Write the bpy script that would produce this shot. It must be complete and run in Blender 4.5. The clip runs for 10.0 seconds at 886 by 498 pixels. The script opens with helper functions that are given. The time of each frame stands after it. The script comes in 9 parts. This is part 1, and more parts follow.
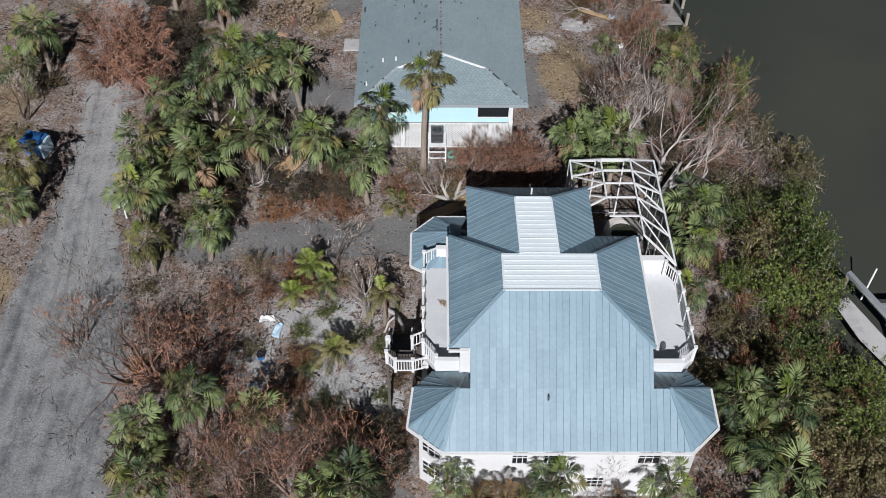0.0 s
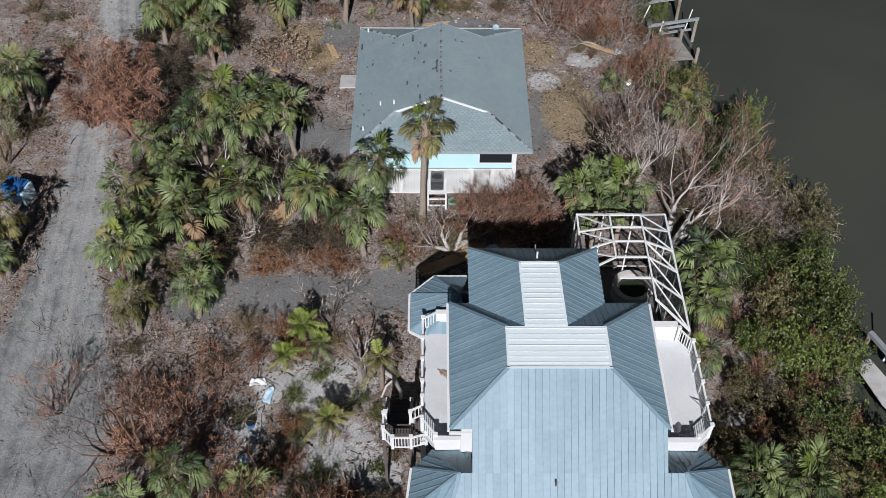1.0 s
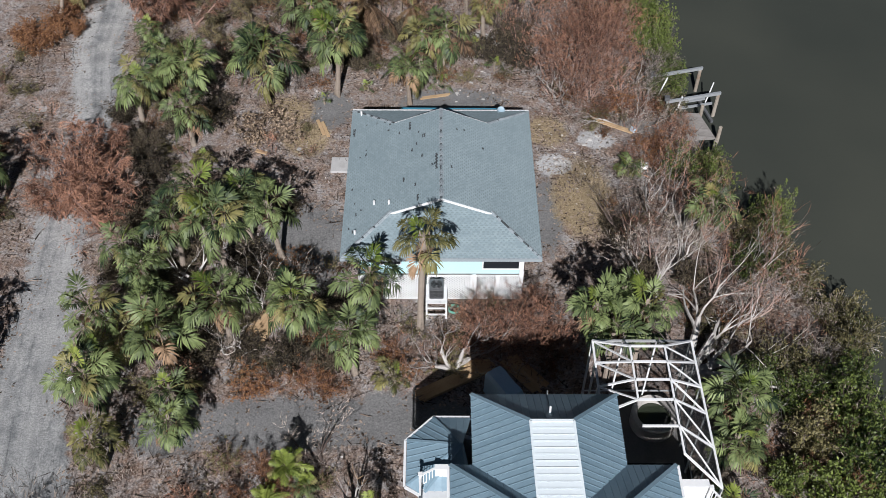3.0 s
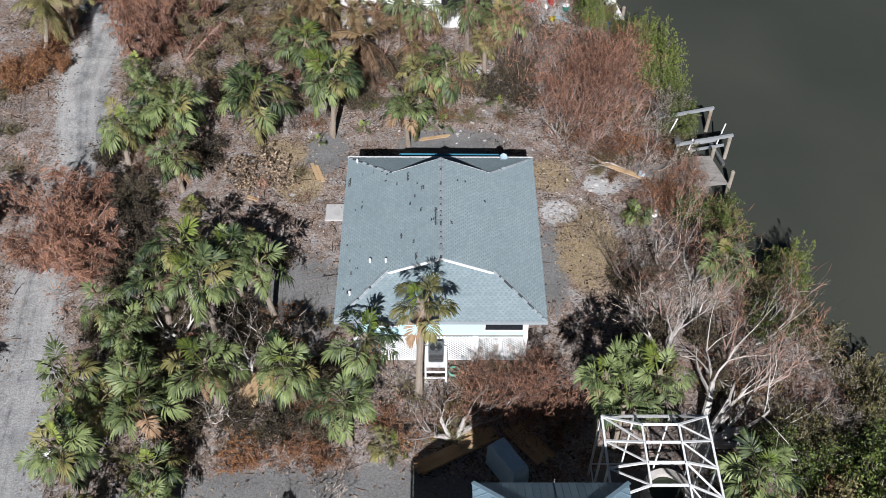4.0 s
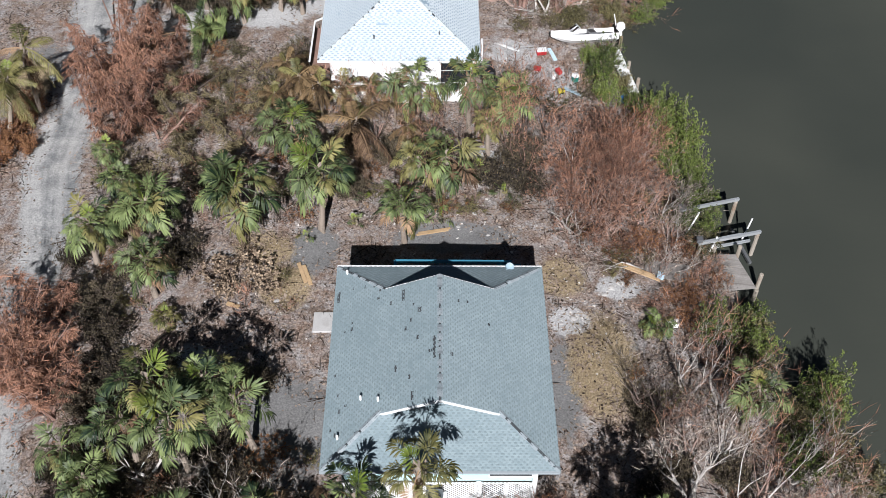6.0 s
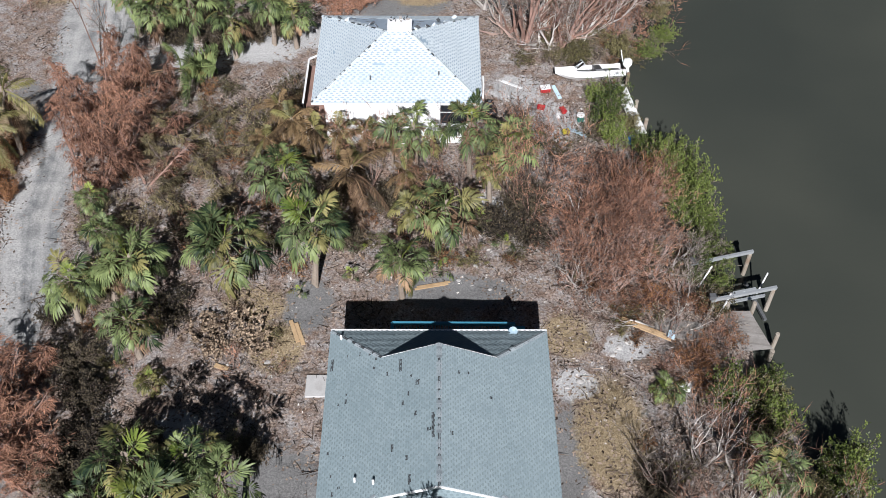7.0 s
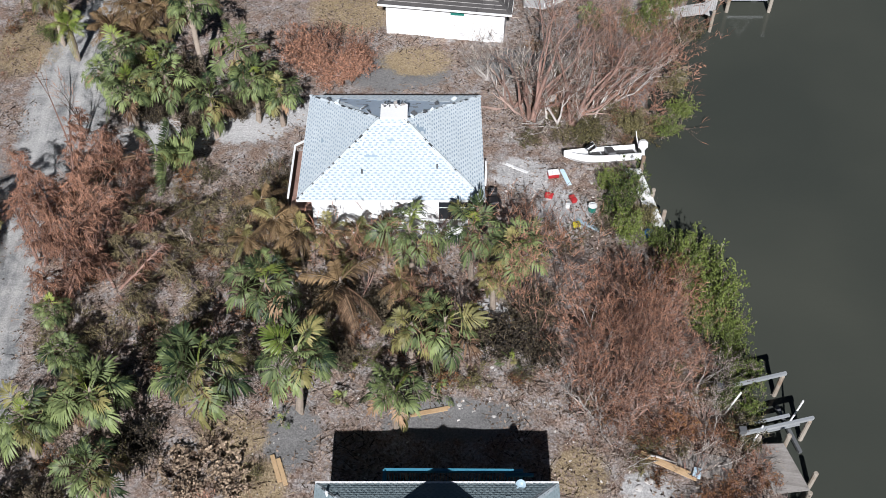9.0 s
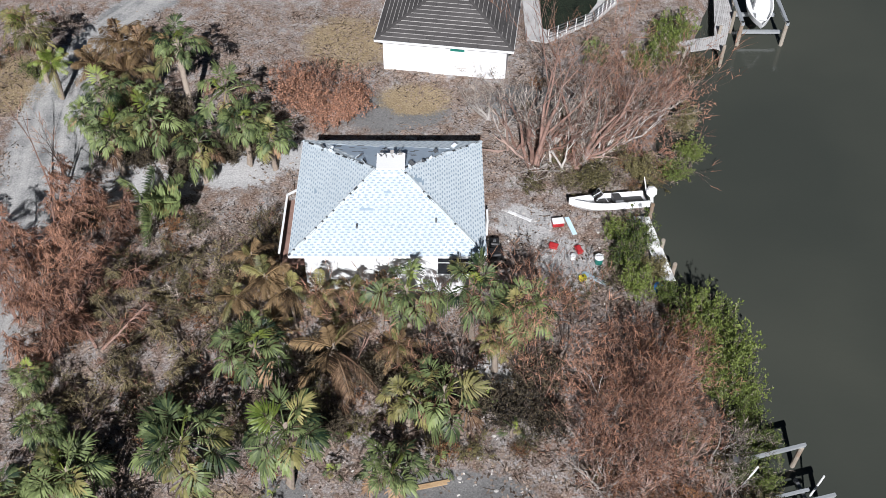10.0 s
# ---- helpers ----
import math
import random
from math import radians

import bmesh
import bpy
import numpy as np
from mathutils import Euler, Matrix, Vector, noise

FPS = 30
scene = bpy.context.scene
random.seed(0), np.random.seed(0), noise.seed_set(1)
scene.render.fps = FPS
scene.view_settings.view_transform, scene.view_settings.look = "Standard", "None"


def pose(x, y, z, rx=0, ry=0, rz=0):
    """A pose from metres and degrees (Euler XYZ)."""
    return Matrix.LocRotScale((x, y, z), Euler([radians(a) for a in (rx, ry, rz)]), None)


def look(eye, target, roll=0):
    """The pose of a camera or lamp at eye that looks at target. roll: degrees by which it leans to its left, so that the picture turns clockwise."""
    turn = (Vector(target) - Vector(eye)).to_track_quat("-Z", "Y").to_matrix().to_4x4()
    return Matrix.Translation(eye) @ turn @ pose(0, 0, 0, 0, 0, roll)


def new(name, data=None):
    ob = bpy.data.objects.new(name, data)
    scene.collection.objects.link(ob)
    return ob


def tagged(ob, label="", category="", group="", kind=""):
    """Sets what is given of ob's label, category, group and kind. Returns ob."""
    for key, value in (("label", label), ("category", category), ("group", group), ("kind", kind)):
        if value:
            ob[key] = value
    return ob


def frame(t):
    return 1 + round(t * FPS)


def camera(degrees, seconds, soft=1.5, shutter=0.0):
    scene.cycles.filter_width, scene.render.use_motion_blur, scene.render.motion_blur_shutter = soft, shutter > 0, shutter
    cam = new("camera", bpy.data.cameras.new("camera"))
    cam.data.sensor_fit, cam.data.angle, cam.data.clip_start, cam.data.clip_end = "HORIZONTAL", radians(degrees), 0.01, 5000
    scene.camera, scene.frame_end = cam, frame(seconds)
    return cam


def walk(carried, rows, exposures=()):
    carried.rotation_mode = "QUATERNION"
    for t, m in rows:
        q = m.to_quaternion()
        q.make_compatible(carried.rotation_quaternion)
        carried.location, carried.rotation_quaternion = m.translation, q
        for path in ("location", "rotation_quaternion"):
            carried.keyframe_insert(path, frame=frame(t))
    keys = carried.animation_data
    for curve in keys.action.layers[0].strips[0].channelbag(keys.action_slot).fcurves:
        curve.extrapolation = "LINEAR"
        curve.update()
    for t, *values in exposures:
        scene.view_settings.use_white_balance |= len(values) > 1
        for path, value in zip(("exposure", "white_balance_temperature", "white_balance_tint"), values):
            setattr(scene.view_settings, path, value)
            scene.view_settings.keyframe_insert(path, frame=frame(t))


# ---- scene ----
# ---- camera ----
cam = camera(47.77, 10.0, soft=0.5)


def eye_at(t):
    s = (t - 5.0) / 5.0
    return pose(-0.266 + 0.153 * s + 0.042 * s * s, -39.813 + 21.643 * s, 44.758 - 0.025 * s,
                42.15 + 0.006 * s, -0.415, -0.195 - 0.008 * s - 0.041 * s * s)


walk(cam, [(0.5 * k, eye_at(0.5 * k)) for k in range(21)], [(0.0, -0.05), (2.0, 0.0), (4.0, 0.42), (5.0, 0.5), (7.0, 0.48), (10.0, 0.43)])

# ---- light ----
SUN_EL, SUN_AZ = radians(38.3), radians(182.2)
world = bpy.data.worlds.new("sky")
scene.world = world
world.use_nodes = True
wn = world.node_tree
sky = wn.nodes.new("ShaderNodeTexSky")
sky.sky_type, sky.sun_disc = "NISHITA", False
sky.sun_elevation, sky.sun_rotation = SUN_EL, SUN_AZ
sky.air_density, sky.dust_density, sky.ozone_density = 0.7, 0.2, 1.5
wn.links.new(sky.outputs[0], wn.nodes["Background"].inputs[0])
wn.nodes["Background"].inputs[1].default_value = 0.016
sun = new("sun", bpy.data.lights.new("sun", "SUN"))
sun.data.energy, sun.data.angle, sun.data.color = 5.1, radians(0.55), (0.962, 0.96, 1.0)
sun.matrix_world = look((-1.5, -39.0, 30.8), (0, 0, 0))

# ---- materials ----


def nodes_of(name):
    m = bpy.data.materials.new(name)
    m.use_nodes = True
    t = m.node_tree
    return m, t, t.nodes["Principled BSDF"]


def coord(t):
    return t.nodes.new("ShaderNodeTexCoord").outputs["Object"]


def world_pos(t):
    return t.nodes.new("ShaderNodeNewGeometry").outputs["Position"]


def noise_tex(t, scale, detail=4.0, rough=0.6, vec=None):
    n = t.nodes.new("ShaderNodeTexNoise")
    n.inputs["Scale"].default_value, n.inputs["Detail"].default_value, n.inputs["Roughness"].default_value = scale, detail, rough
    t.links.new(vec if vec is not None else world_pos(t), n.inputs["Vector"])
    return n.outputs["Fac"]


def ramp(t, fac, stops):
    r = t.nodes.new("ShaderNodeValToRGB")
    while len(r.color_ramp.elements) < len(stops):
        r.color_ramp.elements.new(0.5)
    for e, (p, c) in zip(r.color_ramp.elements, stops):
        e.position, e.color = p, (*c, 1) if len(c) == 3 else c
    t.links.new(fac, r.inputs[0])
    return r.outputs[0]


def mixc(t, fac, a, b, mode="MIX"):
    n = t.nodes.new("ShaderNodeMix")
    n.data_type, n.blend_type = "RGBA", mode
    for sock, v in ((n.inputs[0], fac), (n.inputs[6], a), (n.inputs[7], b)):
        if isinstance(v, (int, float)):
            sock.default_value = v
        elif isinstance(v, tuple):
            sock.default_value = (*v, 1)
        else:
            t.links.new(v, sock)
    return n.outputs[2]


def sums(t, op, a, b):
    n = t.nodes.new("ShaderNodeMath")
    n.operation, n.use_clamp = op, False
    for sock, v in zip(n.inputs, (a, b)):
        if isinstance(v, (int, float)):
            sock.default_value = v
        else:
            t.links.new(v, sock)
    return n.outputs[0]


def bump(t, b, height, strength=0.4, dist=0.02):
    n = t.nodes.new("ShaderNodeBump")
    n.inputs["Strength"].default_value, n.inputs["Distance"].default_value = strength, dist
    t.links.new(height, n.inputs["Height"])
    t.links.new(n.outputs[0], b.inputs["Normal"])


def surface(name, dark, light, rough=0.8, coarse=0.8, fine=12.0, metal=0.0, relief=0.3, each=0.25, stain=None, local=False, spec=0.4):
    """A worn surface: colour between dark and light by noise at two scales, and a little from piece to piece."""
    m, t, b = nodes_of(name)
    vec = coord(t) if local else None
    f1, f2 = noise_tex(t, coarse, 5, 0.65, vec), noise_tex(t, fine, 4, 0.7, vec)
    f = sums(t, "ADD", sums(t, "MULTIPLY", f1, 0.55), sums(t, "MULTIPLY", f2, 0.45))
    if each:
        info = t.nodes.new("ShaderNodeObjectInfo").outputs["Random"]
        isl = t.nodes.new("ShaderNodeNewGeometry").outputs["Random Per Island"]
        f = sums(t, "ADD", f, sums(t, "MULTIPLY", sums(t, "SUBTRACT", sums(t, "ADD", info, isl), 1.0), each))
    c = ramp(t, f, [(0.25, dark), (0.75, light)])
    if stain:
        c = mixc(t, ramp(t, noise_tex(t, coarse * 0.6, 6, 0.7, vec), [(0.52, (0, 0, 0)), (0.72, (0.8, 0.8, 0.8))]), c, stain)
    t.links.new(c, b.inputs["Base Color"])
    b.inputs["Roughness"].default_value, b.inputs["Metallic"].default_value = rough, metal
    b.inputs["Specular IOR Level"].default_value = spec
    if relief:
        bump(t, b, f2, relief)
    return m


def leafy(name, dark, light, glow=0.35, rough=0.55, each=0.4):
    """Leaves: colour from leaf to leaf and plant to plant, some light through them."""
    m, t, b = nodes_of(name)
    isl = t.nodes.new("ShaderNodeNewGeometry").outputs["Random Per Island"]
    info = t.nodes.new("ShaderNodeObjectInfo").outputs["Random"]
    f = sums(t, "ADD", sums(t, "MULTIPLY", isl, 1.0 - each), sums(t, "MULTIPLY", info, each))
    c = ramp(t, f, [(0.15, dark), (0.85, light)])
    t.links.new(c, b.inputs["Base Color"])
    b.inputs["Roughness"].default_value = rough
    b.inputs["Specular IOR Level"].default_value = 0.35
    tr = t.nodes.new("ShaderNodeBsdfTranslucent")
    t.links.new(c, tr.inputs["Color"])
    mx = t.nodes.new("ShaderNodeMixShader")
    mx.inputs[0].default_value = glow
    t.links.new(b.outputs[0], mx.inputs[1])
    t.links.new(tr.outputs[0], mx.inputs[2])
    t.links.new(mx.outputs[0], t.nodes["Material Output"].inputs["Surface"])
    return m


def ground_material():
    m, t, b = nodes_of("ground_soil")
    axes = t.nodes.new("ShaderNodeSeparateXYZ")
    t.links.new(world_pos(t), axes.inputs[0])

    def zone(name):
        n = t.nodes.new("ShaderNodeAttribute")
        n.attribute_name = name
        return n.outputs["Fac"]

    big, mid, fine, grit = noise_tex(t, 0.35, 6, 0.65), noise_tex(t, 1.6, 6, 0.7), noise_tex(t, 9.0, 5, 0.75), noise_tex(t, 45.0, 3, 0.7)
    # leaf litter over grey sandy soil
    litter = ramp(t, fine, [(0.3, (0.03, 0.018, 0.012)), (0.44, (0.16, 0.105, 0.08)), (0.56, (0.285, 0.21, 0.168)), (0.68, (0.52, 0.43, 0.37))])
    soil = ramp(t, fine, [(0.3, (0.11, 0.10, 0.095)), (0.48, (0.31, 0.29, 0.28)), (0.66, (0.60, 0.575, 0.56))])
    patch = noise_tex(t, 0.8, 5, 0.72)
    base = mixc(t, ramp(t, patch, [(0.40, (0, 0, 0)), (0.62, (1, 1, 1))]), litter, soil)
    base = mixc(t, ramp(t, noise_tex(t, 0.5, 5, 0.7), [(0.56, (0, 0, 0)), (0.66, (0.8, 0.8, 0.8))]), base, ramp(t, fine, [(0.3, (0.25, 0.24, 0.23)), (0.65, (0.58, 0.56, 0.54))]))
    # darker humus and brown debris in clumps of half a metre
    clump = noise_tex(t, 2.3, 7, 0.78)
    base = mixc(t, ramp(t, clump, [(0.38, (0.6, 0.6, 0.6)), (0.47, (0, 0, 0))]), base, ramp(t, fine, [(0.35, (0.03, 0.02, 0.015)), (0.65, (0.16, 0.105, 0.08))]))
    base = mixc(t, ramp(t, noise_tex(t, 1.1, 6, 0.75), [(0.52, (0, 0, 0)), (0.64, (0.45, 0.45, 0.45))]), base, ramp(t, fine, [(0.3, (0.13, 0.07, 0.045)), (0.65, (0.44, 0.29, 0.21))]))
    grey = ramp(t, fine, [(0.28, (0.12, 0.118, 0.116)), (0.5, (0.205, 0.203, 0.20)), (0.75, (0.33, 0.325, 0.315))])
    edge = lambda f, k: ramp(t, sums(t, "ADD", f, sums(t, "MULTIPLY", sums(t, "SUBTRACT", mid, 0.5), k)), [(0.36, (0, 0, 0)), (0.62, (1, 1, 1))])
    c = mixc(t, edge(zone("gravel"), 1.0), base, grey)
    tan = ramp(t, fine, [(0.3, (0.14, 0.10, 0.06)), (0.5, (0.34, 0.265, 0.17)), (0.72, (0.53, 0.44, 0.30))])
    c = mixc(t, edge(zone("grass"), 1.0), c, tan)
    white = ramp(t, fine, [(0.25, (0.24, 0.237, 0.235)), (0.5, (0.47, 0.465, 0.46)), (0.7, (0.70, 0.69, 0.68))])
    c = mixc(t, edge(sums(t, "MULTIPLY", zone("sand"), 1.3), 1.3), c, white)
    # the marl road: pale, with paler wheel tracks and darker damp patches along it
    st = t.nodes.new("ShaderNodeCombineXYZ")
    t.links.new(zone("lateral"), st.inputs[0])
    t.links.new(sums(t, "MULTIPLY", axes.outputs[1], 0.05), st.inputs[1])
    wide, thin = noise_tex(t, 0.6, 3, 0.6, st.outputs[0]), noise_tex(t, 1.9, 4, 0.7, st.outputs[0])
    wear = sums(t, "ADD", sums(t, "ADD", sums(t, "MULTIPLY", wide, 0.3), sums(t, "MULTIPLY", thin, 0.25)), sums(t, "MULTIPLY", patch, 0.45))
    marl = mixc(t, ramp(t, wear, [(0.41, (0, 0, 0)), (0.55, (1, 1, 1))]),
                ramp(t, fine, [(0.3, (0.13, 0.138, 0.142)), (0.7, (0.28, 0.288, 0.29))]),
                ramp(t, fine, [(0.3, (0.27, 0.27, 0.265)), (0.7, (0.62, 0.61, 0.59))]))
    rut = sums(t, "ABSOLUTE", sums(t, "SUBTRACT", sums(t, "ABSOLUTE", sums(t, "ADD", zone("lateral"), sums(t, "MULTIPLY", wide, 0.5)), 0.0), 0.95), 0.0)
    marl = mixc(t, ramp(t, sums(t, "ADD", rut, sums(t, "MULTIPLY", sums(t, "SUBTRACT", mid, 0.5), 0.9)), [(0.0, (0.55, 0.55, 0.55)), (0.32, (0, 0, 0))]), marl, ramp(t, fine, [(0.3, (0.34, 0.335, 0.325)), (0.7, (0.66, 0.65, 0.63))]))
    marl = mixc(t, ramp(t, thin, [(0.30, (0.5, 0.5, 0.5)), (0.38, (0, 0, 0))]), marl, (0.11, 0.108, 0.105))
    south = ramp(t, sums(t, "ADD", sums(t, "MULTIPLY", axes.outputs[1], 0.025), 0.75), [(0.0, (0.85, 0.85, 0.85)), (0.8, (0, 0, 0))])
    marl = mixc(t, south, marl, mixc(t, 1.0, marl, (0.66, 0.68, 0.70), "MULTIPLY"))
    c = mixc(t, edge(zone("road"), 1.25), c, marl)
    c = mixc(t, 0.5, c, ramp(t, grit, [(0.3, (0.45, 0.45, 0.45)), (0.55, (1, 1, 1)), (0.8, (1.5, 1.48, 1.45))]), "MULTIPLY")
    c = mixc(t, ramp(t, big, [(0.4, (0.0, 0.0, 0.0)), (0.65, (0.35, 0.35, 0.35))]), c, mixc(t, 1.0, c, (0.72, 0.7, 0.68), "MULTIPLY"))
    t.links.new(c, b.inputs["Base Color"])
    b.inputs["Roughness"].default_value, b.inputs["Specular IOR Level"].default_value = 0.95, 0.2
    bump(t, b, sums(t, "ADD", fine, sums(t, "MULTIPLY", grit, 0.4)), 0.8, 0.06)
    return m


def water_material():
    m, t, b = nodes_of("canal_water")
    big = noise_tex(t, 0.05, 3, 0.5)
    t.links.new(ramp(t, big, [(0.35, (0.042, 0.047, 0.040)), (0.7, (0.060, 0.064, 0.052))]), b.inputs["Base Color"])
    b.inputs["Roughness"].default_value, b.inputs["IOR"].default_value = 0.12, 1.33
    st = t.nodes.new("ShaderNodeMapping")
    st.inputs["Scale"].default_value = (1.0, 2.2, 1.0)
    t.links.new(world_pos(t), st.inputs["Vector"])
    bump(t, b, noise_tex(t, 1.1, 4, 0.6, st.outputs[0]), 0.12, 0.05)
    return m


def screen_material():
    m, t, b = nodes_of("insect_screen")
    b.inputs["Base Color"].default_value, b.inputs["Roughness"].default_value = (0.02, 0.022, 0.025, 1), 0.6
    tr = t.nodes.new("ShaderNodeBsdfTransparent")
    mx = t.nodes.new("ShaderNodeMixShader")
    mx.inputs[0].default_value = 0.3
    t.links.new(tr.outputs[0], mx.inputs[1])
    t.links.new(b.outputs[0], mx.inputs[2])
    t.links.new(mx.outputs[0], t.nodes["Material Output"].inputs["Surface"])
    return m


def glass_material():
    m, t, b = nodes_of("window_glass")
    b.inputs["Base Color"].default_value, b.inputs["Roughness"].default_value = (0.02, 0.023, 0.027, 1), 0.05
    b.inputs["Specular IOR Level"].default_value = 0.6
    return m


M_GROUND, M_WATER, M_SCREEN, M_GLASS = ground_material(), water_material(), screen_material(), glass_material()
M_METAL = surface("galvanised_roof", (0.15, 0.235, 0.29), (0.25, 0.355, 0.42), rough=0.5, coarse=0.5, fine=5.0, metal=0.0, relief=0.04, each=0.22, spec=0.35)
M_SEAM = surface("roof_joint", (0.12, 0.18, 0.22), (0.17, 0.235, 0.28), rough=0.7)
M_METAL_TOP = surface("white_flat_roof", (0.66, 0.73, 0.76), (0.76, 0.82, 0.84), rough=0.5, coarse=0.4, fine=5.0, metal=0.0, relief=0.03, each=0.08, spec=0.4)
M_SHINGLE = surface("grey_shingle", (0.195, 0.255, 0.275), (0.295, 0.362, 0.382), rough=0.9, coarse=0.5, fine=22.0, relief=0.5, each=0.2)
# shingle colour darkened: printed shadow band plus the shadow line at tab laps
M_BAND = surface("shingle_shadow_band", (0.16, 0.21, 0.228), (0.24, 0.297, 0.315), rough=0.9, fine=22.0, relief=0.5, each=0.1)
M_SHINGLE_CAP = surface("ridge_shingle", (0.23, 0.27, 0.29), (0.35, 0.39, 0.41), rough=0.9, fine=20.0, relief=0.5)
M_FELT = surface("bare_felt", (0.035, 0.04, 0.045), (0.075, 0.08, 0.085), rough=0.9, fine=20)
M_SHINGLE_W = surface("white_shingle", (0.46, 0.52, 0.555), (0.59, 0.65, 0.68), rough=0.85, coarse=0.5, fine=20.0, relief=0.4, each=0.15)
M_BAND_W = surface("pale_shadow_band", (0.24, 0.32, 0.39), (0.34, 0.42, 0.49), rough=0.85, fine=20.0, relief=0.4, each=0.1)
M_UNDERLAY = surface("blue_underlayment", (0.34, 0.44, 0.55), (0.50, 0.60, 0.70), rough=0.55, coarse=1.0, fine=8.0, relief=0.1)
M_TILE_DARK = surface("dark_roof_tile", (0.04, 0.037, 0.037), (0.085, 0.08, 0.078), rough=0.8, fine=15, relief=0.4)
M_WHITE = surface("white_paint", (0.68, 0.69, 0.69), (0.82, 0.82, 0.81), rough=0.55, coarse=0.6, fine=9.0, relief=0.06, each=0.05)
M_DECK = surface("pale_deck_coating", (0.52, 0.535, 0.545), (0.68, 0.69, 0.695), rough=0.8, coarse=0.5, fine=6.0, relief=0.15, stain=(0.45, 0.455, 0.46))
M_AQUA = surface("aqua_siding", (0.46, 0.71, 0.75), (0.56, 0.80, 0.83), rough=0.6, coarse=0.5, fine=8.0, relief=0.08, each=0.05)
M_BLUE_TRIM = surface("teal_blue_paint", (0.04, 0.20, 0.30), (0.08, 0.29, 0.40), rough=0.5, relief=0.05)
M_CONCRETE = surface("concrete", (0.34, 0.335, 0.325), (0.52, 0.51, 0.50), rough=0.9, coarse=0.9, fine=14, relief=0.3, stain=(0.27, 0.25, 0.24))
M_GREYWOOD = surface("weathered_plank", (0.17, 0.155, 0.14), (0.34, 0.32, 0.30), rough=0.9, coarse=1.0, fine=16, relief=0.4)
M_LUMBER = surface("fresh_lumber", (0.34, 0.22, 0.115), (0.56, 0.40, 0.24), rough=0.8, coarse=1.2, fine=10, relief=0.2)
M_PILE = surface("pile_wood", (0.20, 0.17, 0.13), (0.37, 0.33, 0.28), rough=0.9, fine=14, relief=0.4, stain=(0.19, 0.10, 0.05))
M_ALU = surface("aluminium", (0.50, 0.53, 0.55), (0.66, 0.69, 0.71), rough=0.4, metal=0.6, relief=0.05)
M_DARK = surface("dark_shadow_wood", (0.025, 0.022, 0.02), (0.07, 0.06, 0.055), rough=0.9)
M_STAIR = surface("dark_stair_board", (0.06, 0.05, 0.045), (0.16, 0.135, 0.12), rough=0.85)
M_GREY = surface("grey_steel", (0.09, 0.095, 0.10), (0.16, 0.165, 0.17), rough=0.5, metal=0.3, relief=0.05)
M_BLACK = surface("black_plastic", (0.012, 0.012, 0.013), (0.03, 0.03, 0.032), rough=0.5, relief=0.05)
M_DISH = surface("dish_enamel", (0.26, 0.36, 0.42), (0.36, 0.46, 0.52), rough=0.45, relief=0.03)
M_TARP = surface("pale_blue_tarp", (0.40, 0.58, 0.72), (0.58, 0.74, 0.84), rough=0.45, coarse=2.0, fine=7.0, relief=0.4)
M_HULL = surface("white_gelcoat", (0.74, 0.75, 0.75), (0.86, 0.86, 0.85), rough=0.25, coarse=1.0, relief=0.02)
M_RED = surface("red_plastic", (0.36, 0.02, 0.025), (0.52, 0.04, 0.045), rough=0.45, relief=0.05)
M_GREEN = surface("green_plastic", (0.012, 0.12, 0.10), (0.02, 0.19, 0.15), rough=0.45, relief=0.05)
M_YELLOW = surface("yellow_plastic", (0.55, 0.47, 0.02), (0.7, 0.62, 0.05), rough=0.5, relief=0.05)
M_BLUE = surface("blue_plastic", (0.02, 0.10, 0.30), (0.04, 0.17, 0.42), rough=0.45, relief=0.05)
M_STONE = surface("pale_stone", (0.27, 0.26, 0.25), (0.46, 0.44, 0.42), rough=0.9, fine=10)
M_BONE = surface("bared_wood", (0.45, 0.42, 0.39), (0.68, 0.65, 0.61), rough=0.85, coarse=2.0, fine=14, relief=0.3)
M_POOL = surface("murky_pool_water", (0.012, 0.018, 0.012), (0.03, 0.036, 0.024), rough=0.08, relief=0.02)
M_BARK = surface("palm_bark", (0.17, 0.135, 0.105), (0.36, 0.30, 0.245), rough=0.95, coarse=2.0, fine=14, relief=0.6, local=True)
M_BARK_GREY = surface("bleached_branch", (0.25, 0.225, 0.205), (0.55, 0.52, 0.485), rough=0.9, coarse=1.5, fine=12, relief=0.4)
M_BARK_RED = surface("red_brown_bark", (0.12, 0.066, 0.05), (0.33, 0.21, 0.17), rough=0.9, coarse=1.5, fine=12, relief=0.4)
M_BARK_PINK = surface("pink_brown_bark", (0.19, 0.125, 0.10), (0.45, 0.325, 0.275), rough=0.9, coarse=1.5, fine=12, relief=0.4)
M_BARK_DARK = surface("dark_branch", (0.05, 0.036, 0.03), (0.13, 0.10, 0.085), rough=0.9, coarse=1.5, fine=12, relief=0.4)
M_FROND = leafy("palm_frond", (0.014, 0.030, 0.014), (0.24, 0.295, 0.115), 0.15, 0.55, each=0.6)
M_FROND_YOUNG = leafy("young_frond", (0.08, 0.12, 0.02), (0.30, 0.35, 0.08), 0.2, 0.5, each=0.6)
M_FROND_OLIVE = leafy("olive_frond", (0.05, 0.056, 0.02), (0.29, 0.26, 0.10), 0.15, 0.55, each=0.6)
M_FROND_DEAD = leafy("dead_frond", (0.06, 0.032, 0.018), (0.38, 0.25, 0.15), 0.1, 0.8, each=0.6)
M_TWIG_RED = leafy("red_brown_twig", (0.03, 0.013, 0.009), (0.47, 0.25, 0.165), 0.05, 0.85)
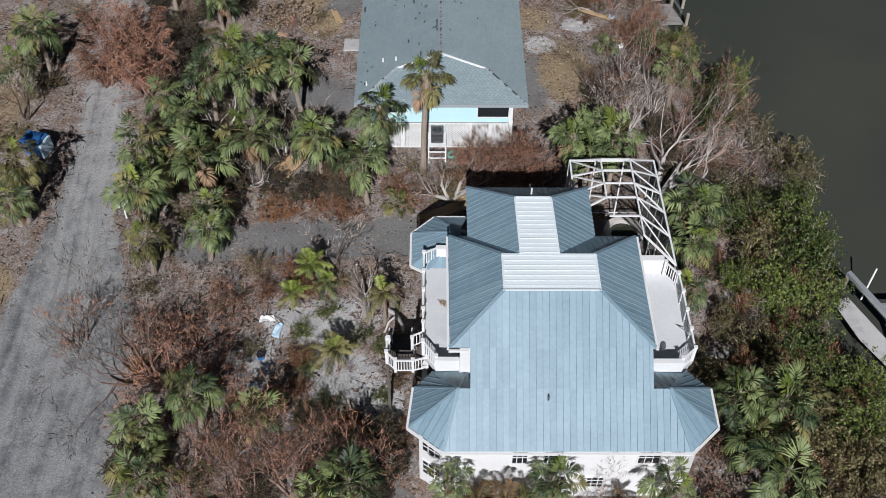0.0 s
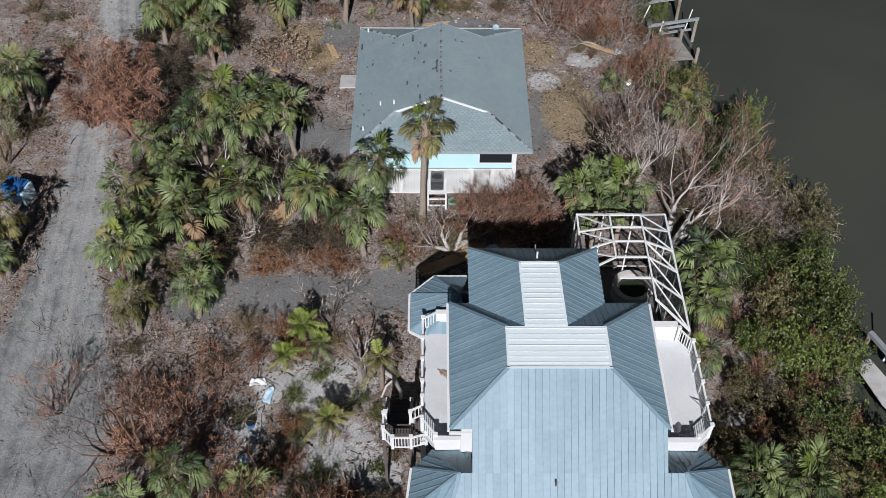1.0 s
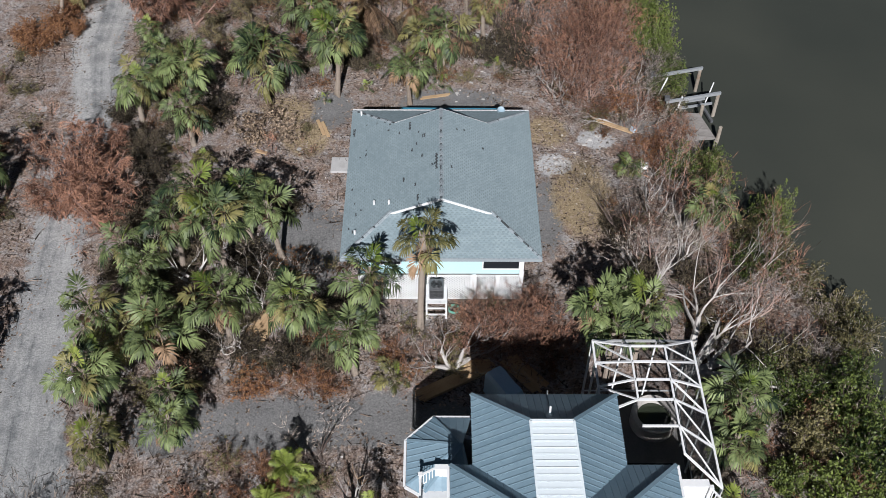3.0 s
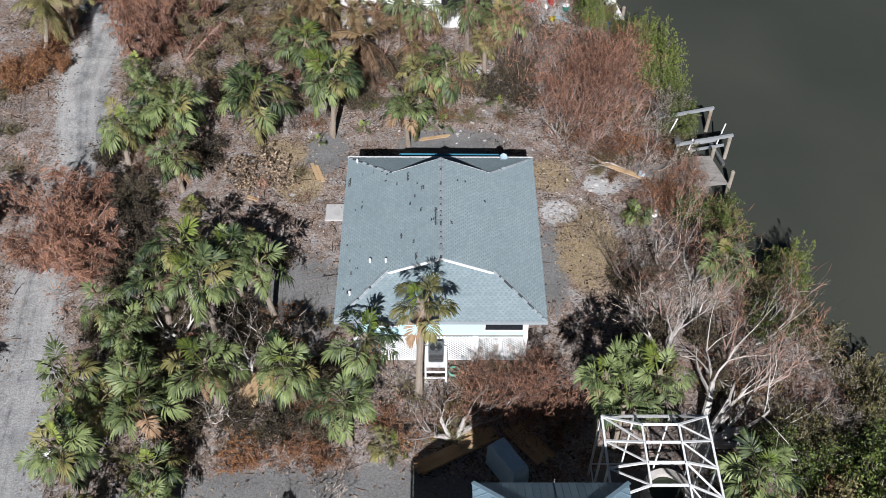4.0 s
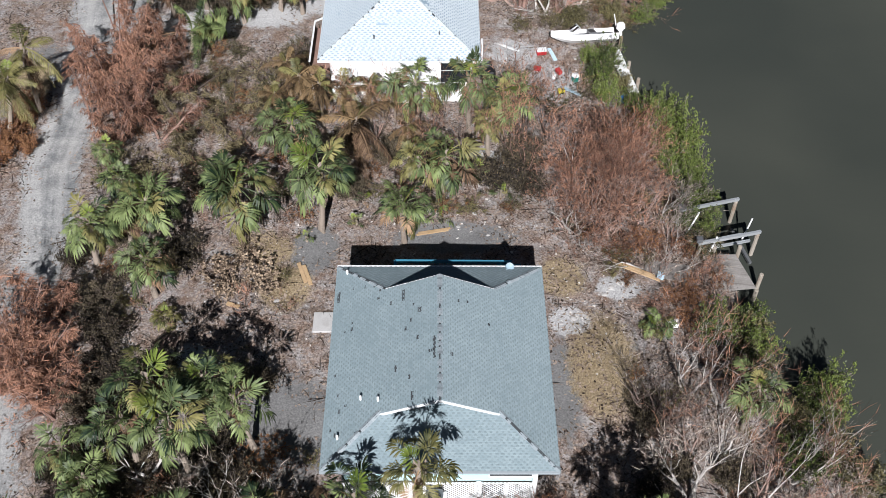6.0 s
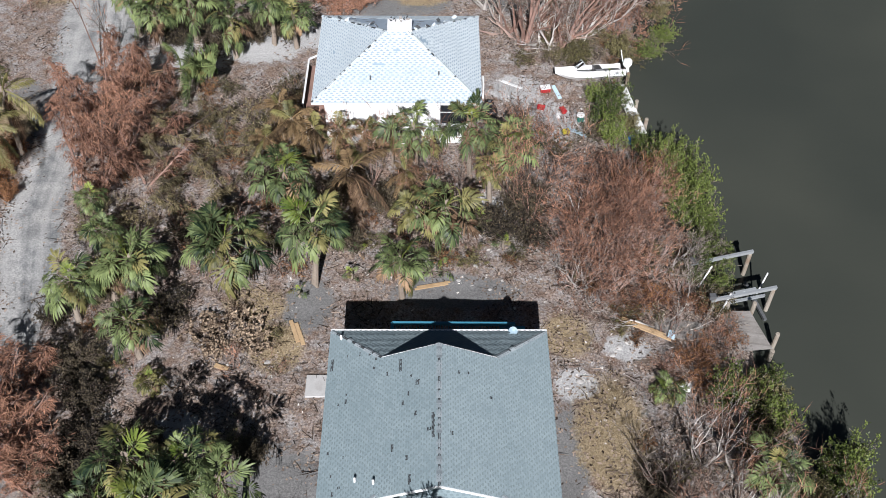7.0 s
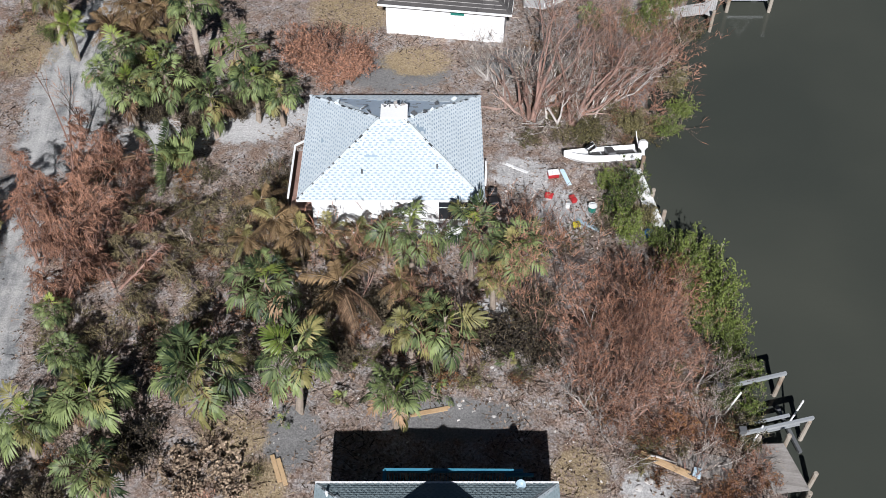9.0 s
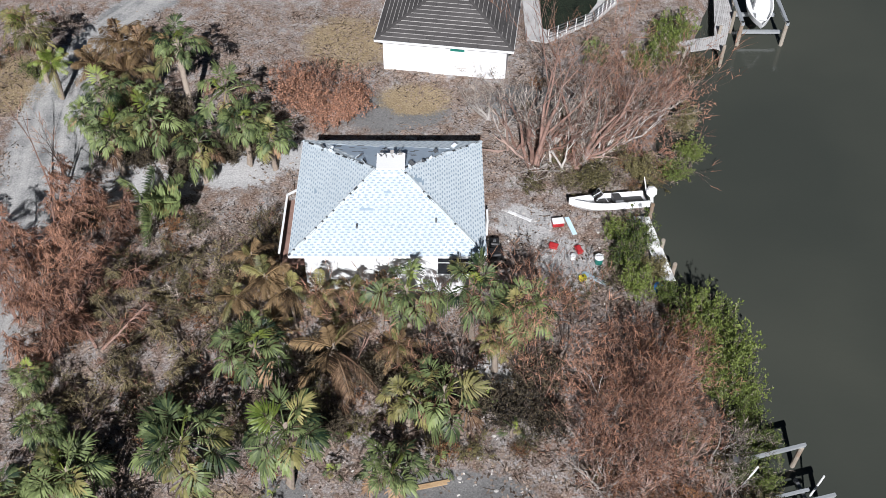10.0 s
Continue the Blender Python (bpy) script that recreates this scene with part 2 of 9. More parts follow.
M_TWIG_GREY = leafy("grey_brown_twig", (0.035, 0.027, 0.022), (0.55, 0.47, 0.40), 0.05, 0.85)
M_TWIG_OLIVE = leafy("olive_twig", (0.022, 0.02, 0.010), (0.30, 0.245, 0.13), 0.08, 0.8)
M_TWIG_RUST = leafy("rust_leaf", (0.05, 0.02, 0.010), (0.36, 0.18, 0.085), 0.1, 0.8)
M_LEAF = leafy("mangrove_leaf", (0.016, 0.032, 0.008), (0.20, 0.25, 0.06), 0.15, 0.5)
M_LEAF_DULL = leafy("dull_leaf", (0.025, 0.026, 0.012), (0.23, 0.20, 0.09), 0.12)
# near-black leaf colour: the shade under palms and in thickets is put in
M_LEAF_SHADE = leafy("shade_withered_leaf", (0.010, 0.008, 0.006), (0.12, 0.095, 0.06), 0.05, 0.8)
M_ARECA = leafy("withered_frond", (0.035, 0.02, 0.010), (0.27, 0.18, 0.09), 0.1, 0.8, each=0.6)
M_CURLED = leafy("curled_leaf", (0.05, 0.03, 0.018), (0.50, 0.38, 0.27), 0.05, 0.85)
M_LITTER = leafy("litter", (0.025, 0.015, 0.01), (0.46, 0.36, 0.29), 0.05, 0.9)
M_GRASS = leafy("dry_grass", (0.17, 0.125, 0.065), (0.54, 0.43, 0.26), 0.2, 0.85)

# ---- mesh helpers ----


def part(name, data, material, parent=None, label="", m=None):
    """Links a bmesh, a Geo or a mesh as one object, under a thing or a part."""
    if isinstance(data, bmesh.types.BMesh):
        me = bpy.data.meshes.new(name)
        bmesh.ops.recalc_face_normals(data, faces=data.faces)
        data.to_mesh(me)
        data.free()
    elif isinstance(data, Geo):
        me = data.mesh(name)
    else:
        me = data
    if material and not me.materials:
        me.materials.append(material)
    ob = new(name, me)
    if parent:
        ob.parent = parent
    if m is not None:
        ob.matrix_basis = m
    return tagged(ob, label)


def thing(name, m, label, category, group="", kind=""):
    ob = new(name)
    ob.empty_display_size = 0.2
    ob.matrix_basis = m
    return tagged(ob, label, category, group, kind)


class Geo:
    """Vertices and faces gathered in plain lists, for large meshes."""

    def __init__(self):
        self.v, self.f = [], []

    def poly(self, *pts):
        n = len(self.v)
        self.v += [tuple(p) for p in pts]
        self.f.append(tuple(range(n, n + len(pts))))

    def tube(self, pts, radii, n=5, cap=True):
        pts = [Vector(p) for p in pts]
        base = len(self.v)
        for i, p in enumerate(pts):
            d = (pts[min(i + 1, len(pts) - 1)] - pts[max(i - 1, 0)]).normalized()
            a = d.cross(Vector((0.31, 0.95, 0.05) if abs(d.z) > 0.8 else (0, 0, 1))).normalized()
            b = d.cross(a)
            for k in range(n):
                w = 2 * math.pi * k / n
                self.v.append(tuple(p + (a * math.cos(w) + b * math.sin(w)) * radii[i]))
        for i in range(len(pts) - 1):
            for k in range(n):
                o, q = base + i * n, (k + 1) % n
                self.f.append((o + k, o + q, o + n + q, o + n + k))
        if cap:
            o = base + (len(pts) - 1) * n
            self.f.append(tuple(range(o, o + n)))
            self.f.append(tuple(reversed(range(base, base + n))))

    def box(self, a, b, m=None):
        (x0, y0, z0), (x1, y1, z1) = a, b
        n = len(self.v)
        c = [(x, y, z) for z in (z0, z1) for x, y in ((x0, y0), (x1, y0), (x1, y1), (x0, y1))]
        self.v += [tuple(m @ Vector(p)) for p in c] if m is not None else c
        self.f += [tuple(n + i for i in q) for q in ((3, 2, 1, 0), (4, 5, 6, 7), (0, 1, 5, 4), (1, 2, 6, 5), (2, 3, 7, 6), (3, 0, 4, 7))]

    def bar(self, a, b, w, h=None):
        """A square bar from a to b."""
        a, b = Vector(a), Vector(b)
        q = (b - a).to_track_quat("X", "Z").to_matrix().to_4x4()
        h = h or w
        self.box((0, -w / 2, -h / 2), ((b - a).length, w / 2, h / 2), Matrix.Translation(a) @ q)

    def prism(self, poly, z0, z1):
        n, k = len(self.v), len(poly)
        self.v += [(x, y, z0) for x, y in poly] + [(x, y, z1) for x, y in poly]
        self.f += [tuple(reversed(range(n, n + k))), tuple(range(n + k, n + 2 * k))]
        self.f += [(n + i, n + (i + 1) % k, n + k + (i + 1) % k, n + k + i) for i in range(k)]

    def mesh(self, name):
        me = bpy.data.meshes.new(name)
        me.from_pydata(self.v, [], self.f)
        me.update()
        return me


def slab(pts, thick):
    """A planar polygon given thickness downwards along its normal."""
    g = Geo()
    pts = [Vector(p) for p in pts]
    nrm = Vector((0, 0, 0))
    for i in range(len(pts)):
        nrm += pts[i].cross(pts[(i + 1) % len(pts)])
    nrm.normalize()
    if nrm.z < 0:
        pts.reverse()
        nrm = -nrm
    low = [p - nrm * thick for p in pts]
    k = len(pts)
    g.v = [tuple(p) for p in pts + low]
    g.f = [tuple(range(k)), tuple(reversed(range(k, 2 * k)))] + [(i, k + i, k + (i + 1) % k, (i + 1) % k) for i in range(k)]
    return g


def clip(poly, axis, lo, hi):
    """Cuts a polygon of (u, v) points to lo <= its axis <= hi."""
    for sign, lim in ((1, lo), (-1, hi)):
        out = []
        for i, p in enumerate(poly):
            q = poly[(i + 1) % len(poly)]
            a, b = sign * (p[axis] - lim), sign * (q[axis] - lim)
            if a >= 0:
                out.append(p)
            if (a > 0 > b) or (a < 0 < b):
                s = a / (a - b)
                out.append((p[0] + s * (q[0] - p[0]), p[1] + s * (q[1] - p[1])))
        poly = out
        if len(poly) < 3:
            return []
    return poly


def area(poly):
    return abs(sum(p[0] * q[1] - q[0] * p[1] for p, q in zip(poly, poly[1:] + poly[:1]))) / 2


def plane_frame(pts, along):
    """Origin, across axis, down axis and normal of a roof plane; along: the level direction."""
    p = [Vector(q) for q in pts]
    n = Vector((0, 0, 0))
    for i in range(len(p)):
        n += (p[i] - p[0]).cross(p[(i + 1) % len(p)] - p[0])
    n.normalize()
    if n.z < 0:
        n = -n
    u = Vector(along).normalized()
    u = (u - n * u.dot(n)).normalized()
    v = n.cross(u)
    return p[0], u, v, n


def seam_roof(parent, pts, along, material, width=0.305, name="roof_panel"):
    """Standing-seam panels, one mesh each, cut to the roof plane."""
    o, u, v, n = plane_frame(pts, along)
    flat = [((Vector(q) - o).dot(u), (Vector(q) - o).dot(v)) for q in pts]
    lo, hi = min(q[0] for q in flat), max(q[0] for q in flat)
    lo -= (o.dot(u) + lo) % width
    part("roof_deck", slab([Vector(q) - n * 0.03 for q in pts], 0.03), M_METAL_TOP if material is M_METAL_TOP else M_SEAM, parent)
    for i in range(int((hi - lo) / width) + 1):
        c = clip(flat, 0, lo + i * width, min(hi, lo + (i + 1) * width - 0.016))
        if not c or area(c) < 0.004:
            continue
        to3 = lambda a, b, h=0.0: o + u * a + v * b + n * h
        g = slab([to3(a, b) for a, b in c], 0.02)
        edge = [q[1] for q in c if abs(q[0] - (lo + i * width)) < 0.02]
        if len(edge) > 1 and max(edge) - min(edge) > 0.08:
            s = lo + i * width + 0.012
            g.bar(to3(s, min(edge), 0.012), to3(s, max(edge), 0.012), 0.035, 0.03)
        part(name, g, material, parent)


TAB = {}


def shingle_roof(parent, pts, along, material, spare, seed, course=0.145, tab=0.38, gone=0.0, singles=0, hole=None, name="shingle", slot=0.012, dash=0.5, lower=None):
    """Laminated shingles over their darker lower layer: each proud tab a thin wedge. The first singles whole tabs are parts, the rest one mesh."""
    rng = random.Random(seed)
    o, u, v, n = plane_frame(pts, along)
    part("roof_felt", slab([Vector(p) for p in pts], 0.05), spare, parent)
    flat = [((Vector(q) - o).dot(u), (Vector(q) - o).dot(v)) for q in pts]
    lo, hi = min(q[0] for q in flat), max(q[0] for q in flat)
    down = -1 if v.z > 0 else 1
    v0, v1 = min(q[1] for q in flat), max(q[1] for q in flat)
    rest, low, made = Geo(), Geo(), 0
    key = (name, round(tab, 3), round(course, 3))
    if key not in TAB:
        g = Geo()
        wedge(g, lambda a, b, h: (a, b, h), [(slot / 2, 0), (tab - slot / 2, 0), (tab - slot / 2, course * 0.97), (slot / 2, course * 0.97)], course, 1)
        TAB[key] = g.mesh(name)
        TAB[key].materials.append(material)
    for j in range(int((v1 - v0) / course) + 1):
        off = tab * (0.5 * (j % 2) + 0.14 * ((j // 2) % 3)) + rng.uniform(-0.02, 0.02)
        row = clip(flat, 1, v0 + j * course, min(v1, v0 + (j + 1) * course))
        if not row:
            continue
        a0, a1 = min(q[0] for q in row), max(q[0] for q in row)
        for i in range(int((a0 - lo) / tab) - 2, int((a1 - lo) / tab) + 2):
            x0, y0 = lo + off + i * tab, v0 + j * course
            if rng.random() < gone or (hole and hole(*(o + u * (x0 + tab / 2) + v * y0))):
                continue
            cell = clip(row, 0, x0 + slot / 2 + rng.uniform(-0.03, 0.03), x0 + tab - slot / 2)
            if not cell or area(cell) < 0.0015:
                continue
            # dark dashes at tab joints: printed band, with the laps' shadow line in its colour
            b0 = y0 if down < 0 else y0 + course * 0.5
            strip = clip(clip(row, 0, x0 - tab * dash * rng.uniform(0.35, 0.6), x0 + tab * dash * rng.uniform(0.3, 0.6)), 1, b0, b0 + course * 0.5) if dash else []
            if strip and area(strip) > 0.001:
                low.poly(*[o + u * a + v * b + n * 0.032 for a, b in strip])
            lift = rng.uniform(0.0, 0.006) + (0.02 if rng.random() < 0.01 else 0)
            whole = area(cell) > 0.95 * (tab - slot) * course
            if whole and made < singles and rng.random() < 0.8:
                made += 1
                turn = Matrix((u, v if down > 0 else v, n)).transposed().to_4x4()
                base = o + u * x0 + v * (y0 if down > 0 else y0) + n * lift
                if down > 0:
                    m = Matrix.Translation(base) @ turn
                else:
                    m = Matrix.Translation(base + u * tab + v * course) @ turn @ Matrix.Rotation(math.pi, 4, "Z")
                part(name, TAB[key], None, parent, m=m)
            else:
                wedge(rest, lambda a, b, h: o + u * a + v * b + n * (h + lift), cell, course, down, y0)
    if rest.v:
        tagged(part("shingle_field", rest, material, parent), kind="stuff")
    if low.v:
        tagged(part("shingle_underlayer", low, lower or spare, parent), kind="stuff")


def wedge(g, to3, cell, course, down, y0=0.0):
    """A tab: thin at its upper edge, 12 mm at the lower one."""
    k, n = len(cell), len(g.v)
    for a, b in cell:
        s = (b - y0) / course
        g.v.append(tuple(to3(a, b, 0.004 + 0.02 * (s if down > 0 else 1 - s))))
    for a, b in cell:
        g.v.append(tuple(to3(a, b, -0.002)))
    g.f.append(tuple(range(n, n + k)))
    g.f += [(n + i, n + k + i, n + k + (i + 1) % k, n + (i + 1) % k) for i in range(k)]


def caps(parent, a, b, material, seed, gone=0.15, width=0.26, name="ridge_cap"):
    """Overlapping cap shingles along a ridge or hip from a (low) to b (high)."""
    rng = random.Random(seed)
    a, b = Vector(a), Vector(b)
    d = (b - a).normalized()
    side = d.cross(Vector((0, 0, 1))).normalized()
    up = side.cross(d)
    count = int((b - a).length / 0.17)
    gap = Geo()
    gap.bar(a - up * 0.002, b - up * 0.002, width * 0.45, 0.03)
    part("cap_gap", gap, M_FELT, parent)
    for i in range(count):
        if rng.random() < gone:
            continue
        p = a + d * (i * 0.17)
        lift = rng.uniform(0.03, 0.045) + (0.05 if rng.random() < 0.12 else 0)
        g = Geo()
        top, low = p + up * lift, p + d * 0.24 + up * 0.025
        w = side * width / 2
        drop = Vector((0, 0, -0.05))
        g.poly(top, top + w + drop, low + w + drop, low)
        g.poly(top - w + drop, top, low, low - w + drop)
        g.poly(top + w + drop, top, top - up * 0.012, top + w + drop - up * 0.012)
        g.poly(top, top - w + drop, top - w + drop - up * 0.012, top - up * 0.012)
        part(name, g, material, parent)


def walls(parent, poly, z0, z1, material, name="wall", thick=0.2):
    """Outer walls round a plan, one slab each."""
    k = len(poly)
    c = Vector((sum(p[0] for p in poly) / k, sum(p[1] for p in poly) / k))
    for i in range(k):
        a, b = Vector(poly[i]), Vector(poly[(i + 1) % k])
        d = (b - a).normalized()
        nrm = Vector((-d.y, d.x))
        if nrm.dot(c - a) < 0:
            nrm = -nrm
        g = Geo()
        a2, b2 = a + d * 0.002, b - d * 0.002
        g.prism([a2, b2, b2 + nrm * thick - d * thick * 0.5, a2 + nrm * thick + d * thick * 0.5], z0, z1)
        part(name, g, material, parent)


def window(parent, a, b, z0, z1, out, bars=2, rows=2):
    """A window on a wall from a to b (plan), set proud along out."""
    a, b, out = Vector(a), Vector(b), Vector(out).normalized()
    d = (b - a).normalized()
    w = (b - a).length
    m = Matrix(((d.x, out.x, 0, a.x), (d.y, out.y, 0, a.y), (0, 0, 1, z0), (0, 0, 0, 1)))
    h = z1 - z0
    f = Geo()
    ring = [((0, 0), (w, 0), (w, h), (0, h)), ((0.06, 0.06), (w - 0.06, 0.06), (w - 0.06, h - 0.06), (0.06, h - 0.06))]
    for y in (0.003, 0.06):
        for loop in ring:
            f.v += [tuple(m @ Vector((px, y, pz))) for px, pz in loop]
    for k in range(4):
        j = (k + 1) % 4
        f.f += [(8 + k, 8 + j, 12 + j, 12 + k), (k, 4 + k, 4 + j, j), (k, j, 8 + j, 8 + k), (4 + k, 12 + k, 12 + j, 4 + j)]
    win = part("window", f, M_WHITE, parent, "white framed window with dark glass")
    for i in range(1, bars):
        g = Geo()
        g.box((w * i / bars - 0.02, 0.02, 0.06), (w * i / bars + 0.02, 0.05, h - 0.06), m)
        part("glazing_bar", g, M_WHITE, win)
    for i in range(1, rows):
        g = Geo()
        g.box((0.06, 0.022, h * i / rows - 0.02), (w - 0.06, 0.048, h * i / rows + 0.02), m)
        part("glazing_bar", g, M_WHITE, win)
    g = Geo()
    g.box((0.05, 0.004, 0.05), (w - 0.05, 0.02, h - 0.05), m)
    part("pane", g, M_GLASS, win)


def lattice(parent, a, b, z0, z1, out, name="lattice_panel"):
    """A diagonal lattice panel with a white frame."""
    a, b, out = Vector(a), Vector(b), Vector(out).normalized()
    d = (b - a).normalized()
    w, h = (b - a).length, z1 - z0
    m = Matrix(((d.x, out.x, 0, a.x), (d.y, out.y, 0, a.y), (0, 0, 1, z0), (0, 0, 0, 1)))
    g = Geo()
    step = 0.19
    for lay, sgn in ((0.0, 1), (0.012, -1)):
        c = -h
        while c < w:
            pts = clip([(c, 0), (c + 0.092, 0), (c + 0.092 + h, h), (c + h, h)], 0, 0.0, w)
            if pts:
                if sgn < 0:
                    pts = [(w - p, q) for p, q in pts]
                k, n = len(pts), len(g.v)
                g.v += [tuple(m @ Vector((p, lay, q))) for p, q in pts] + [tuple(m @ Vector((p, lay + 0.01, q))) for p, q in pts]
                g.f += [tuple(range(n, n + k)), tuple(range(n + k, n + 2 * k))] + [(n + i, n + (i + 1) % k, n + k + (i + 1) % k, n + k + i) for i in range(k)]
            c += step
    panel = part(name, g, M_WHITE, parent)
    f = Geo()
    for p, q in (((-0.05, 0), (0.05, h)), ((w - 0.05, 0), (w + 0.05, h)), ((0.05, 0), (w - 0.05, 0.07)), ((0.05, h - 0.07), (w - 0.05, h))):
        f.box((p[0], 0.024, p[1]), (q[0], 0.05, q[1]), m)
    part("frame", f, M_WHITE, panel)


def railing(parent, pts, z, h=0.95, gap=0.14, posts=True, sticks=M_WHITE):
    """Posts, top and bottom rail and pickets along a line."""
    for i, p in enumerate(pts):
        if posts:
            g = Geo()
            g.box((p[0] - 0.065, p[1] - 0.065, z), (p[0] + 0.065, p[1] + 0.065, z + h + 0.1))
            g.box((p[0] - 0.095, p[1] - 0.095, z + h + 0.1), (p[0] + 0.095, p[1] + 0.095, z + h + 0.15))
            part("post", g, M_WHITE, parent)
        if i + 1 < len(pts):
            a, b = Vector((*p, z)), Vector((*pts[i + 1], z))
            g = Geo()
            up = Vector((0, 0, 1))
            g.bar(a + up * h, b + up * h, 0.09, 0.05)
            g.bar(a + up * 0.1, b + up * 0.1, 0.05, 0.06)
            part("rail", g, M_WHITE, parent)
            n = int((b - a).length / gap)
            for k in range(1, n):
                q = a.lerp(b, k / n)
                s = Geo()
                s.box((q.x - 0.02, q.y - 0.02, z + 0.13), (q.x + 0.02, q.y + 0.02, z + h - 0.03))
                part("picket", s, sticks, parent)


def planks(parent, poly, z, along, width, material, name="plank", thick=0.04, gap=0.012):
    """Boards over a plan polygon, laid along a direction."""
    u = Vector(along).normalized()
    v = Vector((-u.y, u.x))
    flat = [(Vector(p).dot(u), Vector(p).dot(v)) for p in poly]
    lo, hi = min(q[1] for q in flat), max(q[1] for q in flat)
    rng = random.Random(len(poly) * 7 + int(lo * 10))
    for i in range(int((hi - lo) / width) + 1):
        c = clip(flat, 1, lo + i * width + gap / 2, min(hi, lo + (i + 1) * width - gap / 2))
        if not c or area(c) < 0.003:
            continue
        g = Geo()
        dz = rng.uniform(-0.008, 0.008)
        g.prism([tuple(u * a + v * b) for a, b in c], z - thick + dz, z + dz)
        part(name, g, material, parent)


# ---- ground and water ----
SHORE = ((-60, 25.5), (-45, 24.6), (-30, 23.2), (-25, 22.2), (-20, 22.8), (-15, 22.8), (-12, 22.2), (-8, 19.6), (-4, 19.4), (0, 18.2), (3, 17.4),
         (10, 15.6), (15, 14.8), (19, 13.6), (26, 13.3), (29, 14.2), (35, 16.0), (40, 18.0), (47, 21.0), (70, 27.0))
ROAD = ((-60, -22.5, 7.0), (-42, -21.8, 5.6), (-34, -21.6, 4.6), (-27, -21.4, 3.7), (-23, -21.6, 3.0), (-18, -22.2, 1.9), (-11, -22.7, 1.6), (-2, -23.8, 1.5),
        (5, -23.7, 1.5), (12, -25.2, 2.0), (17, -25.0, 1.5), (24, -25.2, 2.0), (28, -25.2, 2.9), (32, -25.6, 3.0), (36, -26.2, 2.4), (40, -26.2, 2.0), (45, -24.4, 2.0), (50, -21, 2.5), (75, -12, 3))


def along_y(table, y, col):
    return float(np.interp(y, [r[0] for r in table], [r[col] for r in table]))


def blob(x, y, cx, cy, rx, ry):
    return max(0.0, 1.0 - math.hypot((x - cx) / rx, (y - cy) / ry))


GRAVEL = ((-8.0, -7.5, 4.2, 5.0), (-7.5, 5.0, 2.2, 3.0), (-14, -20.5, 3.5, 2.6), (-8, -20.2, 7.5, 2.6), (-2, -20.0, 6.0, 2.6), (6.6, -5.0, 1.6, 5.0), (-12.5, -29.5, 2.0, 4.5),
          (6.5, 36.0, 5.0, 3.0), (-3, 35, 6, 3), (-22, -40, 9, 12), (-3, -39, 2.5, 4), (1.0, 6.0, 6.0, 2.0), (-28.5, 21, 3, 6))
SAND = ((7.4, -0.4, 1.6, 1.4), (10.5, 2.0, 1.8, 1.2), (-5.6, -30.2, 2.8, 2.4), (-3.2, -32.0, 1.6, 2.2), (-6.2, -26.4, 3.6, 2.2), (-10.2, -29.4, 1.5, 2.6), (-8.8, -26.6, 1.5, 1.4), (-9.5, 15.5, 1.8, 2.2), (5.5, 24.5, 2.4, 2.2), (8.0, 21.0, 2.5, 3.0),
        (-25.4, 31, 3.6, 8), (-8.5, 30.8, 4, 2.2), (-13.0, 29.3, 4, 2.4), (-18.5, 28.0, 4.5, 2.6), (-25, 16, 2.2, 7.0), (-24, 43, 3.2, 6), (-22, -36, 2.0, 8), (3.0, 12.5, 1.8, 2.2), (-13.5, -3.0, 1.5, 1.2))
GRASS = ((9.0, -3.5, 2.8, 5.0), (7.2, 2.8, 2.0, 2.2), (-9.0, 2.0, 2.2, 2.5), (-1.5, 36.4, 3.6, 2.4), (-6.5, 43.0, 4.5, 4.5), (-32, -8, 5, 8), (-29.0, 20.5, 2.5, 4.0), (-30, 38, 3.5, 5), (-10.5, 5.0, 2.5, 2.0), (-27, -24, 3, 3))


def ground_height(x, y):
    s = along_y(SHORE, y, 1) + 0.5 * noise.noise(Vector((0.3, y * 0.5, 0)))
    d = x - s
    bank = 0.0 if d < -1.2 else -1.8 * min(1.0, (d + 1.2) / 2.2) ** 1.3
    r = abs(x - along_y(ROAD, y, 1)) / (along_y(ROAD, y, 2) + 1.0)
    rough = 0.03 + 0.09 * min(1.0, max(0.0, r - 0.8))
    return bank + rough * noise.fractal(Vector((x * 0.55, y * 0.55, 3.1)), 0.9, 2.0, 4) - 0.02


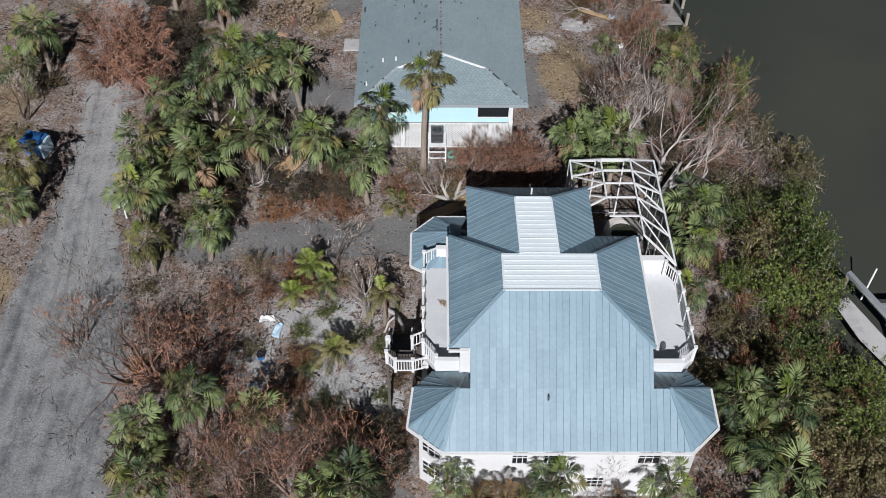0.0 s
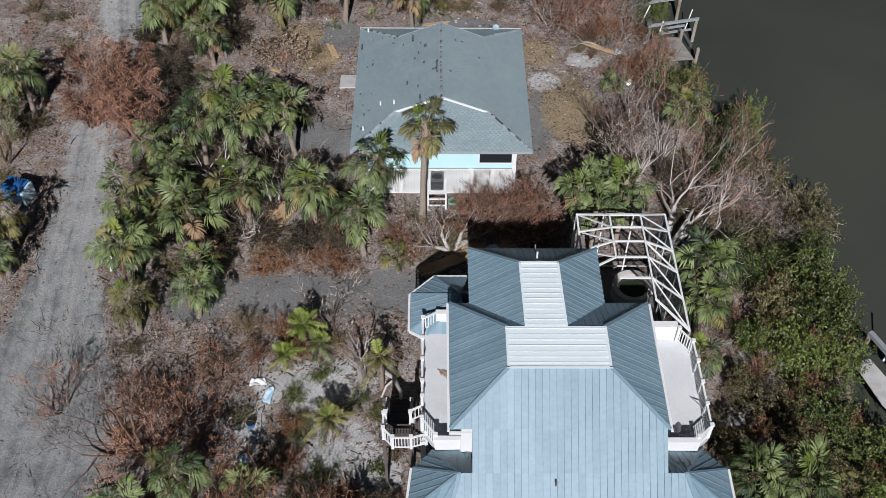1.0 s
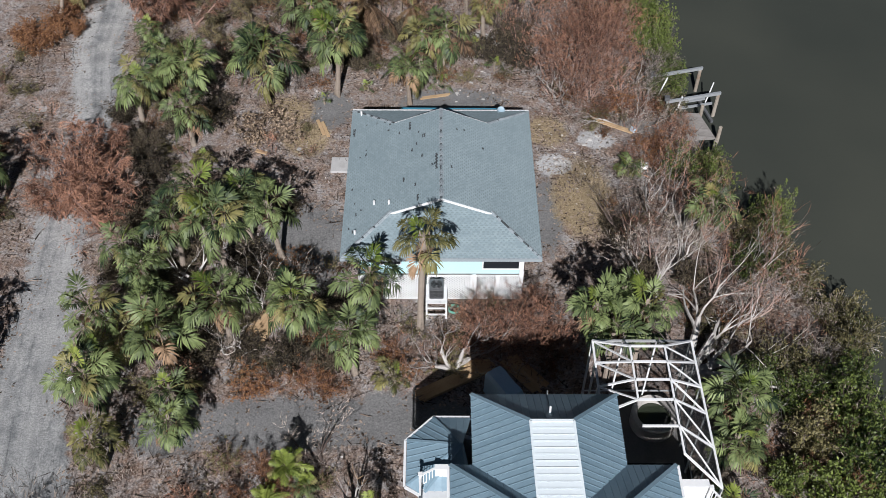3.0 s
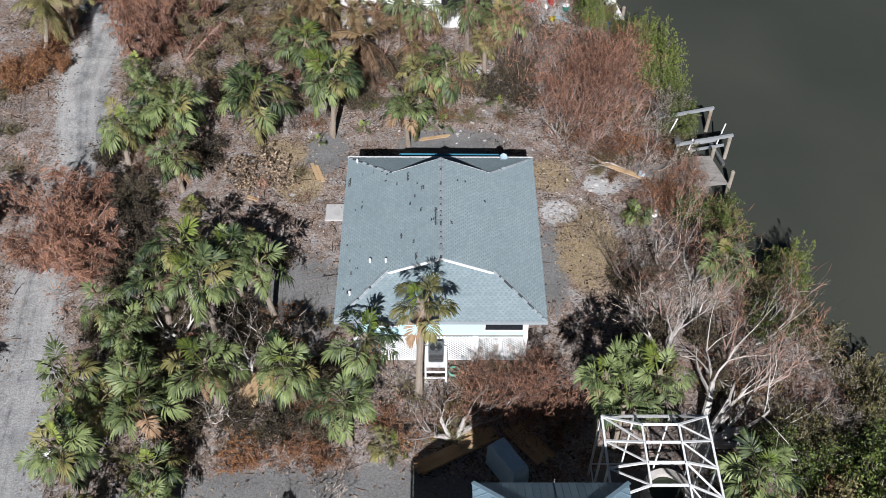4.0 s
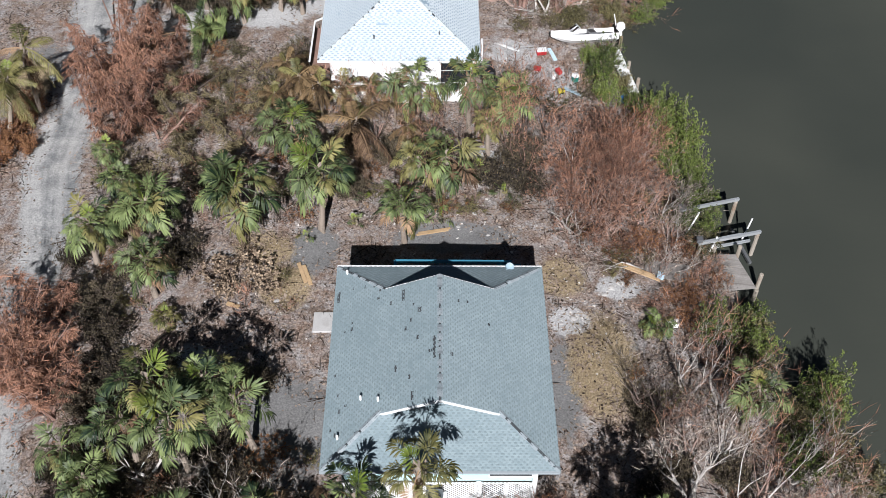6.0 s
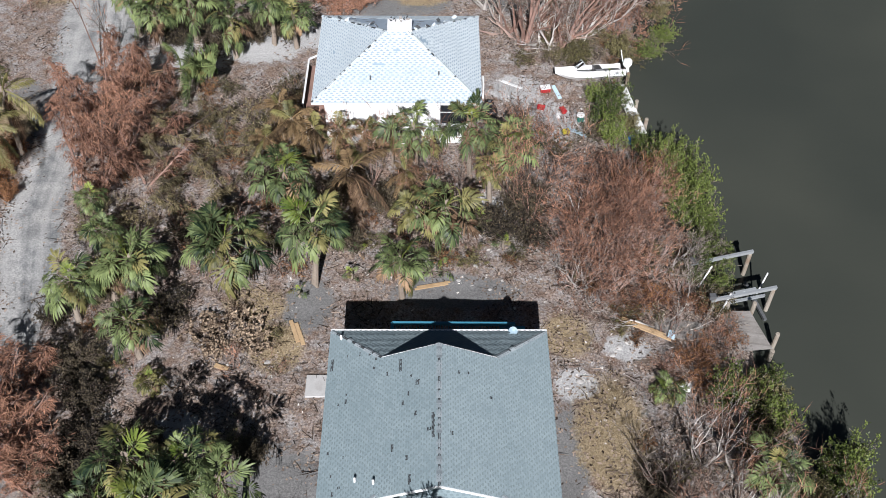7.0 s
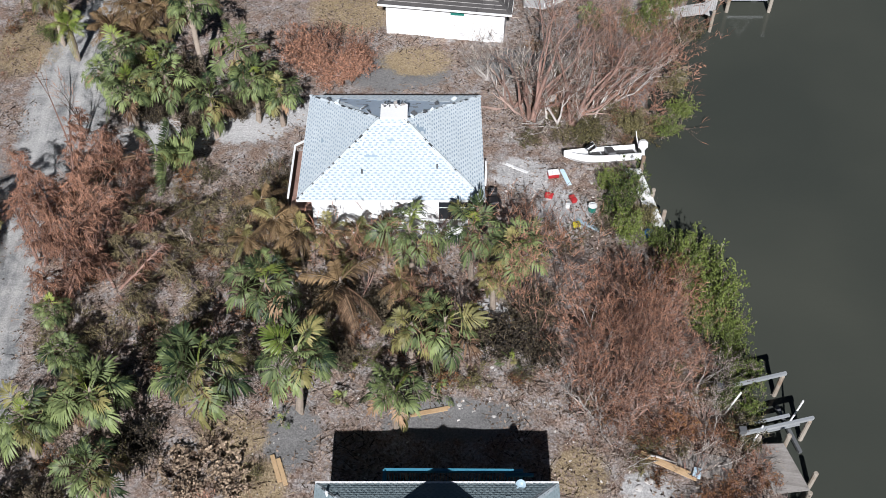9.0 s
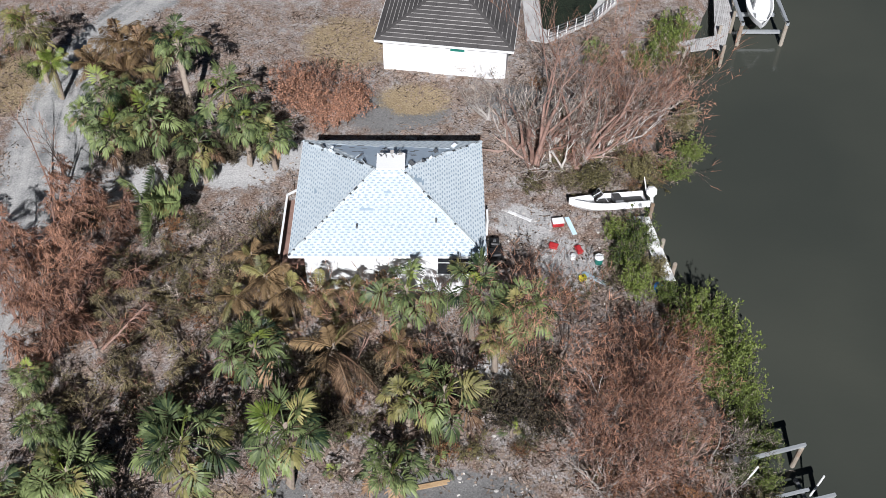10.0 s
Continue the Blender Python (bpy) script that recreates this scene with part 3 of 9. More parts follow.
def build_ground():
    xs = [-2500, -600, -180, -90, -60, -48] + [-40 + 0.42 * i for i in range(162)] + [31, 40, 70, 200, 800, 2500]
    ys = [-2500, -600, -180, -90, -65, -52] + [-44 + 0.42 * i for i in range(225)] + [54, 62, 80, 130, 400, 2500]
    nx, ny = len(xs), len(ys)
    verts = [(x, y, ground_height(x, y) if -60 < x < 60 and -70 < y < 90 else (0.0 if x < 24 else -1.8)) for y in ys for x in xs]
    faces = [(j * nx + i, j * nx + i + 1, (j + 1) * nx + i + 1, (j + 1) * nx + i) for j in range(ny - 1) for i in range(nx - 1)]
    me = bpy.data.meshes.new("ground")
    me.from_pydata(verts, [], faces)
    me.polygons.foreach_set("use_smooth", [True] * len(faces))
    me.materials.append(M_GROUND)
    layers = {k: [] for k in ("road", "lateral", "gravel", "sand", "grass")}
    for x, y, z in verts:
        half = along_y(ROAD, y, 2)
        layers["road"].append(max(0.0, min(1.0, 0.5 + (half - abs(x - along_y(ROAD, y, 1))) / 1.4)))
        layers["lateral"].append(x - along_y(ROAD, y, 1))
        for k, table in (("gravel", GRAVEL), ("sand", SAND), ("grass", GRASS)):
            layers[k].append(min(1.0, 1.5 * max(blob(x, y, *b) for b in table)))
    for k, vals in layers.items():
        me.attributes.new(k, "FLOAT", "POINT").data.foreach_set("value", vals)
    tagged(new("ground", me), "grey sandy soil with leaf litter, gravel and a marl road", "ground", kind="structure")
    g = Geo()
    g.box((5, -2500, -3.2), (2500, 2500, -0.6))
    tagged(part("water", g, M_WATER), "still dark green-grey canal water", "water", kind="structure")


build_ground()

# ---- the large house with the metal roof ----
AT0 = Matrix.Identity(4)
ZT, ZE, ZL, ZD = 9.55, 7.9, 5.0, 5.0


def large_house():
    h = thing("house", pose(4.8, -31, 0), "large white stilt house with a blue-grey standing-seam metal roof", "house")
    h.matrix_basis = Matrix.Identity(4)
    for south in ([(2.8, -32.1, ZT), (0.3, -34.15, ZE), (9.75, -34.15, ZE), (7.22, -32.1, ZT)], [(1.25, -34.15, ZE), (9.62, -34.15, ZE), (9.62, -35.6, 6.75), (1.25, -35.6, 6.75)],
                  [(0.7, -35.6, 6.75), (0.0, -37.84, ZL), (11.35, -37.84, ZL), (10.4, -35.6, 6.75)]):
        seam_roof(h, south, (1, 0, 0), M_METAL)
    seam_roof(h, [(2.8, -32.1, ZT), (0.3, -34.15, ZE), (0.3, -27.2, ZE), (2.8, -29.87, ZT)], (0, 1, 0), M_METAL)
    seam_roof(h, [(7.22, -32.1, ZT), (9.75, -34.15, ZE), (9.75, -27.2, ZE), (7.22, -29.87, ZT)], (0, 1, 0), M_METAL)
    seam_roof(h, [(0.3, -27.2, ZE), (1.25, -27.2, ZE), (3.68, -29.87, ZT), (2.8, -29.87, ZT)], (1, 0, 0), M_METAL)
    seam_roof(h, [(9.75, -27.2, ZE), (7.7, -27.2, ZE), (5.5, -29.87, ZT), (7.22, -29.87, ZT)], (1, 0, 0), M_METAL)
    seam_roof(h, [(3.6, -26.1, ZT), (3.68, -29.87, ZT), (1.25, -27.2, ZE), (1.25, -23.7, ZE)], (0, 1, 0), M_METAL)
    seam_roof(h, [(5.4, -26.1, ZT), (5.5, -29.87, ZT), (7.7, -27.2, ZE), (7.7, -23.7, ZE)], (0, 1, 0), M_METAL)
    seam_roof(h, [(1.25, -23.7, ZE), (7.7, -23.7, ZE), (5.4, -26.1, ZT), (3.6, -26.1, ZT)], (1, 0, 0), M_METAL)
    seam_roof(h, [(2.8, -32.1, ZT), (7.22, -32.1, ZT), (7.22, -29.87, ZT + 0.03), (2.8, -29.87, ZT + 0.03)], (0, 1, 0), M_METAL_TOP, name="flat_roof_panel")
    seam_roof(h, [(3.68, -29.87, ZT + 0.03), (5.5, -29.87, ZT + 0.03), (5.4, -26.1, ZT), (3.6, -26.1, ZT)], (0, 1, 0), M_METAL_TOP, name="flat_roof_panel")

    def fan(apex, ring):
        for a, b in zip(ring, ring[1:]):
            seam_roof(h, [apex, a, b], Vector(b) - Vector(a), M_METAL, 0.33)
            hip = Geo()
            hip.bar(Vector(apex) + Vector((0, 0, 0.03)), Vector(b) + Vector((0, 0, 0.03)), 0.12, 0.03)
            part("hip_cap", hip, M_METAL, h)

    fan((0.7, -35.6, 6.75), [(0.0, -37.84, ZL), (-1.57, -36.55, ZL), (-1.35, -34.35, ZL), (-0.5, -33.45, ZL), (1.25, -33.4, ZL + 0.1)])
    fan((10.4, -35.6, 6.75), [(11.35, -37.84, ZL), (12.72, -36.55, ZL), (12.75, -34.4, ZL), (11.8, -33.4, ZL), (9.65, -33.4, ZL + 0.1)])
    fan((0.9, -25.1, 6.0), [(1.35, -23.0, 4.9), (-0.4, -23.0, 4.9), (-1.6, -24.2, 4.9), (-1.6, -26.5, 4.9), (-0.85, -27.0, 4.9), (1.35, -27.0, 4.9)])
    seam_roof(h, [(0.7, -35.6, 6.75), (1.25, -33.4, 5.1), (1.25, -35.6, 6.75)], (1, 0, 0), M_METAL)
    seam_roof(h, [(10.4, -35.6, 6.75), (9.65, -33.4, 5.1), (9.62, -35.6, 6.75)], (1, 0, 0), M_METAL)
    # hip and ridge caps, gutters
    for a, b in (((2.8, -32.1, ZT), (0.3, -34.15, ZE)), ((7.22, -32.1, ZT), (9.75, -34.15, ZE)), ((2.8, -29.87, ZT), (0.3, -27.2, ZE)), ((7.22, -29.87, ZT), (9.75, -27.2, ZE)),
                 ((3.6, -26.1, ZT), (1.25, -23.7, ZE)), ((5.4, -26.1, ZT), (7.7, -23.7, ZE)), ((2.75, -32.1, ZT), (7.27, -32.1, ZT)), ((2.8, -32.1, ZT), (2.8, -29.9, ZT)),
                 ((7.22, -32.1, ZT), (7.22, -29.9, ZT)), ((3.68, -29.87, ZT), (3.6, -26.1, ZT)), ((5.5, -29.87, ZT), (5.4, -26.1, ZT)), ((3.6, -26.1, ZT), (5.4, -26.1, ZT)),
                 ((0.7, -35.6, 6.75), (0.0, -37.84, ZL)), ((10.4, -35.6, 6.75), (11.35, -37.84, ZL))):
        g = Geo()
        level = abs(a[2] - b[2]) < 0.05
        g.bar(Vector(a) + Vector((0, 0, 0.03)), Vector(b) + Vector((0, 0, 0.03)), 0.1 if level else 0.17, 0.035)
        part("hip_cap", g, M_METAL_TOP if level else M_METAL, h)
    for a, b in (((0.23, -34.2, ZE - 0.08), (0.23, -27.2, ZE - 0.08)), ((9.82, -34.2, ZE - 0.08), (9.82, -27.2, ZE - 0.08)), ((0.0, -37.92, ZL - 0.08), (11.35, -37.92, ZL - 0.08)),
                 ((-0.05, -37.9, ZL - 0.08), (-1.65, -36.58, ZL - 0.08)), ((-1.65, -36.55, ZL - 0.08), (-1.42, -34.33, ZL - 0.08)), ((11.4, -37.9, ZL - 0.08), (12.8, -36.58, ZL - 0.08)),
                 ((12.8, -36.5, ZL - 0.08), (12.83, -34.38, ZL - 0.08)), ((0.25, -34.28, ZE - 0.08), (1.2, -34.28, ZE - 0.08)), ((-0.4, -22.93, 4.82), (-1.68, -24.2, 4.82)), ((-1.68, -24.2, 4.82), (-1.68, -26.5, 4.82)),
                 ((-1.65, -26.55, 4.82), (-0.85, -27.05, 4.82)), ((1.3, -22.93, 4.82), (-0.4, -22.93, 4.82))):
        g = Geo()
        g.bar(a, b, 0.11, 0.1)
        part("gutter", g, M_WHITE, h)
    # walls
    low = [(0.3, -37.35), (-1.12, -36.35), (-0.95, -34.5), (0.0, -33.7), (0.8, -33.2), (0.8, -27.5), (0.2, -26.5), (-1.1, -26.2), (-1.1, -24.4), (-0.2, -23.5), (1.7, -24.1),
           (7.3, -24.1), (7.3, -27.6), (9.3, -27.6), (9.3, -33.3), (11.4, -33.7), (12.25, -34.6), (12.25, -36.4), (11.1, -37.35)]
    walls(h, low, -0.1, ZL - 0.1, M_WHITE)
    walls(h, [(0.8, -33.75), (0.8, -27.6), (1.7, -27.6), (1.7, -24.1), (7.3, -24.1), (7.3, -27.6), (9.3, -27.6), (9.3, -33.75)], ZL - 0.1, ZE - 0.1, M_WHITE, "upper_wall")
    g = Geo()
    g.prism([(1.3, -37), (10.0, -37), (9.2, -27.7), (7.2, -24.2), (1.8, -24.2), (0.9, -27.7)], ZL - 0.5, ZL - 0.14)
    part("upper_floor", g, M_WHITE, h)
    for x0, x1 in ((3.2, 4.0), (4.7, 5.4), (9.1, 10.2)):
        window(h, (x0, -37.35), (x1, -37.35), 3.1, 4.3, (0, -1), 3, 2)
    window(h, (6.9, -37.35), (7.8, -37.35), 0.9, 1.9, (0, -1), 3, 3)
    window(h, (5.3, -37.35), (5.9, -37.35), 0.5, 2.0, (0, -1), 1, 1)
    for z0, z1 in ((0.8, 2.1), (2.9, 4.3)):
        window(h, (-0.97, -36.46), (-0.05, -37.1), z0, z1, (-0.58, -0.82), 3, 3)
    # decks
    deck_w = [(-1.0, -26.6), (0.8, -26.0), (0.8, -33.3), (-0.35, -33.3), (-1.0, -32.4)]
    deck_e = [(9.3, -27.2), (11.7, -27.2), (12.2, -28.0), (12.22, -32.8), (11.5, -33.4), (9.3, -33.4)]
    for d in (deck_w, deck_e):
        g = Geo()
        g.prism(d, ZD - 0.22, ZD)
        part("deck", g, M_DECK, h, "pale coated deck floor")
    for box in (((-0.35, -33.5, ZD), (1.25, -33.36, ZD + 1.0)), ((9.62, -33.62, ZD), (11.5, -33.45, ZD + 1.0)), ((9.7, -27.18, ZD), (11.5, -26.9, ZD + 1.05)), ((-0.3, -26.3, ZD), (0.7, -26.12, ZD + 0.95))):
        g = Geo()
        g.box(*box)
        g.box((box[0][0] - 0.03, box[0][1] - 0.04, box[1][2] + 0.002), (box[1][0] + 0.03, box[1][1] + 0.04, box[1][2] + 0.05))
        part("parapet", g, M_WHITE, h)
    for x, y in ((-0.9, -27.2), (-0.9, -29.7), (-0.9, -32.2), (12.0, -28.2), (12.0, -30.5), (12.0, -32.6)):
        g = Geo()
        g.box((x - 0.12, y - 0.12, -0.2), (x + 0.12, y + 0.12, ZD - 0.23))
        part("deck_post", g, M_WHITE, h)
    railing(h, [(-0.95, -26.6), (-0.95, -27.85), (-0.95, -29.1), (-0.95, -30.35), (-0.95, -31.2)], ZD)
    railing(h, [(-0.95, -32.35), (-0.32, -33.25)], ZD)
    railing(h, [(-0.3, -26.25), (-0.95, -26.6)], ZD, posts=False)
    railing(h, [(11.6, -27.22), (12.15, -28.0), (12.17, -29.2), (12.17, -30.4), (12.17, -31.6), (12.17, -32.75), (11.5, -33.35)], ZD)
    # a furled shade leaning on the rail, a dish on the eave, pipes
    g = Geo()
    g.tube([(11.75, -30.6, ZD + 0.05), (12.05, -31.9, ZD + 0.95)], [0.03, 0.03], 6)
    part("furled_awning", g, M_WHITE, h)
    g = Geo()
    g.tube([(4.5, -25.4, 9.0), (4.5, -25.4, 9.5)], [0.05, 0.05], 8)
    part("vent_pipe", g, M_WHITE, h)
    g = Geo()
    g.tube([(4.6, -23.72, 7.9), (4.6, -23.68, 8.15)], [0.03, 0.03], 6)
    part("vent_pipe", g, M_WHITE, h)
    g = Geo()
    g.tube([(4.8, -36.0, 6.3), (4.8, -36.0, 6.75)], [0.045, 0.045], 8)
    part("vent_pipe", g, M_GREY, h)


def dish(name, x, y, z, r, mat, face=(0.1, -0.75, 0.65), label="small satellite dish on a roof edge"):
    d = thing(name, Matrix.Translation((x, y, z)), label, "dish")
    bm = bmesh.new()
    bmesh.ops.create_uvsphere(bm, u_segments=20, v_segments=12, radius=r * 1.6)
    bmesh.ops.delete(bm, geom=[v for v in bm.verts if v.co.z > -r * 1.25], context="VERTS")
    bmesh.ops.translate(bm, verts=bm.verts, vec=(0, 0, r * 1.5))
    bmesh.ops.solidify(bm, geom=list(bm.faces), thickness=0.015)
    m = Vector(face).to_track_quat("Z", "Y").to_matrix().to_4x4()
    part("reflector", bm, mat, d, m=m)
    g = Geo()
    f = Vector(face).normalized()
    g.tube([(0, 0, -0.05), (0, 0.1, -0.35), (0, 0.12, -0.62)], [0.025] * 3, 6)
    g.tube([(-0.1, 0, -0.2), tuple(f * r * 1.2 + Vector((-0.25, 0, -0.15)))], [0.018] * 2, 5)
    part("arm", g, M_GREY, d)


def stairs():
    s = thing("outdoor_stair", AT0, "dark wooden outdoor stair with white railings", "stairs")
    n = 20
    for i in range(n):
        z = 4.1 - (i + 1) * 0.2
        y = -31.5 + 0.2 * i
        g = Geo()
        g.box((-2.6, y, z - 0.045), (-1.55, y + 0.25, z))
        part("tread", g, M_STAIR, s)
    for x in (-2.68, -1.5):
        g = Geo()
        g.bar((x, -31.5, 4.0), (x, -27.5, 0.0), 0.07, 0.3)
        part("stringer", g, M_DARK, s)
        for k in range(2):
            y, z = -31.45 + 2.0 * k, 4.1 - 2.0 * k
            g = Geo()
            g.box((x - 0.07, y - 0.07, max(0, z - 1.0)), (x + 0.07, y + 0.07, z + 1.0))
            g.box((x - 0.1, y - 0.1, z + 1.0), (x + 0.1, y + 0.1, z + 1.06))
            part("post", g, M_WHITE, s)
        g = Geo()
        g.bar((x, -31.4, 5.0), (x, -29.4, 3.0), 0.1, 0.14)
        part("handrail", g, M_GREY, s)
    planks(s, [(-2.75, -31.5), (-1.45, -31.5), (-1.45, -32.75), (-2.4, -32.75), (-2.75, -32.4)], 4.1, (1, 0), 0.15, M_STAIR, "board")
    for x, y in ((-2.7, -32.5), (-1.45, -32.7)):
        g = Geo()
        g.box((x - 0.07, y - 0.07, -0.1), (x + 0.07, y + 0.07, 4.05))
        part("leg", g, M_STAIR, s)
    railing(s, [(-2.75, -31.5), (-2.75, -32.3), (-2.3, -32.8), (-1.45, -32.8), (-0.75, -32.6)], 4.1, 0.9)
    railing(s, [(-1.45, -31.5), (-0.95, -31.25)], 4.4, 0.9, posts=False)
    for i in range(4):
        g = Geo()
        g.box((-1.4 + 0.13 * i, -32.6, 4.1 + 0.2 * i), (-1.22 + 0.13 * i, -31.6, 4.28 + 0.2 * i))
        part("tread", g, M_STAIR, s)


SPA = (11.0, -20.2)


def pool_cage():
    c = thing("pool_enclosure", AT0, "white aluminium pool cage with dark insect screens", "enclosure")
    x0, x1, u0, u1, ze, zt = 7.4, 12.25, 8.9, 10.55, 5.4, 6.6
    ys, ut = (-18.9, -20.2, -21.6, -23.1, -24.9, -26.9), (-20.1, -21.0, -22.0, -23.1, -24.5, -25.9)

    def beam(a, b, w=0.1, name="beam"):
        g = Geo()
        g.bar(a, b, w, w)
        part(name, g, M_WHITE, c)

    for i, y in enumerate(ys):
        for x in (x0, x1):
            if x == x0 and y < -23.5:
                continue
            beam((x, y, 0.0), (x, y, ze), 0.1, "post")
            beam((x, y, ze), (u0 if x == x0 else u1, ut[i], zt), 0.09)
        if i < 5:
            beam((u0, ut[i], zt), (u1, ut[i], zt), 0.09)
        if i:
            for x, u in ((x0, u0), (x1, u1)):
                if x == x0 and i > 3:
                    continue
                beam((x, ys[i - 1], ze), (x, ys[i], ze), 0.1)
                beam((u, ut[i - 1], zt), (u, ut[i], zt), 0.09)
                beam((x, ys[i], ze) if x == x1 else (x, ys[i - 1], ze), (u, ut[i - 1], zt) if x == x1 else (u, ut[i], zt), 0.07, "brace")
                if x == x1:
                    if i != 3:
                        part("screen", slab([(x, ys[i - 1], ze), (x, ys[i], ze), (u, ut[i], zt), (u, ut[i - 1], zt)], 0.004), M_SCREEN, c)
                    g = Geo()
                    g.box((x - 0.003, ys[i] + 0.05, 0.3), (x + 0.003, ys[i - 1] - 0.05, ze - 0.05))
                    part("screen", g, M_SCREEN, c)
                beam((x, ys[i - 1], 1.1), (x, ys[i], 1.1), 0.06)
    for x in (u0, u1):
        beam((x, ys[0], 0.0), (x, ys[0], ze), 0.08, "post")
        beam((x, ys[0], ze), (x, ut[0], zt), 0.08)
    beam((x0, ys[0], ze), (x1, ys[0], ze))
    beam((x0, ys[0], 1.1), (x1, ys[0], 1.1), 0.06)
    beam((x0, ys[0], ze), (u0, ut[0], zt), 0.07, "brace")
    beam((x1, ys[0], ze), (u1, ut[0], zt), 0.07, "brace")
    part("screen", slab([(x0, ys[0], ze), (x1, ys[0], ze), (u1, ut[0], zt), (u0, ut[0], zt)], 0.004), M_SCREEN, c)
    # the patio, the round spa and the pool in it
    p = thing("pool", AT0, "concrete patio with a round spa and murky pool", "pool")
    g = Geo()
    g.prism([(7.6, -18.7), (12.6, -18.7), (12.6, -27.2), (7.6, -27.2)], -0.15, 0.06)
    part("patio", g, surface("patio_slab", (0.10, 0.095, 0.09), (0.22, 0.21, 0.20), coarse=1.0, fine=10), p)
    for rr, zz, m, nm in ((1.18, 0.9, M_BONE, "spa_wall"),):
        bm = bmesh.new()
        ring = []
        for k in range(36):
            w = 2 * math.pi * k / 36
            ring.append([bm.verts.new((SPA[0] + r * math.cos(w), SPA[1] + r * math.sin(w), z)) for r, z in ((rr, 0.06), (rr, zz), (rr - 0.3, zz), (rr - 0.3, 0.1))])
        for k in range(36):
            for j in range(3):
                a, b = ring[k], ring[(k + 1) % 36]
                bm.faces.new((a[j], b[j], b[j + 1], a[j + 1]))
        part(nm, bm, m, p, "pale round spa wall")
    g = Geo()
    g.prism([(SPA[0] + 0.87 * math.cos(k * math.pi / 14), SPA[1] + 0.87 * math.sin(k * math.pi / 14)) for k in range(28)], 0.08, 0.6)
    part("spa_water", g, M_POOL, p)
    g = Geo()
    g.prism([(8.3, -22.6), (11.7, -22.6), (11.9, -23.4), (11.7, -26.2), (8.6, -26.2), (8.2, -24.4)], 0.065, 0.075)
    part("pool_water", g, M_POOL, p)


large_house()
dish("satellite_dish", 10.05, -34.0, 7.85, 0.3, M_GREY, (0.6, -0.5, 0.5), "dark grey satellite dish on the metal roof's eave")
stairs()
pool_cage()


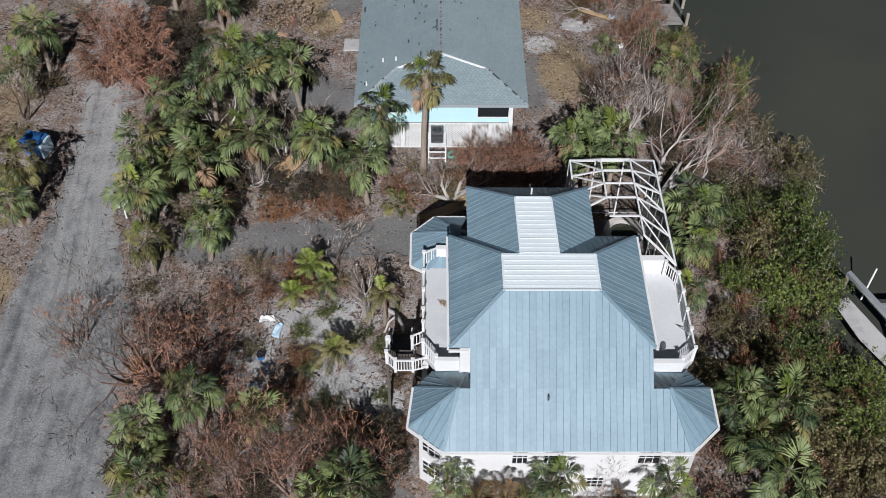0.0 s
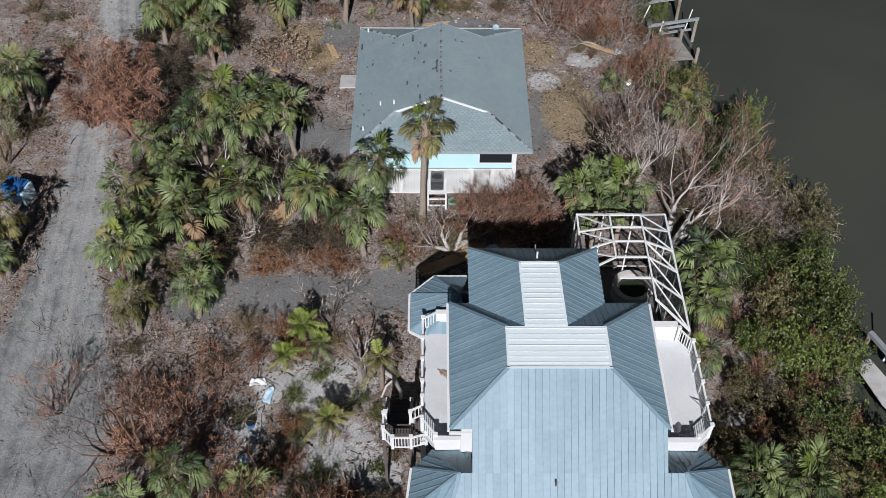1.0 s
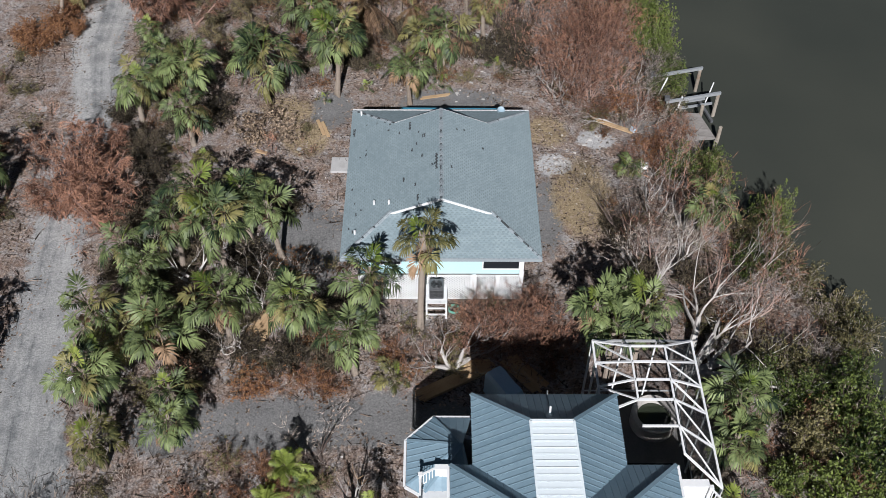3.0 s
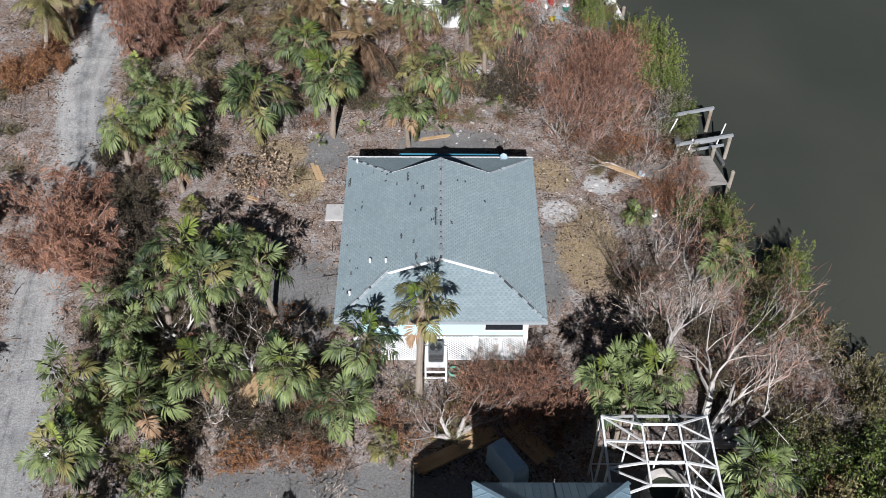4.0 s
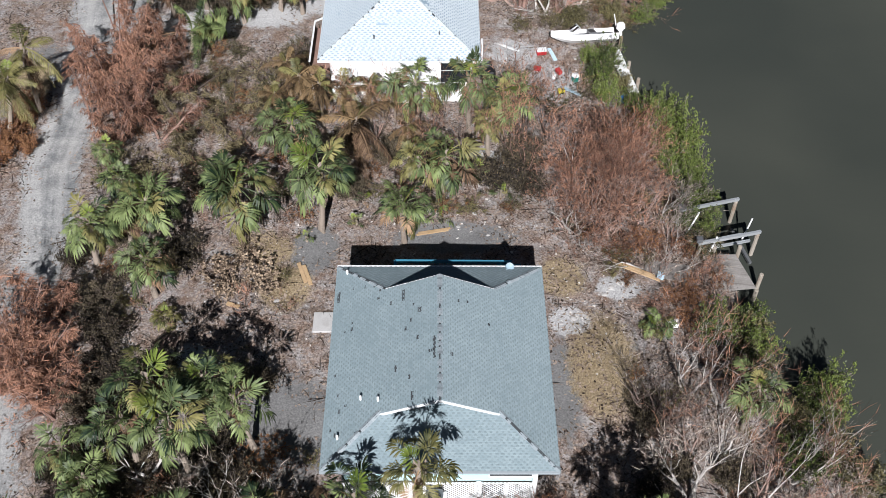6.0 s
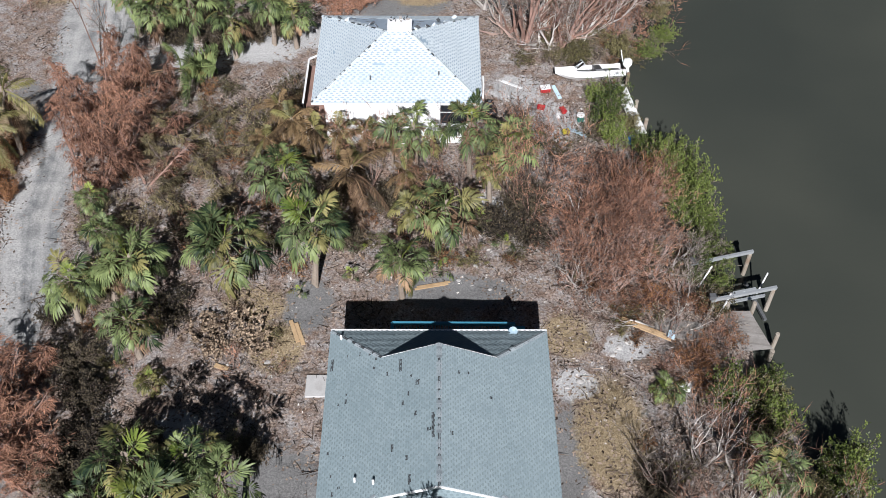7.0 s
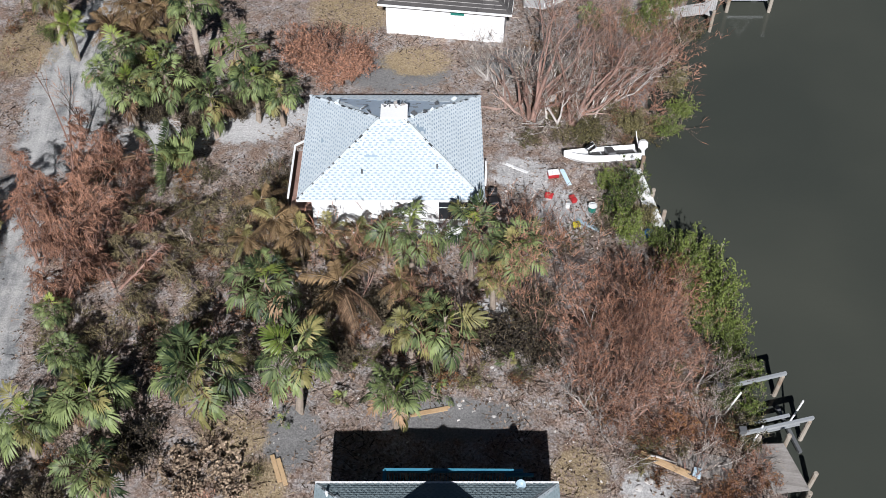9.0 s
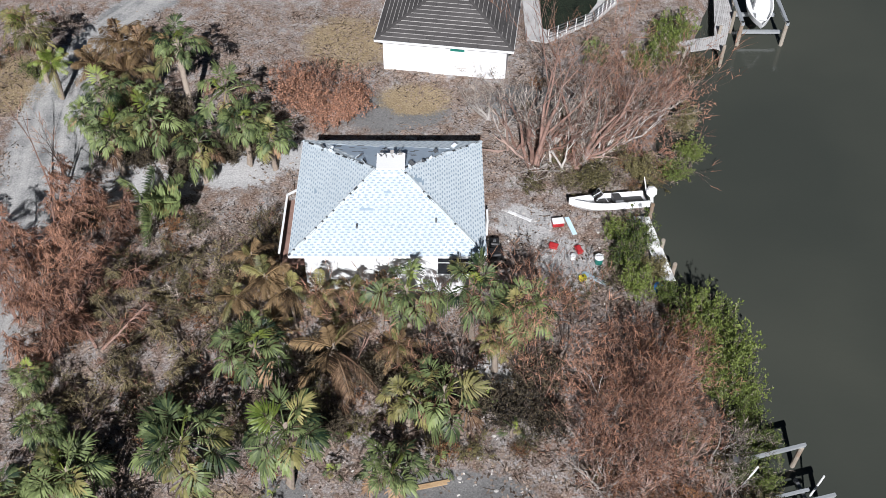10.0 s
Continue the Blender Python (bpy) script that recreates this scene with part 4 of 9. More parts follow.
# ---- the aqua house with grey shingles ----
def aqua_house():
    h = thing("house", AT0, "aqua stilt house with weathered grey shingle roof and lattice skirt", "house")
    W, N, S, E, ZE2 = 5.5, 0.0, -12.4, 5.5, 4.12
    k = 0.415
    zr = ZE2 + W * k
    yg_s, yg_n, xg = S + 2.45, N - 2.5, 2.8
    zg = ZE2 + 2.7 * k
    hip_s, hip_n = S + 2.38, N - 2.52
    walls(h, [(-4.55, -11.75), (4.55, -11.75), (4.55, -0.8), (-4.55, -0.8)], 2.15, ZE2 - 0.02, M_AQUA)
    g = Geo()
    g.box((-4.5, -11.7, 1.95), (4.5, -0.85, 2.13))
    part("floor_slab", g, M_GREYWOOD, h)
    for x in (-4.4, -1.5, 1.5, 4.4):
        for y in (-11.5, -6.2, -1.0):
            g = Geo()
            g.box((x - 0.15, y - 0.15, -0.2), (x + 0.15, y + 0.15, 1.94))
            part("post", g, M_PILE, h)
    # lattice skirt on the south and east sides
    for a, b in ((-4.5, -2.55), (-2.45, -0.3), (-0.2, 1.75), (1.95, 3.15), (3.25, 4.4)):
        lattice(h, (a, -11.82), (b, -11.82), 0.05, 2.12, (0, -1))
    for x in (1.85, 4.5):
        g = Geo()
        g.box((x - 0.11, -11.92, -0.1), (x + 0.11, -11.78, 2.13 if x < 4 else ZE2 - 0.03))
        part("corner_board", g, M_WHITE, h)
    for y in (-11.6, -9.4, -7.2, -5.0, -2.8):
        lattice(h, (4.62, y), (4.62, y + 2.1), 0.05, 2.12, (1, 0))
        lattice(h, (-4.62, y), (-4.62, y + 2.1), 0.05, 2.12, (-1, 0))
    window(h, (2.3, -11.75), (4.4, -11.75), 2.55, 4.0, (0, -1), 1, 1)
    window(h, (0.1, -11.75), (0.9, -11.75), 3.5, 4.0, (0, -1), 1, 1)
    window(h, (-3.4, -11.75), (-2.2, -11.75), 2.9, 4.0, (0, -1), 2, 1)
    # the roof: hips at both ends under small gables
    se, sw, ne, nw = (E, S, ZE2), (-W, S, ZE2), (E, N, ZE2), (-W, N, ZE2)
    ks = (zg - ZE2) / 2.45
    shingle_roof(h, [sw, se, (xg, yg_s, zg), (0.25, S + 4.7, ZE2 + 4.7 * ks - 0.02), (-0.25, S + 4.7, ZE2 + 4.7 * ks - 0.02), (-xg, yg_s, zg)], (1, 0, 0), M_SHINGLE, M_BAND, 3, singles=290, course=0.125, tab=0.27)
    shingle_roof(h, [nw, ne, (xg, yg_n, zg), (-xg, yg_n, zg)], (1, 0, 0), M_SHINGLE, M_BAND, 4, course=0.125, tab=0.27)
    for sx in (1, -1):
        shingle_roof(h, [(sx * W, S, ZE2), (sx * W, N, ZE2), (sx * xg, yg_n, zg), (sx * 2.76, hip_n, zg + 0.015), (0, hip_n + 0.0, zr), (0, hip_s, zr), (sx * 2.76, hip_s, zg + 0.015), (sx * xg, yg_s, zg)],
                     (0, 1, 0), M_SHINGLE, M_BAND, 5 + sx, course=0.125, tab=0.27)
    for s, y, yw in ((-1, hip_s, hip_s + 0.7), (1, hip_n, hip_n - 0.3)):
        g = Geo()
        g.v = [(-2.7, yw, zg - 0.15), (2.7, yw, zg - 0.15), (0, yw, zr - 0.06), (-2.7, yw - s * 0.1, zg - 0.15), (2.7, yw - s * 0.1, zg - 0.15), (0, yw - s * 0.1, zr - 0.06)]
        g.f = [(0, 1, 2), (5, 4, 3), (0, 1, 4, 3), (1, 2, 5, 4), (2, 0, 3, 5)]
        part("gable_wall", g, M_AQUA, h)
        for sx in (1, -1):
            g = Geo()
            g.bar((sx * 2.8, y + s * 0.03, zg - 0.06), (0, y + s * 0.03, zr - 0.08), 0.05, 0.13)
            part("rake_board", g, M_WHITE, h)
    for a, b in (((-W, S, ZE2), (E, S, ZE2)), ((-W, N, ZE2), (E, N, ZE2)), ((-W + 0.05, S, ZE2), (-W + 0.05, N, ZE2)), ((E - 0.02, S, ZE2), (E - 0.02, N, ZE2))):
        g = Geo()
        g.bar(Vector(a) + Vector((0, 0, -0.11)), Vector(b) + Vector((0, 0, -0.11)), 0.06, 0.18)
        part("fascia", g, M_SHINGLE_CAP, h)
    g = Geo()
    g.box((-W + 0.06, S + 0.06, ZE2 - 0.16), (W - 0.06, N - 0.06, ZE2 - 0.1))
    part("soffit", g, M_WHITE, h)
    caps(h, (0, hip_s, zr), (0, hip_n, zr), M_SHINGLE_CAP, 1, 0.38)
    caps(h, (5.45, S + 0.05, ZE2 + 0.02), (xg, yg_s, zg + 0.03), M_SHINGLE_CAP, 2, 0.45)
    caps(h, (-5.45, S + 0.05, ZE2 + 0.02), (-xg, yg_s, zg + 0.03), M_SHINGLE_CAP, 3, 0.2)
    caps(h, (5.45, N - 0.05, ZE2 + 0.02), (xg, yg_n, zg + 0.03), M_SHINGLE_CAP, 4, 0.1)
    caps(h, (-5.45, N - 0.05, ZE2 + 0.02), (-xg, yg_n, zg + 0.03), M_SHINGLE_CAP, 5, 0.5)
    # torn spots where the felt shows
    torn = random.Random(17)
    spots = [(-0.35, -7.6, 0.16, 1.3), (-0.55, -7.2, 0.3, 0.16), (-1.9, -3.6, 0.12, 0.7), (-1.35, -9.7, 0.12, 0.5), (-1.1, -4.6, 0.2, 0.3), (-5.35, -2.6, 0.16, 0.7)]
    for i in range(30):
        x, y = -5.3 * torn.random() ** 0.8, torn.uniform(-11.0, -1.2)
        if abs(x) + 5.5 > 5.6 and (5.5 - abs(x)) < min(y + 12.2, -y + 0.2) * 1.1:
            spots.append((x - 0.05, y, torn.uniform(0.06, 0.13), torn.choice((0.12, 0.15, 0.24))))
    spots += [(0.9, -4.0, 0.1, 0.18), (1.3, -1.9 - 2.0, 0.12, 0.15), (0.5, -7.4, 0.14, 0.2), (2.4, -5.0, 0.1, 0.15)]
    for x, y, w, ln in spots:
        z = ZE2 + (W - abs(x)) * k + 0.027
        dz = -math.copysign(w, x) * k
        part("bare_felt", slab([(x, y, z), (x, y + ln, z), (x + w, y + ln, z + dz), (x + w, y, z + dz)], 0.012), M_FELT, h)
    # metal drip edge along the north and south eaves
    for y in (N + 0.02, S - 0.02):
        g = Geo()
        g.box((-W, y - 0.05, ZE2 - 0.02), (W, y + 0.05, ZE2 + 0.035))
        part("drip_edge", g, M_WHITE if y > -1 else M_SHINGLE_CAP, h)
    # roof pipes
    for x, y in ((-3.75, -9.0), (-2.9, -9.3), (-4.75, -10.9), (-4.9, -0.75)):
        z = ZE2 + (W - abs(x)) * k
        g = Geo()
        g.tube([(x, y, z - 0.05), (x, y, z + 0.3)], [0.06, 0.06], 8)
        part("roof_pipe", g, M_WHITE, h)
    # north porch: teal frame
    for a, b in (((-2.45, 1.12, 3.3), (4.0, 1.08, 3.3)), ((-2.45, 1.12, 3.3), (-2.45, -0.8, 3.3)), ((3.2, 0.98, 3.12), (4.5, 0.96, 3.12)), ((-2.45, 1.12, -0.1), (-2.45, 1.12, 3.2)), ((3.95, 1.08, -0.1), (3.95, 1.08, 3.2))):
        g = Geo()
        g.bar(a, b, 0.14, 0.16)
        part("porch_beam", g, M_BLUE_TRIM, h)
    planks(h, [(-2.4, -0.75), (3.9, -0.75), (3.9, 1.0), (-2.4, 1.0)], 2.1, (1, 0), 0.14, M_GREYWOOD, "porch_board")
    for i in range(44):
        g = Geo()
        g.box((-2.3 + 0.14 * i, 1.03, 2.1), (-2.27 + 0.14 * i, 1.07, 3.2))
        part("porch_picket", g, M_BLUE_TRIM, h)


aqua_house()
dish("satellite_dish", 3.75, -0.2, 4.35, 0.3, M_DISH, (0.1, -0.55, 0.8), "pale blue satellite dish on the shingle roof's eave")


# ---- the house with the white shingle roof ----
def white_house():
    h = thing("house", AT0, "white house with storm-torn pale shingle hip roof and blue underlay", "house")
    x0, x1, y0, y1, ze, zr = -8.05, 2.75, 18.15, 27.5, 4.05, 6.2
    xa, xb, ym = -3.4, -1.95, 22.75
    walls(h, [(-7.35, 18.85), (2.2, 18.85), (2.2, 26.8), (-7.35, 26.8)], -0.1, ze - 0.03, M_WHITE)
    sw, se, ne, nw, ra, rb = (x0, y0, ze), (x1, y0, ze), (x1, y1, ze), (x0, y1, ze), (xa, ym, zr), (xb, ym, zr)
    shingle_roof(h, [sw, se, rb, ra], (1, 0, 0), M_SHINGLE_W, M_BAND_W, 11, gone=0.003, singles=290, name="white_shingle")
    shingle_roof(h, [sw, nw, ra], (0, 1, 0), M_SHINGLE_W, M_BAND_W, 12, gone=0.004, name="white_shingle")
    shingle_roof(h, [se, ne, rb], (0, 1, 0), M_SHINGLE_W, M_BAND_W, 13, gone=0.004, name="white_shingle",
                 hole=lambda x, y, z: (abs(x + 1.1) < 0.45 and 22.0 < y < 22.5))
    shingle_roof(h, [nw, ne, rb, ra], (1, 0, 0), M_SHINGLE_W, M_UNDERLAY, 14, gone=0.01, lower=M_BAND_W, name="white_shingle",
                 hole=lambda x, y, z: y < 26.55 - 0.12 * (x + 3.0) - 0.5 * abs(noise.noise(Vector((x * 1.3, 0, 2)))) and x > -7.0 + (27.5 - y) * 0.75)
    rng = random.Random(8)
    for i in range(46):
        s = rng.uniform(0.1, 0.85)
        y = y1 - s * (y1 - ym)
        a, b = x0 + s * (xa - x0) + 0.6, x1 + s * (xb - x1) - 0.4
        x = rng.uniform(a, b)
        z = ze + s * (zr - ze) + 0.004
        k = (zr - ze) / (y1 - ym)
        part("print_mark", slab([(x, y, z), (x + 0.32, y, z), (x + 0.32, y - 0.09, z + 0.09 * k), (x, y - 0.09, z + 0.09 * k)], 0.002), M_GREY, h)
    for a, b, s in ((sw, ra, 21), (se, rb, 22)):
        caps(h, Vector(a) + Vector((0, 0, 0.02)), Vector(b) + Vector((0, 0, 0.03)), M_SHINGLE_W, s, 0.3)
    for a, b, s in ((nw, ra, 23), (ne, rb, 24)):
        caps(h, Vector(a) + Vector((0, 0, 0.02)), Vector(b) + Vector((0, 0, 0.03)), M_SHINGLE_W, s, 0.45)
        # torn, lifted scraps by the bare hips
        for i in range(11):
            q = Vector(a).lerp(Vector(b), rng.uniform(0.3, 0.98)) + Vector((rng.uniform(-0.3, 0.3), rng.uniform(-0.2, 0.25), 0.05))
            d1, d2 = Vector((rng.uniform(-0.3, 0.3), rng.uniform(-0.3, 0.3), 0.05)), Vector((rng.uniform(-0.25, 0.25), rng.uniform(-0.25, 0.25), 0.1))
            part("torn_scrap", slab([q, q + d1, q + d1 + d2, q + d2], 0.01), M_FELT if i % 2 else M_SHINGLE_W, h)
    g = Geo()
    g.prism([(-3.35, 22.7), (-1.75, 22.7), (-1.75, 23.95), (-3.35, 23.95)], 5.3, 6.32)
    cup = part("cupola", g, M_WHITE, h, "pale boxed cupola with a torn top")
    for i in range(14):
        q = Vector((rng.uniform(-3.3, -2.0), rng.uniform(23.5, 23.95), 6.34))
        d1, d2 = Vector((rng.uniform(-0.3, 0.3), rng.uniform(-0.1, 0.2), 0.02)), Vector((rng.uniform(-0.1, 0.1), rng.uniform(0.05, 0.25), 0.06))
        part("torn_edge", slab([q, q + d1, q + d1 + d2, q + d2], 0.012), M_FELT if i % 3 else M_GREYWOOD, cup)
    g = Geo()
    g.box((-3.1, 22.35, 6.03), (-2.1, 22.68, 6.1))
    part("ridge_board", g, M_WHITE, h)
    part("roof_patch", slab([(-0.45, 22.1, 5.33), (0.0, 22.1, 5.12), (0.0, 23.6, 5.12), (-0.45, 23.6, 5.33)], 0.05), M_WHITE, h)
    for x, y in ((-4.35, 19.6), (0.0, 19.9)):
        z = ze + (y - y0) * (zr - ze) / (ym - y0)
        g = Geo()
        g.tube([(x, y, z - 0.03), (x, y, z + 0.3)], [0.05, 0.05], 8)
        part("roof_pipe", g, M_GREY, h)
    for a, b in ((sw, se), (se, ne), (ne, nw), (nw, sw)):
        g = Geo()
        g.bar(Vector(a) + Vector((0, 0, -0.1)), Vector(b) + Vector((0, 0, -0.1)), 0.05, 0.16)
        part("fascia", g, M_WHITE, h)
    g = Geo()
    g.box((x0 + 0.06, y0 + 0.06, ze - 0.14), (x1 - 0.06, y1 - 0.06, ze - 0.09))
    part("soffit", g, M_WHITE, h)
    window(h, (0.05, 18.85), (2.15, 18.85), 1.7, 3.75, (0, -1), 1, 2)
    g = Geo()
    g.prism([(-8.75, 19.0), (-7.4, 19.0), (-7.4, 24.0), (-8.75, 24.0)], 2.3, 2.45)
    part("side_deck", g, M_BARK_RED, h, "red-brown side deck")
    for x, y in ((-8.7, 19.1), (-8.7, 23.9)):
        g = Geo()
        g.box((x - 0.07, y - 0.07, -0.1), (x + 0.07, y + 0.07, 2.29))
        part("deck_post", g, M_WHITE, h)
    g = Geo()
    g.bar((-8.72, 19.0, 3.3), (-8.72, 23.6, 3.3), 0.12, 0.08)
    g.bar((-8.72, 23.6, 3.3), (-8.2, 24.0, 3.3), 0.12, 0.08)
    part("deck_rail", g, M_WHITE, h)
    part("rail_panel", slab([(-8.66, 19.0, 2.45), (-8.66, 23.6, 2.45), (-8.7, 23.6, 3.26), (-8.7, 19.0, 3.26)], 0.02), M_DARK, h)


white_house()


# ---- the dark-roofed house at the north end ----
def dark_house():
    h = thing("house", pose(-4.3, 39.2, 0, 0, 0, -7.8), "low white house with a dark ribbed tile roof", "house")
    w, d, ze, k = 9.7, 9.0, 3.0, 0.42
    walls(h, [(0.45, 0.7), (9.2, 0.7), (9.2, 8.4), (0.45, 8.4)], -0.1, ze - 0.03, M_WHITE)
    zr = ze + d / 2 * k
    o = Matrix.Identity(4)
    faces = ([(0, 0, ze), (w, 0, ze), (w - d / 2, d / 2, zr), (d / 2, d / 2, zr)], (1, 0, 0)), ([(0, 0, ze), (0, d, ze), (d / 2, d / 2, zr)], (0, 1, 0)), \
            ([(w, 0, ze), (w, d, ze), (w - d / 2, d / 2, zr)], (0, 1, 0)), ([(0, d, ze), (w, d, ze), (w - d / 2, d / 2, zr), (d / 2, d / 2, zr)], (1, 0, 0))
    for i, (pts, along) in enumerate(faces):
        shingle_roof(h, pts, along, M_TILE_DARK, M_BLACK, 30 + i, course=0.34, tab=2.4, name="roof_tile_strip", slot=0.02, dash=0)
        oo, u, v, n = plane_frame(pts, along)
        flat = [((Vector(q) - oo).dot(u), (Vector(q) - oo).dot(v)) for q in pts]
        lo, hi = min(q[1] for q in flat), max(q[1] for q in flat)
        for j in range(1, int((hi - lo) / 0.34)):
            row = clip(flat, 1, lo + j * 0.34, lo + j * 0.34 + 0.05)
            if row:
                a, b = min(q[0] for q in row), max(q[0] for q in row)
                g = Geo()
                g.bar(oo + u * a + v * (lo + j * 0.34) + n * 0.02, oo + u * b + v * (lo + j * 0.34) + n * 0.02, 0.03, 0.03)
                part("tile_edge", g, M_STONE, h)
    for a, b in (((0, 0, ze), (w, 0, ze)), ((0, 0, ze), (0, d, ze)), ((w, 0, ze), (w, d, ze))):
        g = Geo()
        g.bar(Vector(a) + Vector((0, 0, -0.09)), Vector(b) + Vector((0, 0, -0.09)), 0.08, 0.16)
        part("fascia", g, M_WHITE, h)
    for a, b in (((0, 0, ze), (d / 2, d / 2, zr)), ((w, 0, ze), (w - d / 2, d / 2, zr))):
        g = Geo()
        g.bar(Vector(a) + Vector((0, 0, 0.05)), Vector(b) + Vector((0, 0, 0.05)), 0.18, 0.05)
        part("hip_tile", g, M_TILE_DARK, h)
    window(h, (5.2, 0.7), (6.3, 0.7), 2.1, 2.6, (0, -1), 1, 1)
    g = Geo()
    g.box((5.25, 0.62, 2.12), (6.25, 0.665, 2.58))
    part("shutter", g, M_GREEN, h, "small green shutter")
    # its pool deck with a cage behind
    p = thing("pool_terrace", AT0, "pale stone pool terrace with black-framed dark pool cage", "terrace")
    g = Geo()
    g.prism([(6.7, 43.2), (8.2, 42.9), (12.0, 45.5), (14.0, 48.0), (14.0, 52), (6.7, 52)], -0.1, 0.15)
    part("terrace_slab", g, M_CONCRETE, p)
    g = Geo()
    g.prism([(8.0, 44.6), (9.0, 44.0), (11.0, 45.3), (12.5, 48.0), (12.5, 51), (8.0, 51)], 0.155, 0.17)
    part("pool_water", g, M_POOL, p)
    for a, b in (((8.3, 43.1), (11.9, 45.4)), ((11.9, 45.4), (13.8, 47.9))):
        for z in (0.35, 0.6, 0.85, 1.1):
            g = Geo()
            g.bar((*a, z), (*b, z), 0.05)
            part("rail", g, M_GREY, p)
        for s in range(6):
            q = Vector(a).lerp(Vector(b), s / 5)
            g = Geo()
            g.box((q.x - 0.03, q.y - 0.03, 0.1), (q.x + 0.03, q.y + 0.03, 1.15))
            part("post", g, M_WHITE, p)


dark_house()

# ---- plants ----
UP = Vector((0, 0, 1))


def fan_frond(seed, el, n=25, size=1.0, reach=0.8, droop=0.5):
    """One fan frond pointing along x: a long pale stalk that runs on as a bent rib, with narrow leaflets that hang like a mop from it."""
    rng = random.Random(seed)
    g = Geo()
    f = Vector((math.cos(el), 0, math.sin(el)))
    side = Vector((0, 1, 0))
    p0 = Vector((0.06, 0, 0))
    tip = p0 + f * reach - UP * droop * 0.15 * reach
    mid = p0.lerp(tip, 0.5) + UP * 0.06
    g.tube([p0, mid, tip], [0.03, 0.022, 0.016], 3, False)
    d = ((tip - mid).normalized() - UP * 0.25 * droop).normalized()
    roll = rng.uniform(-0.6, 0.6)
    nrm = d.cross(side)
    nrm = -nrm if nrm.z < 0 else nrm
    side = (side * math.cos(roll) + nrm * math.sin(roll)).normalized()
    nrm = d.cross(side)
    nrm = -nrm if nrm.z < 0 else nrm
    torn = rng.uniform(0.03, 0.15)
    for i in range(n):
        if rng.random() < torn:
            continue
        a = radians(-96 + 192 * (i + rng.uniform(0.1, 0.9)) / n)
        s = max(0.0, math.cos(a)) ** 1.3 * 0.34
        base = tip + d * size * s - UP * (0.6 * droop * size * s * s)
        w = ((d - UP * droop * s * 1.2) * math.cos(a) + side * math.sin(a) * 0.9).normalized()
        ln = size * (0.62 + 0.10 * math.cos(a)) * rng.uniform(0.7, 1.15)
        across = (side * math.cos(a) - d * math.sin(a)) * rng.uniform(0.022, 0.037)
        m = base + w * ln * 0.42 + nrm * 0.06 * ln
        hang = droop * rng.uniform(0.35, 1.1)
        q = base + w * ln * (0.74 - 0.10 * hang) - UP * (0.14 * ln * hang)
        e = base + w * ln * (0.94 - 0.26 * hang) - UP * (0.46 * ln * hang)
        k = len(g.v)
        g.v += [tuple(base + w * 0.03), tuple(m + across), tuple(q + across * 0.85), tuple(e), tuple(q - across * 0.85), tuple(m - across)]
        g.f += [(k, k + 1, k + 5), (k + 1, k + 2, k + 4, k + 5), (k + 2, k + 3, k + 4)]
    return g.mesh("frond")


def feather_frond(seed, el, length=2.3, n=34, droop=1.0, leaf=0.55):
    """One feather frond along x: an arching rib with hanging leaflets on both sides."""
    rng = random.Random(seed)
    g = Geo()
    h, side = Vector((1, 0, 0)), Vector((0, 1, 0))
    pts = []
    for i in range(9):
        s = i / 8
        pts.append(h * (length * s * math.cos(el) * (1 - 0.12 * s * droop)) + UP * (length * (s * math.sin(el) - 0.5 * droop * s * s)))
    g.tube(pts, [0.04 * (1 - 0.8 * i / 8) + 0.006 for i in range(9)], 3, False)
    for i in range(n):
        s = 0.12 + 0.88 * i / n
        k = min(7, int(s * 8))
        p = pts[k].lerp(pts[k + 1], s * 8 - k)
        d = (pts[k + 1] - pts[k]).normalized()
        for sgn in (1, -1):
            ln = leaf * (0.45 + math.sin(math.pi * min(1, s * 0.92 + 0.08)) * 0.6) * rng.uniform(0.75, 1.15)
            w = (side * sgn * rng.uniform(0.6, 0.9) + d * 0.55 - UP * rng.uniform(0.2, 0.7) * droop).normalized()
            e = p + w * ln
            a = d * 0.03
            m = p.lerp(e, 0.5) + UP * 0.03
            q = len(g.v)
            g.v += [tuple(p), tuple(m + a), tuple(e - UP * 0.1 * ln), tuple(m - a)]
            g.f += [(q, q + 1, q + 3), (q + 1, q + 2, q + 3)]
    return g.mesh("frond")


# fronds by how steeply they stand, three of each
STEEPS = (74, 50, 28, 8, -16, -50)
FANS = [[fan_frond(100 + 10 * i + k, radians(e), droop=0.35 + 0.2 * i, reach=(0.5, 0.62, 0.74, 0.78, 0.72, 0.6)[i]) for k in range(4)] for i, e in enumerate(STEEPS)]
PLUMES = [[feather_frond(200 + 10 * i + k, radians(e), droop=0.8 + 0.06 * i) for k in range(2)] for i, e in enumerate(STEEPS)]
# kinds of crown: frond set, how many of each steepness, dead ones
CROWNS = [(FANS, (2, 4, 6, 7, 6, 2), 2), (FANS, (2, 5, 7, 8, 6, 2), 1), (FANS, (2, 3, 5, 5, 5, 3), 4), (FANS, (2, 5, 7, 7, 5, 2), 2), (FANS, (2, 3, 4, 5, 4, 2), 3)]
FEATHER = [(PLUMES, (3, 4, 4, 3, 3, 1), 3), (PLUMES, (2, 4, 5, 3, 2, 0), 2), (PLUMES, (1, 1, 2, 2, 2, 2), 7), (PLUMES, (4, 6, 5, 4, 2, 0), 0)]


